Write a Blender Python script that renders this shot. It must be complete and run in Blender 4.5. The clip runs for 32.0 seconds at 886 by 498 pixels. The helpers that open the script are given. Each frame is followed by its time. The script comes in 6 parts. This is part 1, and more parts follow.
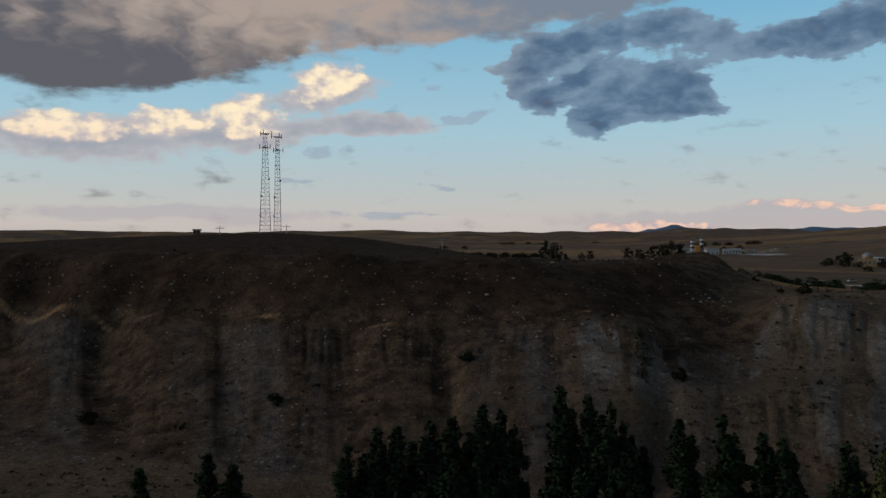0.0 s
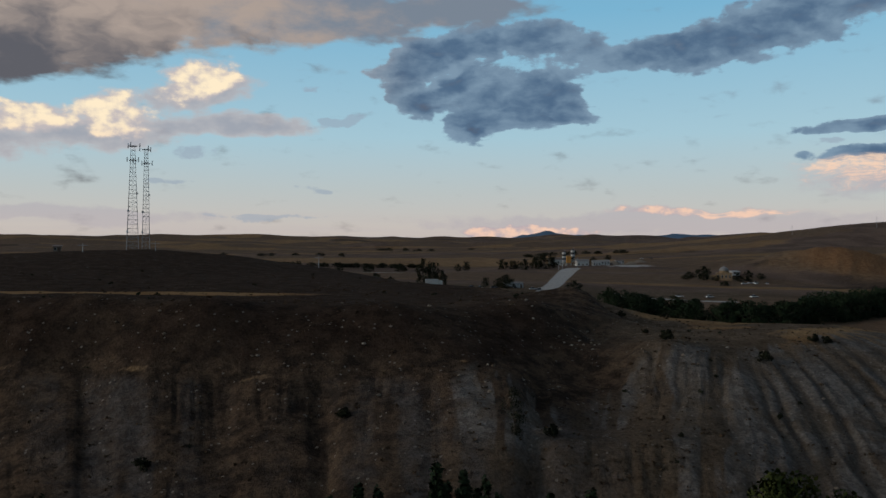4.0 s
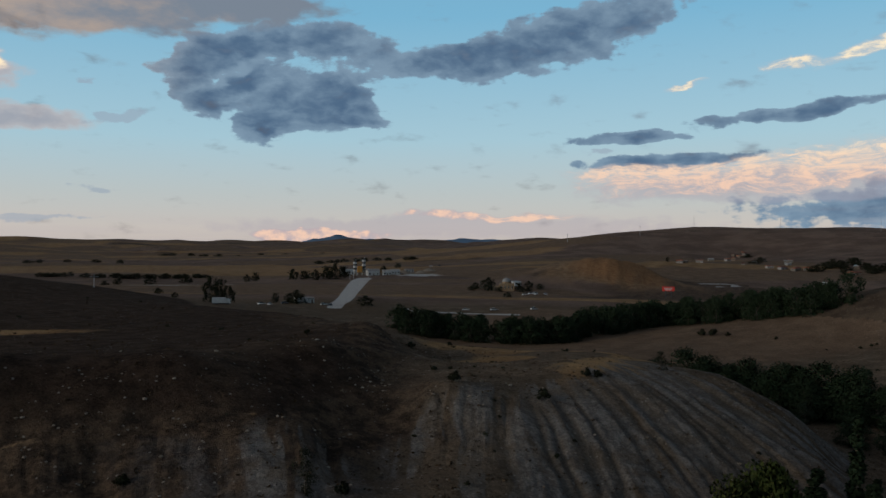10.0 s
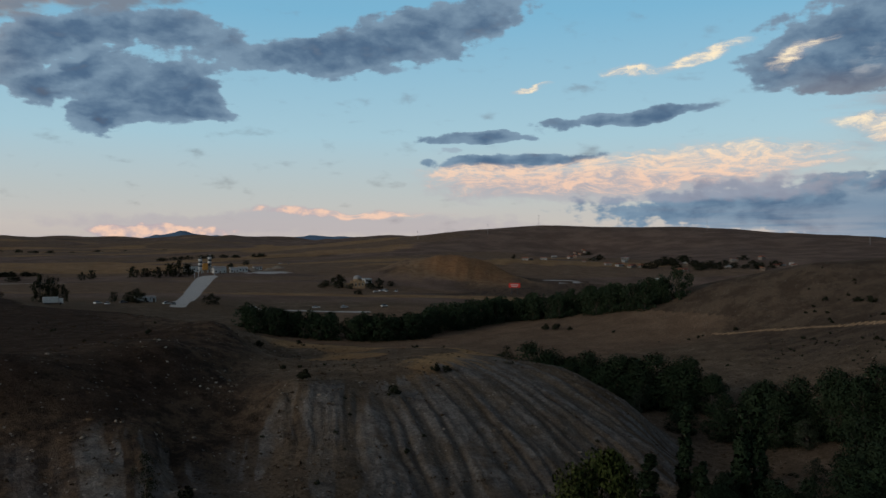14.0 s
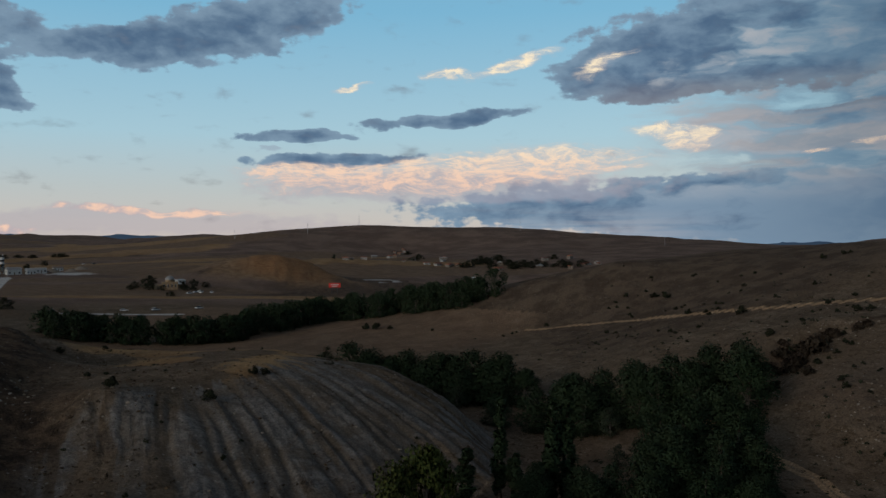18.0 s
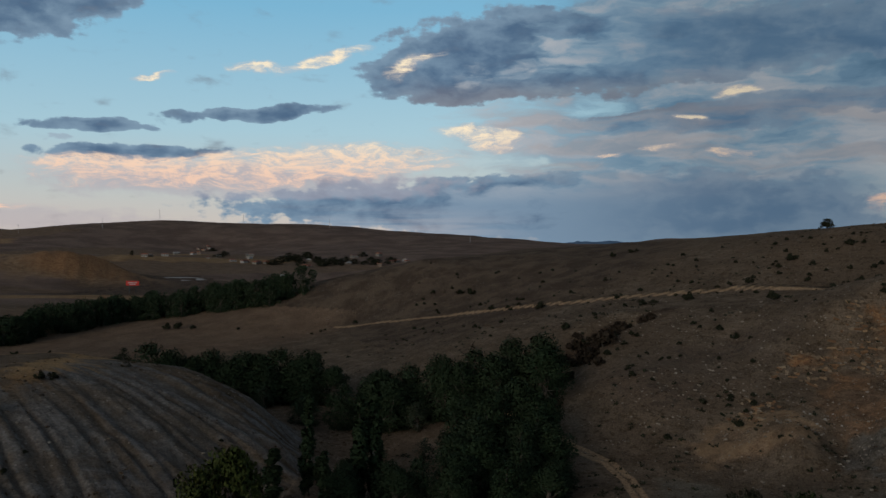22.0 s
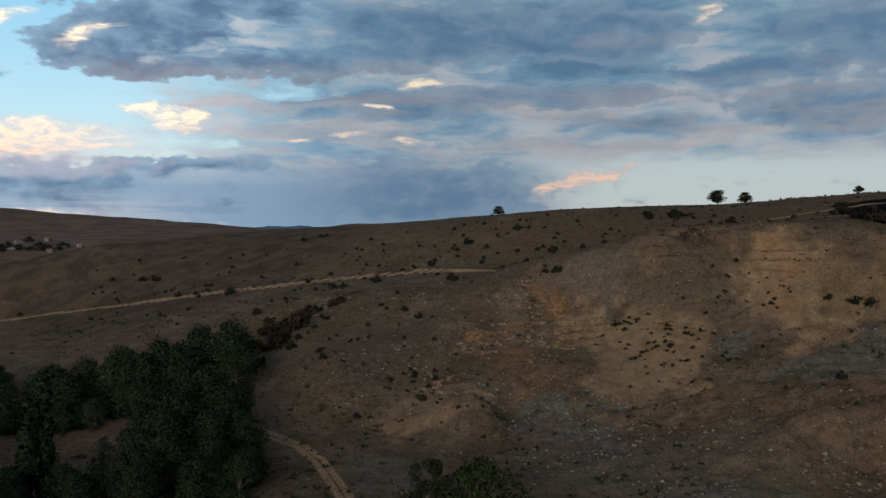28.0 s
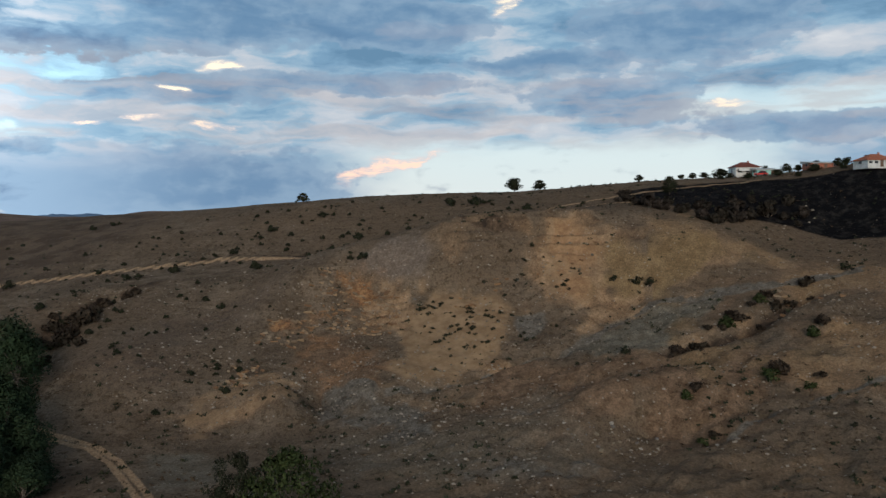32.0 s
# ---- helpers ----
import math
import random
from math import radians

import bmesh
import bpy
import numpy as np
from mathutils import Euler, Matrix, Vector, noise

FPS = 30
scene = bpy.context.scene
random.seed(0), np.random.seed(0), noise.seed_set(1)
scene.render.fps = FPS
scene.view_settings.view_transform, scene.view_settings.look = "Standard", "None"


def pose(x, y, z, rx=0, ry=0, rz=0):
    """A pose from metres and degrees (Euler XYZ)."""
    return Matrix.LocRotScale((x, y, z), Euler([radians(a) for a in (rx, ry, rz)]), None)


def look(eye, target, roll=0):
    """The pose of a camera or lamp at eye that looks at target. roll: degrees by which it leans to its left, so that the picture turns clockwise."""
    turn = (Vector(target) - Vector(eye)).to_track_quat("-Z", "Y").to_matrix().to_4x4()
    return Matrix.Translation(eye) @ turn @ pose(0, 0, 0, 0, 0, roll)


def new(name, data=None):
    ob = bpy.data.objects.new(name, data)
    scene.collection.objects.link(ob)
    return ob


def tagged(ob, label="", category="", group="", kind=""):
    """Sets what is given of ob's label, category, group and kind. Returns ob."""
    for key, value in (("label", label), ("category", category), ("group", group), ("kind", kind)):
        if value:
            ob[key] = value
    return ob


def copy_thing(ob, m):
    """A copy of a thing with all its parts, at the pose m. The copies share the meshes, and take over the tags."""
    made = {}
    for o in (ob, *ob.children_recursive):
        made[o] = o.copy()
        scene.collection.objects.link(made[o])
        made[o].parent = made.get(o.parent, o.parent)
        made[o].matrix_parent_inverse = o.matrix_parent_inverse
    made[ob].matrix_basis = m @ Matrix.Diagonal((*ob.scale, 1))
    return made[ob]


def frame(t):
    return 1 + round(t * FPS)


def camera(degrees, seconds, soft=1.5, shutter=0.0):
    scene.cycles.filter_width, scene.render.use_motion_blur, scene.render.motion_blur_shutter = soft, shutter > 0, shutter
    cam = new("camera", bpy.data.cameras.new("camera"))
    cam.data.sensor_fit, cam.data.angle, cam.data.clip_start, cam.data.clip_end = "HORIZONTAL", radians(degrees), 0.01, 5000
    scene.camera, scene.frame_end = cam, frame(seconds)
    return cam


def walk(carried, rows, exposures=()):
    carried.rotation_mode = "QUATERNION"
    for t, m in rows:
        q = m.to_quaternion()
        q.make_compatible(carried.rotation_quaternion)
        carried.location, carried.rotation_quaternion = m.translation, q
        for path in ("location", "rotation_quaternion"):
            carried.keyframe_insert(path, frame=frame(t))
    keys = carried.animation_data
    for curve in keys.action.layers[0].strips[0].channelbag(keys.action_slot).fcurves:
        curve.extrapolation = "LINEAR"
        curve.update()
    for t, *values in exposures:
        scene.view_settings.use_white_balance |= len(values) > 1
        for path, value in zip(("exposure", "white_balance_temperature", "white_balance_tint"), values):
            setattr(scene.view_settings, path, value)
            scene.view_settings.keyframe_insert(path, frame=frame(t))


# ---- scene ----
cam = camera(54.9, 32.0)
# seconds, height, heading clockwise from +y, pitch, roll: a drone that climbs and then turns where it hovers
HOVER = [
    (0, 26.00, -8.80, 0.35, -0.14), (0.5, 26.87, -7.58, 0.38, -0.15), (1, 27.67, -6.09, 0.48, -0.13),
    (1.5, 28.49, -4.81, 0.53, -0.10), (2, 29.32, -3.65, 0.56, -0.07), (2.5, 30.25, -2.16, 0.56, -0.04),
    (4.5, 33.96, 1.07, 0.58, 0.10), (5, 34.82, 4.62, 0.62, 0.15), (5.5, 35.60, 7.00, 0.69, 0.16),
    (6, 36.28, 7.16, 0.74, 0.14), (6.5, 36.89, 8.55, 0.71, 0.12), (7, 37.70, 8.94, 0.73, 0.08),
    (7.5, 38.54, 9.21, 0.73, 0.01), (8, 39.19, 9.21, 0.76, -0.05), (8.5, 39.56, 10.36, 0.75, -0.06),
    (9, 39.80, 11.09, 0.77, -0.07), (9.5, 39.96, 11.00, 0.80, -0.09), (10, 40.04, 13.39, 0.75, -0.05),
    (10.5, 40.06, 15.75, 0.77, -0.00), (11, 40.02, 15.58, 0.77, 0.01), (11.5, 39.96, 15.78, 0.76, -0.01),
    (12, 39.98, 17.40, 0.71, -0.01), (12.5, 39.99, 18.42, 0.67, -0.03), (13, 39.99, 20.37, 0.65, -0.01),
    (13.5, 40.01, 21.36, 0.58, 0.01), (14, 40.03, 23.39, 0.56, -0.01), (14.5, 40.06, 24.13, 0.53, -0.01),
    (16.5, 40.10, 29.90, 0.54, -0.18), (17, 40.08, 33.17, 0.57, -0.09), (17.5, 40.07, 34.20, 0.56, -0.11),
    (18, 40.06, 35.42, 0.52, -0.13), (18.5, 40.04, 37.40, 0.53, -0.13), (19, 40.03, 38.82, 0.54, -0.06),
    (19.5, 40.03, 39.25, 0.48, 0.01), (20, 40.03, 41.57, 0.51, 0.05), (20.5, 40.03, 42.09, 0.46, 0.03),
    (21, 40.03, 44.54, 0.40, 0.03), (21.5, 40.03, 46.41, 0.37, 0.07), (22, 40.03, 48.18, 0.34, 0.10),
    (22.5, 40.03, 48.35, 0.25, 0.10), (23, 40.02, 48.25, 0.23, 0.13), (23.5, 40.02, 48.51, 0.10, 0.14),
    (24, 40.02, 52.66, 0.03, 0.18), (24.5, 40.02, 53.32, -0.04, 0.21), (25, 40.01, 54.71, -0.13, 0.23),
    (25.5, 40.01, 57.04, -0.19, 0.23), (27.5, 40.00, 65.88, -0.56, 0.08), (28, 40.00, 68.71, -0.66, 0.05),
    (28.5, 40.00, 72.41, -0.74, -0.01), (29, 40.00, 73.65, -0.86, -0.07), (29.5, 40.00, 73.79, -1.01, -0.15),
    (30, 40.00, 76.47, -1.13, -0.18), (30.5, 40.00, 77.77, -1.27, -0.22), (31, 40.00, 80.29, -1.37, -0.27),
    (31.5, 40.00, 81.23, -1.48, -0.30), (32, 40.00, 81.74, -1.57, -0.35),
]
walk(cam, [(t, pose(0, 0, z, 90 + p, -r, -h)) for t, z, h, p, r in HOVER],
     exposures=[(0.0, 0.0), (23.0, 0.0), (25.5, 0.10), (28.0, 0.46), (29.0, 0.87), (30.0, 0.87), (31.0, 0.88), (32.0, 1.03)])


# ---------- sky and light ----------
def sky_world():
    w = bpy.data.worlds.new("dusk_sky")
    scene.world = w
    w.use_nodes = True
    nt = w.node_tree
    nt.nodes.clear()
    N, L = nt.nodes.new, nt.links.new

    def put(sock, v):
        if hasattr(v, "is_linked"):
            L(v, sock)
        else:
            sock.default_value = v

    def m(op, a, b=0.0, c=0.0, clamp=False):
        n = N("ShaderNodeMath")
        n.operation, n.use_clamp = op, clamp
        for s, v in zip(n.inputs, (a, b, c)):
            put(s, v)
        return n.outputs[0]

    def ramp(v, stops):
        n = N("ShaderNodeValToRGB")
        put(n.inputs[0], v)
        e = n.color_ramp.elements
        while len(e) < len(stops):
            e.new(0.5)
        for q, (pos, col) in zip(e, stops):
            q.position, q.color = pos, (*col, 1)
        return n.outputs[0]

    def mix(f, a, b):
        n = N("ShaderNodeMix")
        n.data_type = "RGBA"
        put(n.inputs[0], f), put(n.inputs[6], a), put(n.inputs[7], b)
        return n.outputs[2]

    def step(v, a, b):
        n = N("ShaderNodeMapRange")
        n.interpolation_type = "SMOOTHSTEP"
        put(n.inputs[0], v), put(n.inputs[1], a), put(n.inputs[2], b)
        return n.outputs[0]

    def xyz(x, y, z=0.0):
        n = N("ShaderNodeCombineXYZ")
        for s, v in zip(n.inputs, (x, y, z)):
            put(s, v)
        return n.outputs[0]

    def fbm(vec, scale, detail=6.0, rough=0.58):
        n = N("ShaderNodeTexNoise")
        put(n.inputs["Vector"], vec)
        put(n.inputs["Scale"], scale), put(n.inputs["Detail"], detail), put(n.inputs["Roughness"], rough)
        return n.outputs[0]

    sep = N("ShaderNodeSeparateXYZ")
    L(N("ShaderNodeTexCoord").outputs["Generated"], sep.inputs[0])
    x, y, z = sep.outputs
    az = m("MULTIPLY", m("ARCTAN2", x, y), 57.2958)
    el = m("MULTIPLY", m("ARCSINE", z), 57.2958)

    # clear sky: blue overhead, pale and warm at the horizon
    nish = N("ShaderNodeTexSky")
    nish.sky_type, nish.sun_disc = "NISHITA", False
    nish.sun_elevation, nish.sun_rotation = SUN_EL, SUN_AZ
    nish.air_density, nish.dust_density = 1.2, 2.0
    scaled = N("ShaderNodeVectorMath")
    scaled.operation = "SCALE"
    L(nish.outputs[0], scaled.inputs[0])
    scaled.inputs["Scale"].default_value = 0.10
    grad = ramp(m("DIVIDE", el, 40.0, clamp=True), [(0.0, (0.58, 0.50, 0.47)), (0.05, (0.63, 0.58, 0.55)), (0.11, (0.53, 0.59, 0.61)), (0.2, (0.40, 0.62, 0.74)), (0.40, (0.20, 0.49, 0.71)), (1.0, (0.10, 0.26, 0.46))])
    clear = mix(0.85, scaled.outputs[0], grad)

    # clouds, in degrees of heading and height
    flat = xyz(m("MULTIPLY", az, 0.16), m("MULTIPLY", el, 0.42))
    wn = N("ShaderNodeTexNoise")
    L(flat, wn.inputs["Vector"])
    wn.inputs["Scale"].default_value, wn.inputs["Detail"].default_value = 1.6, 4.0
    ws = N("ShaderNodeSeparateXYZ")
    L(wn.outputs["Color"], ws.inputs[0])
    waz = m("MULTIPLY_ADD", m("SUBTRACT", ws.outputs[0], 0.5), 4.5, az)
    wel = m("MULTIPLY_ADD", m("SUBTRACT", ws.outputs[1], 0.5), 1.6, el)
    pos = xyz(waz, wel)
    fine = fbm(xyz(m("MULTIPLY", az, 0.22), m("MULTIPLY", el, 0.34)), 3.6, 7.0, 0.54)
    soft = fbm(flat, 2.2, 5.0, 0.55)

    def field(clouds, grow=1.35):
        total = None
        for a, e, w_, h_, r in clouds:
            mp = N("ShaderNodeMapping")
            mp.vector_type = "TEXTURE"
            L(pos, mp.inputs[0])
            mp.inputs["Location"].default_value = (a, e, 0)
            mp.inputs["Rotation"].default_value = (0, 0, radians(r))
            mp.inputs["Scale"].default_value = (w_ * grow, h_ * grow, 1)
            g = N("ShaderNodeTexGradient")
            g.gradient_type = "SPHERICAL"
            L(mp.outputs[0], g.inputs[0])
            total = g.outputs["Fac"] if total is None else m("ADD", total, g.outputs["Fac"])
        return total

    bank = field(BANK, 1.25)
    dark = field(GREY_WEST + GREY_EAST, 1.42)
    wisps = field(WISPS, 1.6)
    pastel = field(SOFT_GREY, 1.5)
    bright = field(LIT)
    dens = m("MULTIPLY_ADD", m("SUBTRACT", m("ADD", m("MULTIPLY", fine, 0.55), m("MULTIPLY", soft, 0.45)), 0.5), m("MINIMUM", m("MULTIPLY", dark, 6.0), 1.6), m("MINIMUM", dark, 0.8))
    cover = step(dens, 0.18, 0.36)
    billow = fbm(xyz(m("MULTIPLY", waz, 0.22), m("MULTIPLY", wel, 0.34)), 2.0, 6.0, 0.48)
    thick = step(m("MULTIPLY_ADD", m("SUBTRACT", billow, 0.5), 1.5, dens), 0.10, 1.15)
    grey = mix(thick, (0.205, 0.305, 0.41, 1), (0.075, 0.138, 0.232, 1))
    warm = mix(step(m("ADD", dens, m("MULTIPLY", m("SUBTRACT", el, 14.0), -0.10)), 0.35, 1.0), (0.45, 0.385, 0.355, 1), (0.135, 0.14, 0.165, 1))
    west = m("SUBTRACT", 1.0, step(az, -16.0, 0.0))
    body = mix(west, grey, warm)
    # the broad bank over the west: pale and warm above, dark along its flat base
    puffs = fbm(xyz(m("MULTIPLY", az, 0.16), m("MULTIPLY", el, 0.34)), 1.7, 7.0, 0.6)
    bd = m("MULTIPLY_ADD", m("SUBTRACT", m("ADD", m("MULTIPLY", soft, 0.6), m("MULTIPLY", billow, 0.4)), 0.5), 1.3, m("MINIMUM", bank, 0.75))
    base = m("ADD", m("MULTIPLY", m("SUBTRACT", 13.6, wel), 0.20), m("MULTIPLY", m("SUBTRACT", -19.0, waz), 0.035))
    bcol = mix(step(m("MULTIPLY_ADD", m("SUBTRACT", billow, 0.5), 1.9, base), -0.50, 0.70), mix(step(m("MULTIPLY_ADD", m("SUBTRACT", puffs, 0.5), 40.0, waz), -20.0, 0.0), (0.42, 0.335, 0.285, 1), (0.19, 0.225, 0.28, 1)), (0.105, 0.098, 0.112, 1))
    # the layered overcast of the eastern half
    lay = fbm(xyz(m("MULTIPLY", waz, 0.055), m("MULTIPLY", wel, 0.30)), 2.0, 6.0, 0.56)
    puff = fbm(xyz(m("MULTIPLY", waz, 0.11), m("MULTIPLY", wel, 0.26)), 1.9, 6.0, 0.55)
    lay = m("ADD", m("MULTIPLY", lay, 0.55), m("MULTIPLY", puff, 0.45))
    lay = m("MULTIPLY_ADD", m("SUBTRACT", lay, 0.5), 1.45, m("SUBTRACT", 0.53, m("MULTIPLY", m("SUBTRACT", el, 8.5), 0.014)))
    layers = ramp(lay, [(0.30, (0.092, 0.185, 0.288)), (0.42, (0.148, 0.262, 0.378)), (0.51, (0.225, 0.340, 0.44)), (0.59, (0.36, 0.415, 0.475)), (0.68, (0.43, 0.46, 0.50)), (0.82, (0.60, 0.60, 0.60))])
    slate = mix(step(el, 3.0, 6.0), (0.19, 0.28, 0.385, 1), layers)
    hole = m("MULTIPLY", m("MULTIPLY", step(waz, 72.0, 80.0), m("SUBTRACT", 1.0, step(waz, 99.0, 108.0))), m("SUBTRACT", 1.0, step(wel, 4.6, 6.2)))
    gap = m("MULTIPLY", m("MULTIPLY", step(waz, 94.0, 98.0), step(wel, 6.2, 7.0)), m("SUBTRACT", 1.0, step(wel, 8.0, 9.0)))
    eastern = m("MULTIPLY", m("SUBTRACT", 1.0, m("MAXIMUM", hole, m("MULTIPLY", gap, 0.8))), step(m("ADD", waz, m("MULTIPLY", m("SUBTRACT", lay, 0.5), 40.0)), 50.0, 60.0))
    eastern = m("MULTIPLY", eastern, step(wel, -2.0, 0.5))
    pale = mix(m("MULTIPLY", step(az, 60.0, 85.0), 0.7), clear, (0.54, 0.63, 0.64, 1))
    sky = mix(m("MULTIPLY", cover, m("SUBTRACT", 1.0, step(az, 62.0, 72.0))), pale, body)
    sky = mix(m("MULTIPLY", step(bd, 0.06, 0.42), 0.96), sky, bcol)
    sky = mix(eastern, sky, slate)
    sky = mix(m("MULTIPLY", m("MULTIPLY", cover, step(az, 55.0, 68.0)), 0.72), sky, mix(step(m("MULTIPLY_ADD", m("SUBTRACT", billow, 0.5), 1.5, dens), 0.2, 1.0), (0.19, 0.275, 0.375, 1), (0.085, 0.165, 0.28, 1)))
    beige = m("MULTIPLY", m("MULTIPLY", step(waz, 46.0, 54.0), m("MULTIPLY", step(wel, 4.2, 6.0), m("SUBTRACT", 1.0, step(wel, 8.4, 11.0)))), step(fbm(xyz(m("MULTIPLY", waz, 0.06), m("MULTIPLY", wel, 0.45)), 2.0, 6.0, 0.55), 0.42, 0.60))
    sky = mix(m("MULTIPLY", beige, 0.45), sky, (0.36, 0.325, 0.33, 1))
    under = m("MULTIPLY", m("MULTIPLY", step(waz, 43.0, 48.0), m("SUBTRACT", 1.0, step(waz, 62.0, 70.0))), m("MULTIPLY", step(wel, 8.6, 9.4), m("SUBTRACT", 1.0, step(wel, 10.2, 12.0))))
    sky = mix(m("MULTIPLY", m("MULTIPLY", under, cover), 0.55), sky, (0.205, 0.19, 0.21, 1))
    pd = m("MULTIPLY_ADD", m("SUBTRACT", fine, 0.5), m("MINIMUM", m("MULTIPLY", pastel, 5.0), 0.9), m("MINIMUM", pastel, 0.8))
    sky = mix(m("MULTIPLY", step(pd, 0.08, 0.5), m("ADD", 0.45, m("MULTIPLY", step(el, 3.5, 6.5), 0.4))), sky, mix(step(el, 3.0, 7.0), (0.40, 0.37, 0.43, 1), mix(step(pd, 0.2, 0.9), (0.50, 0.47, 0.48, 1), (0.34, 0.34, 0.39, 1))))
    wd = m("MULTIPLY_ADD", m("SUBTRACT", fine, 0.5), m("MINIMUM", m("MULTIPLY", wisps, 7.0), 2.0), m("MULTIPLY", wisps, 0.8))
    sky = mix(m("MULTIPLY", step(wd, 0.12, 0.5), 0.6), sky, (0.30, 0.37, 0.46, 1))
    # low veil of pinkish grey over the horizon
    veil = m("MULTIPLY", m("MULTIPLY", m("SUBTRACT", 1.0, step(el, 1.5, 3.6)), m("SUBTRACT", 1.0, step(az, 46.0, 56.0))), step(fbm(xyz(m("MULTIPLY", az, 0.05), el), 1.4, 4.0), 0.36, 0.6))
    sky = mix(m("MULTIPLY", veil, 0.4), sky, (0.52, 0.47, 0.47, 1))
    # clouds that still catch the sun
    lump = fbm(xyz(m("MULTIPLY", az, 0.24), m("MULTIPLY", el, 0.34)), 3.6, 6.0, 0.52)
    band = fbm(xyz(m("MULTIPLY", waz, 0.17), m("MULTIPLY", wel, 0.62)), 3.6, 9.0, 0.72)
    lump = m("ADD", m("MULTIPLY", lump, m("SUBTRACT", 1.0, m("MULTIPLY", step(az, 10.0, 20.0), 0.8))), m("MULTIPLY", band, m("MULTIPLY", step(az, 10.0, 20.0), 0.8)))
    ld = m("MULTIPLY_ADD", m("SUBTRACT", lump, 0.5), m("MINIMUM", m("MULTIPLY", bright, 5.0), m("ADD", 0.9, m("MULTIPLY", step(az, 0.0, 20.0), 0.9))), m("MINIMUM", bright, m("ADD", 0.40, m("MULTIPLY", soft, 0.45))))
    lcov = step(ld, 0.08, m("MULTIPLY_ADD", step(az, 10.0, 20.0), 0.40, 0.46))
    lit = mix(step(el, 4.5, 9.0), (0.88, 0.60, 0.46, 1), (1.0, 0.84, 0.60, 1))
    shade = mix(step(el, 3.0, 9.0), (0.48, 0.41, 0.44, 1), (0.55, 0.50, 0.50, 1))
    lcol = mix(step(m("MULTIPLY_ADD", m("SUBTRACT", lump, 0.5), 1.3, m("MULTIPLY", ld, 0.9)), 0.15, 0.75), shade, lit)
    sky = mix(lcov, sky, lcol)
    # Heavy cloud overhead, out of view: added to dim the land.
    sky = mix(step(el, 17.0, 30.0), sky, mix(soft, (0.060, 0.072, 0.095, 1), (0.17, 0.19, 0.235, 1)))
    # Eastern sky dimmed to offset the later rise in exposure.
    sky = mix(m("MULTIPLY", step(az, 48.0, 70.0), 0.35), sky, (0.02, 0.034, 0.05, 1))
    bg = N("ShaderNodeBackground")
    L(sky, bg.inputs[0])
    bg.inputs[1].default_value = SKY_STRENGTH
    L(bg.outputs[0], N("ShaderNodeOutputWorld").inputs[0])


# heading, height, half width, half height and tilt of each cloud, in degrees
BANK = [(-30.0, 15.2, 11.0, 4.6, 4), (-22.0, 16.0, 11.0, 3.8, 6), (-12.5, 17.0, 7.0, 3.2, 0), (-33.0, 12.4, 9.0, 2.2, 0), (-7.0, 15.6, 4.5, 1.8, 0), (1.0, 16.4, 5.0, 1.4, 0)]
GREY_WEST = [(3.9, 9.9, 4.2, 1.5, 0), (-2.6, 12.4, 2.4, 1.0, 10), (-2.6, 10.3, 1.9, 0.9, -15), (1.4, 8.5, 2.3, 0.8, 0), (5.3, 11.2, 3.2, 1.3, 0), (7.6, 9.5, 2.8, 0.6, 0), (0.4, 11.6, 2.4, 0.7, 20), (4.8, 14.2, 5.0, 1.1, 0), (-0.6, 13.6, 3.0, 1.0, 0),
             (13.9, 13.2, 6.0, 1.0, 6), (21.9, 14.6, 7.1, 1.9, 14), (35.5, 9.1, 5.3, 0.5, 5), (25.9, 8.0, 3.4, 0.3, 0), (28.0, 6.4, 5.4, 0.6, 2)]
GREY_EAST = [(48.8, 11.6, 5.5, 1.4, 0), (56.0, 13.3, 11.0, 2.9, 0), (65.5, 13.4, 15.0, 1.9, 0), (80.0, 13.2, 5.0, 1.7, 0), (98.0, 12.7, 7.5, 2.6, 0), (93.3, 8.1, 6.0, 1.5, -4), (50.7, 3.2, 17.0, 1.7, 0),
             (61.7, 3.0, 14.0, 2.2, 0), (64.0, 8.6, 7.0, 0.7, 0), (75.0, 9.4, 9.0, 0.7, 0), (88.0, 10.6, 6.0, 0.6, 0), (105.4, 6.0, 7.0, 1.0, 0)]
SOFT_GREY = [(-13.9, 8.5, 4.4, 0.7, 0), (-32.3, 7.3, 7.5, 1.3, 0), (-21.5, 7.8, 3.5, 1.0, 0), (-16.5, 10.6, 3.5, 1.0, 10), (36.0, 4.6, 12.0, 0.9, 0), (-26, 2.6, 9, 0.5, 0), (14, 2.2, 14, 0.7, 0)]
WISPS = [(-8.6, 4.7, 1.3, 0.2, 0), (-18.2, 5.0, 1.6, 0.2, 0), (-16.9, 6.8, 1.0, 0.3, 0), (-9.4, 11.0, 0.5, 0.2, 0), (-7.5, 9.0, 1.5, 0.3, 15), (24.0, 7.2, 0.8, 0.2, 0), (-12.0, 2.7, 3.4, 0.2, 0)]
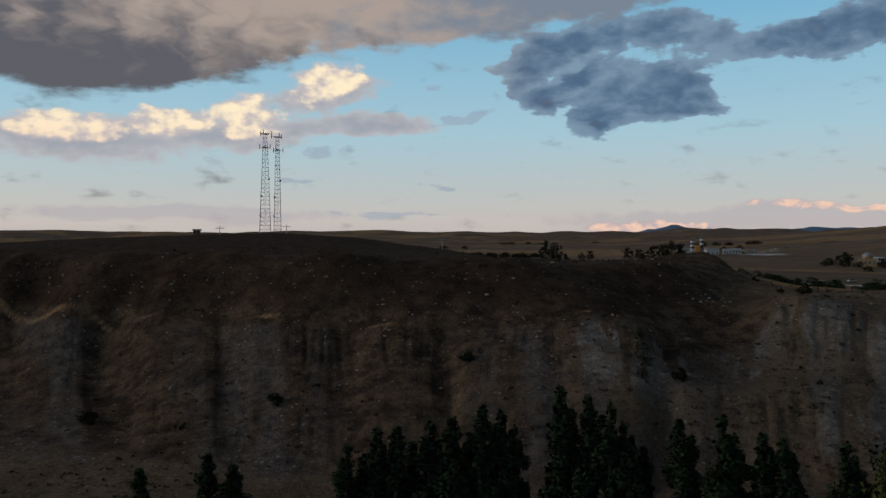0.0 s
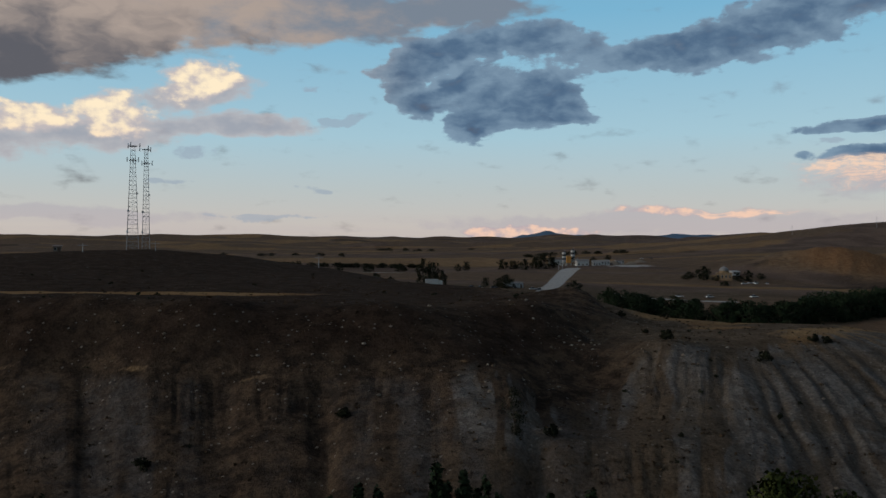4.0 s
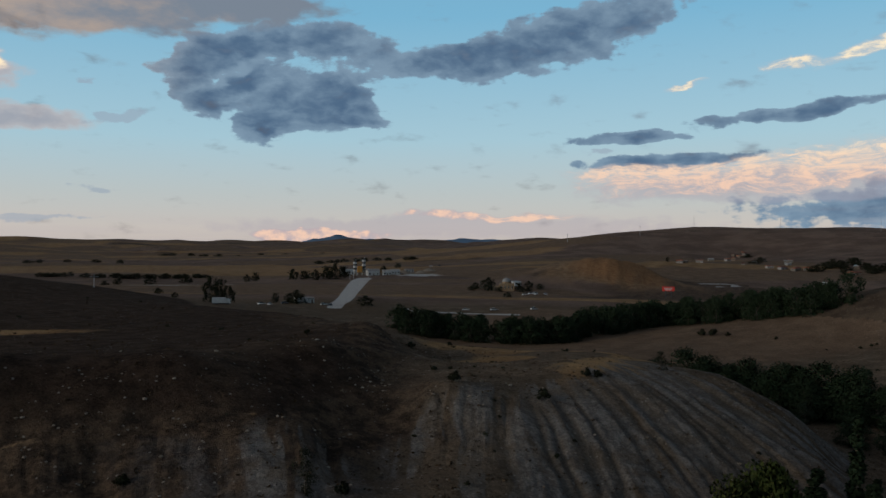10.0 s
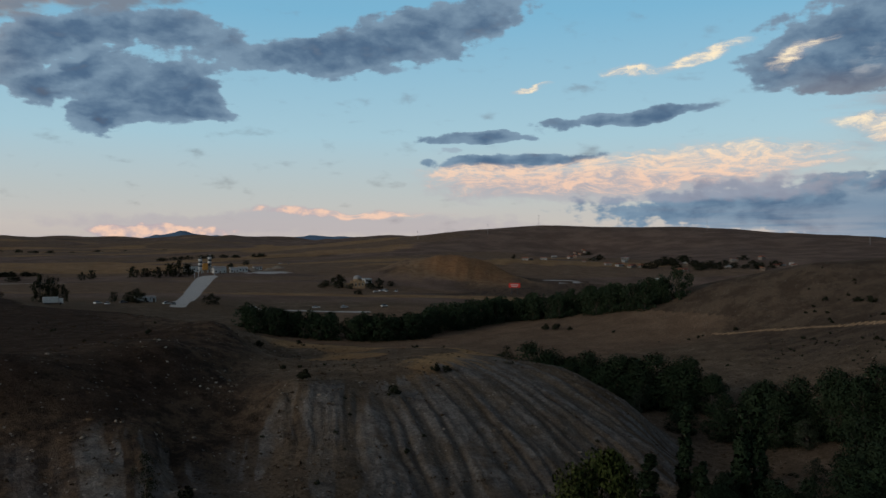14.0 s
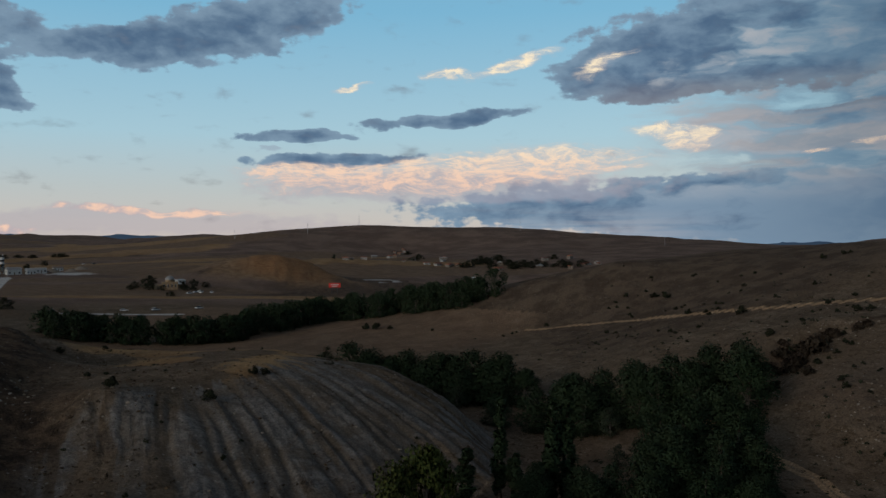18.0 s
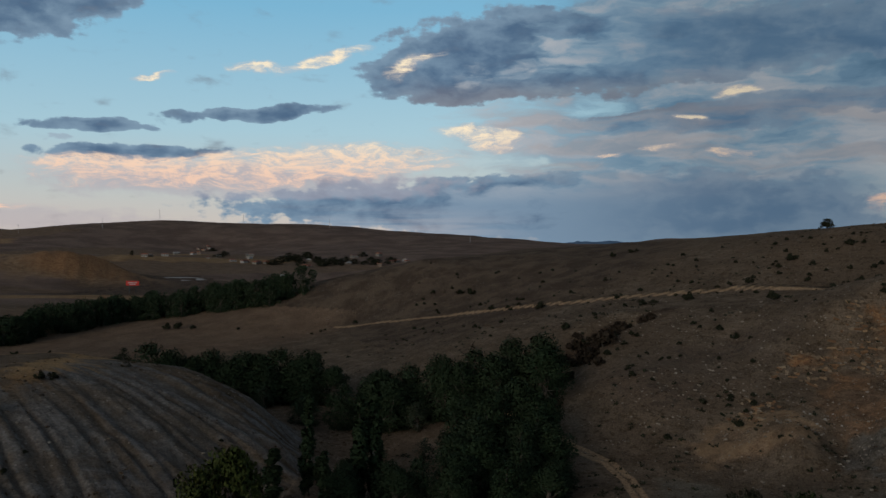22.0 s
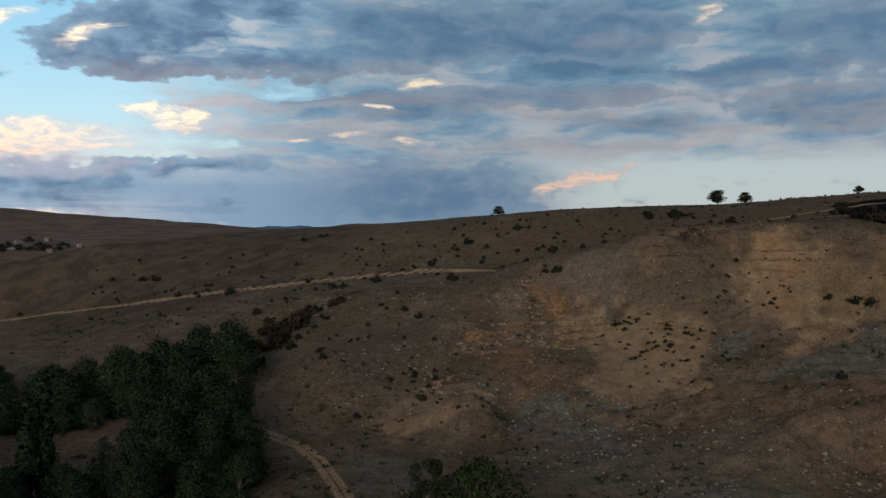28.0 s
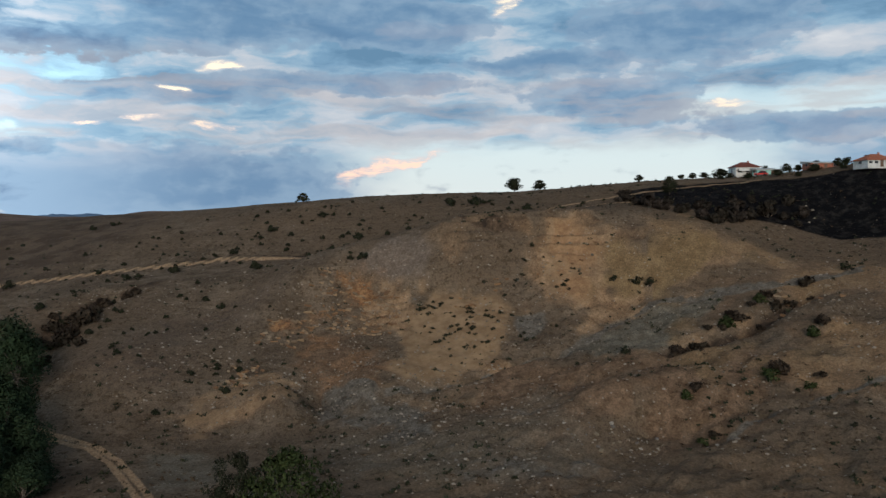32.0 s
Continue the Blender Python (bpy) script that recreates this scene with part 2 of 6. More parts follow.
LIT = [(-21.7, 8.8, 2.2, 1.5, 0), (-16.4, 11.3, 2.5, 1.2, 15), (-33.2, 8.0, 3.5, 1.0, 0), (-26.6, 8.4, 2.6, 1.0, 0), (2.5, 1.6, 1.7, 0.5, 0), (17.4, 3.0, 6.4, 0.3, 0), (5.6, 1.6, 3.8, 0.5, 0),
       (34.0, 5.2, 11.7, 1.0, 2), (39.9, 6.2, 9.0, 1.0, 2), (35.8, 12.3, 1.9, 0.4, 0), (40.3, 12.8, 3.0, 0.4, 18), (45.8, 12.5, 1.9, 0.6, 25), (50.0, 8.1, 2.8, 0.5, 0), (59.5, 6.5, 1.3, 0.22, 0), (64.5, 8.7, 1.0, 0.25, 0),
       (77.0, 3.9, 2.3, 0.6, 25), (79.0, 4.3, 3.6, 0.28, 12), (51.6, 7.6, 1.5, 0.7, 0), (62.6, 6.9, 1.1, 0.25, 0), (66.9, 6.5, 1.2, 0.3, 0), (67.3, 10.2, 1.5, 0.4, 0), (85.7, 14.2, 0.8, 0.5, 60), (100.4, 7.6, 1.2, 0.3, 0), (29.1, 11.2, 1.5, 0.2, 8), (27.8, 5.6, 6.6, 0.6, 0)]
SUN_EL, SUN_AZ = radians(10.0), radians(-100.0)
SKY_STRENGTH = 1.0
sky_world()
glow = new("sun", bpy.data.lights.new("sun", "SUN"))
glow.data.energy, glow.data.angle, glow.data.color = 0.95, radians(22), (1.0, 0.89, 0.78)
glow.matrix_world = look((-100, -18, 28), (0, 0, 0))


# ---------- node materials ----------
def material(name, build, rough=0.9, metal=0.0, gloss=0.25):
    """build(tools, shader) wires the colour of a Principled shader."""
    mt = bpy.data.materials.new(name)
    mt.use_nodes = True
    nt = mt.node_tree
    sh = nt.nodes["Principled BSDF"]
    sh.inputs["Roughness"].default_value, sh.inputs["Metallic"].default_value = rough, metal
    sh.inputs["Specular IOR Level"].default_value = gloss

    class T:
        def put(s, sock, v):
            if hasattr(v, "is_linked"):
                nt.links.new(v, sock)
            elif isinstance(v, tuple) and len(v) == 3 and sock.type == "RGBA":
                sock.default_value = (*v, 1)
            else:
                sock.default_value = v

        def m(s, op, a, b=0.0, clamp=False):
            n = nt.nodes.new("ShaderNodeMath")
            n.operation, n.use_clamp = op, clamp
            s.put(n.inputs[0], a), s.put(n.inputs[1], b)
            return n.outputs[0]

        def mix(s, f, a, b, kind="MIX"):
            n = nt.nodes.new("ShaderNodeMix")
            n.data_type, n.blend_type = "RGBA", kind
            s.put(n.inputs[0], f), s.put(n.inputs[6], a), s.put(n.inputs[7], b)
            return n.outputs[2]

        def step(s, v, a, b):
            n = nt.nodes.new("ShaderNodeMapRange")
            n.interpolation_type = "SMOOTHSTEP"
            s.put(n.inputs[0], v), s.put(n.inputs[1], a), s.put(n.inputs[2], b)
            return n.outputs[0]

        def noise(s, scale, detail=5.0, rough=0.6, vec=None):
            n = nt.nodes.new("ShaderNodeTexNoise")
            s.put(n.inputs["Vector"], vec if vec is not None else s.where())
            s.put(n.inputs["Scale"], scale), s.put(n.inputs["Detail"], detail), s.put(n.inputs["Roughness"], rough)
            return n.outputs[0]

        def cells(s, scale, vec=None):
            n = nt.nodes.new("ShaderNodeTexVoronoi")
            s.put(n.inputs["Vector"], vec if vec is not None else s.where())
            s.put(n.inputs["Scale"], scale)
            return n.outputs

        def where(s):
            return nt.nodes.new("ShaderNodeTexCoord").outputs["Object"]

        def stretch(s, x, y, z):
            n = nt.nodes.new("ShaderNodeMapping")
            s.put(n.inputs[0], s.where())
            n.inputs["Scale"].default_value = (x, y, z)
            return n.outputs[0]

        def attr(s, key):
            n = nt.nodes.new("ShaderNodeAttribute")
            n.attribute_name = key
            return n.outputs["Fac"]

        def chance(s):
            return nt.nodes.new("ShaderNodeObjectInfo").outputs["Random"]

        def island(s):
            return nt.nodes.new("ShaderNodeNewGeometry").outputs["Random Per Island"]

        def bump(s, height, strength=0.5, dist=0.1):
            n = nt.nodes.new("ShaderNodeBump")
            s.put(n.inputs["Height"], height)
            n.inputs["Strength"].default_value, n.inputs["Distance"].default_value = strength, dist
            nt.links.new(n.outputs[0], sh.inputs["Normal"])

        def colour(s, c):
            s.put(sh.inputs["Base Color"], c)

        def roughness(s, c):
            s.put(sh.inputs["Roughness"], c)

    build(T())
    return mt


def earth(T):
    big, mid, small = T.noise(0.012, 4), T.noise(0.11, 6, 0.65), T.noise(1.3, 4, 0.65)
    grass = T.mix(T.step(mid, 0.38, 0.62), (0.103, 0.077, 0.054), (0.174, 0.132, 0.093))
    grass = T.mix(T.step(big, 0.4, 0.62), grass, (0.132, 0.096, 0.065))
    tuft = T.step(T.noise(0.62, 4, 0.75), 0.50, 0.62)
    grass = T.mix(T.m("MULTIPLY", tuft, 0.75), grass, (0.072, 0.050, 0.029))
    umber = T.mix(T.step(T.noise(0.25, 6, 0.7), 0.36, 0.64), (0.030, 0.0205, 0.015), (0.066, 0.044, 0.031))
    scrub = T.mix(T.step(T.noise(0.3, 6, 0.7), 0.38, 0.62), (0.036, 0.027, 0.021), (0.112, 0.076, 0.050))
    marl = T.mix(T.step(T.noise(0.45, 6, 0.7), 0.35, 0.65), (0.120, 0.107, 0.095), (0.215, 0.196, 0.177))
    # Marl of the western wall, its shade painted in as a darker copy.
    shaded_marl = T.mix(T.step(T.noise(0.5, 6, 0.7), 0.36, 0.64), (0.064, 0.056, 0.051), (0.132, 0.117, 0.107))
    marl = T.mix(T.m("MULTIPLY", T.step(mid, 0.47, 0.60), 0.6), marl, (0.120, 0.090, 0.062))
    marl = T.mix(T.m("MULTIPLY", T.step(T.attr("rill"), 0.25, 0.9), 0.6), marl, (0.125, 0.098, 0.072))
    ochre = T.mix(T.step(T.noise(0.22, 7, 0.72), 0.36, 0.64), (0.185, 0.114, 0.064), (0.345, 0.228, 0.134))
    ochre = T.mix(T.m("MULTIPLY", T.step(T.noise(0.07, 5, 0.7), 0.46, 0.62), 0.5), ochre, (0.16, 0.112, 0.072))
    sand = T.mix(T.step(T.noise(0.35, 6, 0.66), 0.34, 0.66), (0.182, 0.118, 0.067), (0.262, 0.177, 0.104))
    rust = T.mix(T.step(T.noise(0.6, 6, 0.7), 0.36, 0.64), (0.18, 0.090, 0.044), (0.33, 0.185, 0.092))
    slate = T.mix(T.step(T.noise(0.5, 6, 0.72), 0.38, 0.62), (0.092, 0.079, 0.063), (0.160, 0.139, 0.112))
    track = T.mix(T.step(small, 0.35, 0.65), (0.28, 0.182, 0.105), (0.39, 0.27, 0.165))
    field = T.mix(T.step(mid, 0.35, 0.65), (0.135, 0.092, 0.062), (0.185, 0.128, 0.086))
    gold = T.mix(T.step(T.noise(0.06, 4), 0.35, 0.65), (0.25, 0.147, 0.068), (0.35, 0.222, 0.108))
    burnt = T.mix(T.step(T.noise(0.35, 5, 0.7), 0.45, 0.75), (0.006, 0.006, 0.007), (0.032, 0.029, 0.026))
    road = T.mix(T.step(small, 0.3, 0.7), (0.40, 0.39, 0.37), (0.55, 0.53, 0.50))
    russet = T.mix(T.step(T.noise(0.02, 6, 0.65), 0.38, 0.62), (0.118, 0.083, 0.066), (0.185, 0.130, 0.100))
    brown = T.mix(T.step(T.noise(0.4, 6, 0.7), 0.36, 0.64), (0.106, 0.068, 0.042), (0.196, 0.130, 0.083))
    mauve = T.mix(T.step(T.noise(0.7, 6, 0.7), 0.36, 0.64), (0.124, 0.096, 0.074), (0.182, 0.144, 0.113))
    olive = T.mix(T.step(T.noise(0.25, 6, 0.7), 0.36, 0.64), (0.150, 0.100, 0.052), (0.225, 0.155, 0.084))
    bench = T.mix(T.step(T.noise(0.3, 6, 0.7), 0.36, 0.64), (0.105, 0.090, 0.066), (0.172, 0.150, 0.114))
    heath = T.mix(T.step(T.noise(0.09, 6, 0.65), 0.38, 0.62), (0.074, 0.054, 0.039), (0.120, 0.089, 0.063))
    # sheep-trodden lines along the slopes
    grass = T.mix(T.m("MULTIPLY", T.step(T.noise(1.0, 4, 0.6, T.stretch(0.06, 0.06, 1.5)), 0.47, 0.60), 0.35), grass, (0.082, 0.060, 0.042))
    c = grass
    edge = T.m("MULTIPLY", T.m("SUBTRACT", T.noise(0.25, 6, 0.72), 0.5), 1.1)
    soft_edged = ("shaded_marl", "ochre", "rust", "sand", "brown", "mauve", "olive", "bench")
    for key, col in (("russet", russet), ("heath", heath), ("scrub", scrub), ("umber", umber), ("field", field), ("gold", gold), ("shaded_marl", shaded_marl), ("marl", marl), ("ochre", ochre), ("brown", brown), ("mauve", mauve), ("olive", olive), ("bench", bench), ("sand", sand), ("rust", rust), ("slate", slate), ("burnt", burnt), ("track", track), ("road", road)):
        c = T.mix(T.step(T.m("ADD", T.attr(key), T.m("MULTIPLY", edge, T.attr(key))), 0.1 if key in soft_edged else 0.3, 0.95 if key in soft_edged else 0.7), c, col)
    # tufts, clods and pebbles, fewer on loose sand
    rough = T.m("SUBTRACT", 1.0, T.m("MULTIPLY", T.attr("sand"), 0.75))
    clump = T.cells(0.62, T.stretch(1.0, 1.0, 0.5))
    dark = T.m("MULTIPLY", T.step(clump[0], 0.36, 0.16), T.step(T.noise(0.16, 4, 0.6), 0.46, 0.60))
    c = T.mix(T.m("MULTIPLY", T.m("MULTIPLY", dark, 0.5), rough), c, T.mix(1.0, c, (0.45, 0.46, 0.45), "MULTIPLY"))
    c = T.mix(T.m("MULTIPLY", T.m("MULTIPLY", T.step(T.noise(0.95, 5, 0.72), 0.53, 0.66), 0.4), rough), c, T.mix(1.0, c, (1.5, 1.45, 1.4), "MULTIPLY"))
    speck = T.cells(0.8)
    pale = T.m("MULTIPLY", T.m("LESS_THAN", speck[0], 0.17), T.m("MULTIPLY", T.m("GREATER_THAN", T.noise(0.23, 3), 0.53), T.m("SUBTRACT", 1.0, T.attr("burnt"))))
    c = T.mix(T.m("MULTIPLY", T.m("MULTIPLY", pale, 0.45), rough), c, (0.34, 0.31, 0.27))
    c = T.mix(T.m("MULTIPLY", T.step(T.noise(2.3, 3, 0.7), 0.42, 0.62), rough), c, T.mix(1.0, c, (0.70, 0.70, 0.70), "MULTIPLY"))
    c = T.mix(T.m("MULTIPLY", T.m("MULTIPLY", T.step(T.noise(3.1, 3, 0.75), 0.56, 0.68), 0.45), rough), c, T.mix(1.0, c, (1.7, 1.66, 1.62), "MULTIPLY"))
    T.colour(c)
    T.bump(T.m("MULTIPLY", T.m("ADD", T.m("MULTIPLY", T.noise(0.8, 6, 0.75), 0.8), T.m("MULTIPLY", T.noise(4.0, 3, 0.7), 0.3)), rough), 0.8, 0.7)


EARTH = material("dry_earth", earth, 1.0, 0.0, 0.02)

# ---------- land ----------
def ss(a, b, v):
    t = np.clip((v - a) / (b - a), 0, 1)
    return t * t * (3 - 2 * t)


def value_noise(x, y, seed=0):
    xi, yi = np.floor(x), np.floor(y)
    fx, fy = x - xi, y - yi
    fx, fy = fx * fx * (3 - 2 * fx), fy * fy * (3 - 2 * fy)

    def h(a, b):
        v = np.sin(a * 127.1 + b * 311.7 + seed * 74.7) * 43758.5453
        return v - np.floor(v)

    return (h(xi, yi) * (1 - fx) + h(xi + 1, yi) * fx) * (1 - fy) + (h(xi, yi + 1) * (1 - fx) + h(xi + 1, yi + 1) * fx) * fy


def fbm2(x, y, octaves=4, seed=0):
    total, amp, norm = 0.0, 1.0, 0.0
    for k in range(octaves):
        total, norm = total + amp * value_noise(x * 2**k + 17.3 * k, y * 2**k - 9.1 * k, seed + k), norm + amp
        amp *= 0.5
    return total / norm


def along(line, x, y):
    """Distance of points to a polyline, the arc length of the nearest place on it, and the side."""
    best, arc, side, run = np.full(np.shape(x), 1e9), np.zeros(np.shape(x)), np.zeros(np.shape(x)), 0.0
    for (ax, ay, *_), (bx, by, *_) in zip(line, line[1:]):
        dx, dy = bx - ax, by - ay
        ln = math.hypot(dx, dy)
        t = np.clip(((x - ax) * dx + (y - ay) * dy) / ln**2, 0, 1)
        d = np.hypot(x - ax - t * dx, y - ay - t * dy)
        near = d < best
        best, arc = np.where(near, d, best), np.where(near, run + t * ln, arc)
        side = np.where(near, (x - ax) * dy - (y - ay) * dx, side)
        run += ln
    return best, arc, side


# guide lines of the land: foot, ledge and lip of the cliff, crests, rims, creek and far rises (x, y, z)
CLIFF_FOOT = [(-230, 130, 3), (-150, 105, 2), (-60, 94, 1), (-20, 88, 1), (15, 86, 1), (45, 92, 1), (80, 106, 1), (100, 122, 1), (120, 150, 1), (124, 182, 2), (108, 212, 3), (80, 245, 4)]
LEDGE = [(-230, 165, 15), (-110, 138, 15), (-59, 130, 15), (-35, 125, 14.6), (-12, 127, 16), (2, 129, 17.4)]
NOSE = [(2, 129, 17.4), (8, 117, 13), (14, 106, 9)]
GULLY = [(16, 98, 4), (20, 118, 9.5), (24, 138, 14.5), (27, 155, 18.5)]
LOWER_RIDGE = [(24, 114, 9.5), (32, 104, 7), (40, 97, 3)]
LIP = [(-230, 180, 26.6), (-140, 150, 26), (-40, 137, 25), (-10, 141, 24.8), (15, 160, 24.3), (31, 190, 24.2), (28, 210, 23.8), (14, 296, 22), (0, 350, 20)]
BLUFF = [(33, 140, 18.5), (44, 143, 18.2), (64, 152, 19), (88, 168, 17.8), (100, 161, 14.8)]
BLUFF_BACK = [(38, 190, 18.5), (66, 208, 17), (88, 190, 17)]
FLANK = [(100, 161, 14.8), (105, 146, 9.5), (97, 126, 4)]
PLATEAU = [(-200, 215, 26), (-67, 201, 24.3), (-100, 300, 27), (-10, 240, 23.5)]
TOWER_HILL = [(-260, 330, 31), (-190, 395, 35.5), (-150, 415, 37), (-105, 412, 34), (-60, 405, 28), (-20, 400, 21)]
TOWER_BACK = [(-300, 520, 26), (-150, 540, 27), (-20, 500, 17)]
YARD = [(13, 478, 16), (58, 484, 15.5), (90, 685, 20), (150, 800, 23)]
CREEK = [(85, 300, 4), (90, 370, 3), (150, 350, 3.5), (140, 300, 4), (250, 450, 5), (420, 560, 8), (540, 650, 11)]
HIGHWAY = [(100, 500, 12.5), (175, 480, 12), (300, 545, 13)]
SCAR_TOP = [(287, 747, 38.5), (329, 735, 41.5), (352, 716, 38)]
SCAR_FOOT = [(255, 615, 14), (292, 606, 13), (332, 614, 13), (372, 640, 14)]
SCAR_SIDE = [(395, 700, 17), (425, 690, 18), (405, 640, 14)]
MEADOW = [(120, 108, 1), (150, 148, 0.5), (144, 172, 0.5), (140, 205, 1), (170, 240, 3), (225, 285, 7)]
VALLEY = [(-230, 70, 2), (-80, 50, 1), (0, 0, 0), (0, 60, 0.5), (60, 60, 0.5), (115, 85, 1), (110, 40, 1.5)]
HILL_ROAD = [(240, 276, 9), (246, 230, 15), (244, 175, 22), (248, 105, 30), (239, 76, 31), (252, 42, 38.5), (262, -18, 47)]
HILL_CREST = [(300, 365, 22), (267, 324, 25.5), (300, 280, 37), (400, 285, 43.5), (372, 200, 46.2), (288, 91, 46.9), (292, 17, 48.9), (292, -28, 54.4), (298, -57, 55.6), (262, -86, 55.2), (250, -150, 56)]
HILL_BACK = [(420, 420, 30), (560, 300, 40), (520, 150, 41), (450, 20, 46), (450, -90, 50)]
SPUR = [(140, 91, 2), (164, 62, 8), (166, 93, 13), (198, 83, 19), (185, 119, 16.5), (211, 125, 23)]
QUARRY_TOP = [(205, 62, 27), (219, 53, 33.5), (223, 30, 39.5), (226, -7, 41), (219, -34, 38)]
QUARRY_FOOT = [(164, 43, 7), (174, 18, 9.5), (190, 8, 15), (202, -12, 20)]
TERRACE = [(120, 68, 1), (152, 52, 5.5), (116, 15, 3), (146, 10, 6), (115, -29, 5), (150, -12, 8.5), (172, -12, 13)]
EAST_BANK = [(146, -36, 9), (170, -38, 16), (196, -43, 25), (226, -52, 34.5), (240, -74, 38.5), (150, -62, 15), (185, -80, 28)]
SOUTH = [(60, -60, 2), (0, -120, 4), (-160, -60, 5), (-300, 0, 8), (-200, -250, 25), (80, -220, 20), (250, -260, 50)]
FAR_RISES = [(246, 775, 20), (330, 760, 21), (400, 750, 21), (380, 840, 33), (450, 880, 38), (290, 870, 31), (620, 800, 30), (869, 828, 38), (815, 1262, 44), (550, 1150, 38), (300, 1200, 34)]
MAST_HILL = [(480, 1650, 62), (720, 1560, 92), (900, 1570, 105), (1150, 1330, 98), (1300, 1080, 74), (1420, 960, 57), (1500, 800, 46)]
PLAIN = [(-500, 700, 24), (-300, 1000, 27), (0, 1000, 24), (-900, 900, 34), (-600, 1500, 36), (100, 1600, 36), (-700, 300, 30), (-600, -300, 30), (600, -400, 55), (900, 200, 43), (0, -700, 45), (1500, 2000, 70)]
QUARRY_BROW = [(200, 58, 21), (211, 49, 25), (214, 28, 29), (217, -5, 32.5), (211, -30, 31)]
KNOLL = [(157, 56, 8.2), (163, 62, 9.2), (150, 49, 4.5), (162, 47, 6.0), (150, 60, 4), (166, 70, 9)]
SPOIL = [(147, -13, 8.6), (138, -26, 7.2), (158, -27, 12.2), (165, -52, 18.5), (132, 2, 4.2), (176, -27, 15.5), (160, -8, 10.0)]
LIP_BACK = [(-220, 205, 25.6), (-140, 175, 25.2), (-90, 160, 24.6), (-42, 153, 24.4), (-12, 158, 24.2), (8, 178, 23.9), (19, 202, 23.8), (10, 250, 22.8)]
MID_SLOPE = [(-140, 145, 21), (-50, 132.5, 20), (-20, 132, 20.2), (5, 143, 21)]
GUIDES = [LIP_BACK, MID_SLOPE, QUARRY_BROW, CLIFF_FOOT, LEDGE, NOSE, GULLY, LOWER_RIDGE, LIP, BLUFF, BLUFF_BACK, FLANK, TOWER_HILL, TOWER_BACK, YARD, HIGHWAY, SCAR_TOP, SCAR_FOOT, HILL_ROAD, HILL_CREST, QUARRY_TOP, QUARRY_FOOT, MAST_HILL]
SPOTS = [SCAR_SIDE, KNOLL, SPOIL, PLATEAU, CREEK, MEADOW, VALLEY, HILL_BACK, SPUR, TERRACE, EAST_BANK, SOUTH, FAR_RISES, PLAIN]


def centres():
    pts = []
    for line in GUIDES:
        for a, b in zip(line, line[1:]):
            n = max(1, min(5, int(math.dist(a, b) / 16)))
            pts += [tuple(a[k] + (b[k] - a[k]) * i / n for k in range(3)) for i in range(n)]
        pts.append(line[-1])
    for line in SPOTS:
        pts += line
    seen = {}
    for q in pts:
        seen[(round(q[0]), round(q[1]))] = q
    return np.array(list(seen.values()), float)


CEN = centres()
SOFT = 4.0


def _solve():
    n = len(CEN)
    d = np.hypot(CEN[:, None, 0] - CEN[None, :, 0], CEN[:, None, 1] - CEN[None, :, 1])
    A = np.zeros((n + 1, n + 1))
    A[:n, :n] = -np.sqrt(d * d + SOFT**2) - np.eye(n) * 0.8
    A[:n, n] = A[n, :n] = 1
    return np.linalg.solve(A, np.append(CEN[:, 2], 0))


WEIGHT = _solve()


def broad(x, y):
    """The large forms: a smooth surface through the guide lines, rising gently to the horizon."""
    x, y = np.asarray(x, float), np.asarray(y, float)
    shape, out = x.shape, np.empty(x.size)
    fx, fy = x.ravel(), y.ravel()
    for i in range(0, fx.size, 20000):
        d = np.sqrt((fx[i:i + 20000, None] - CEN[:, 0])**2 + (fy[i:i + 20000, None] - CEN[:, 1])**2 + SOFT**2)
        out[i:i + 20000] = -(d @ WEIGHT[:-1]) + WEIGHT[-1]
    out = out.reshape(shape)
    r = np.hypot(x, y)
    plain = 18 + 5.9e-6 * r**2 * (0.9 + 0.25 * fbm2(x / 900, y / 900, 3, 5)) * (1 - 0.30 * ss(44, 54, np.degrees(np.arctan2(x, y)))) + 46 * (fbm2(x / 520, y / 520, 3, 8) - 0.5) * ss(1500, 3200, r) + 34 * (fbm2(x / 260, y / 260, 3, 9) - 0.5) * ss(1700, 2800, r)
    far = ss(2000, 3000, r)
    return out * (1 - far) + plain * far


# bare patches of the quarry, in plan
SANDFACE = [(212.2, 37.8), (210.8, 26.9), (211.3, 18.3), (207.3, 14.1), (191.6, 12.2), (183.4, 13.5), (176.4, 19.0), (167.9, 27.1), (163.8, 34.8), (171.9, 36.2), (192.5, 36.5), (204.4, 36.2)]
RED_BEDS = [(197.3, 61.0), (202.5, 60.6), (207.5, 56.4), (213.6, 49.0), (207.2, 45.9), (197.7, 53.1), (193.0, 58.1), (183.7, 63.3), (188.1, 68.3), (192.2, 64.8)]
TAN_BEDS = [(197.7, 53.1), (207.2, 45.9), (214.2, 48.4), (213.6, 41.6), (202.6, 37.0), (191.3, 37.3), (193.0, 48.4)]
MAUVE = [(218.3, 53.9), (227.1, 47.4), (225.7, 38.6), (216.7, 34.1), (211.9, 34.1), (213.6, 49.0), (214.6, 53.8)]
PALE_BROW = [(223.3, 8.8), (224.5, -0.4), (220.9, -5.9), (213.0, -7.3), (206.3, -3.0), (207.2, 8.1), (212.2, 13.1), (217.6, 11.8)]
TALUS = [(190.1, 58.6), (192.2, 49.6), (182.2, 37.5), (165.3, 35.7), (162.0, 41.8), (166.5, 50.1), (173.8, 57.4)]
OLIVE = [(218.5, -13.2), (218.6, -24.4), (215.1, -35.3), (208.1, -29.4), (206.3, -21.8), (206.2, -14.4), (208.2, -6.9), (215.1, -9.1)]
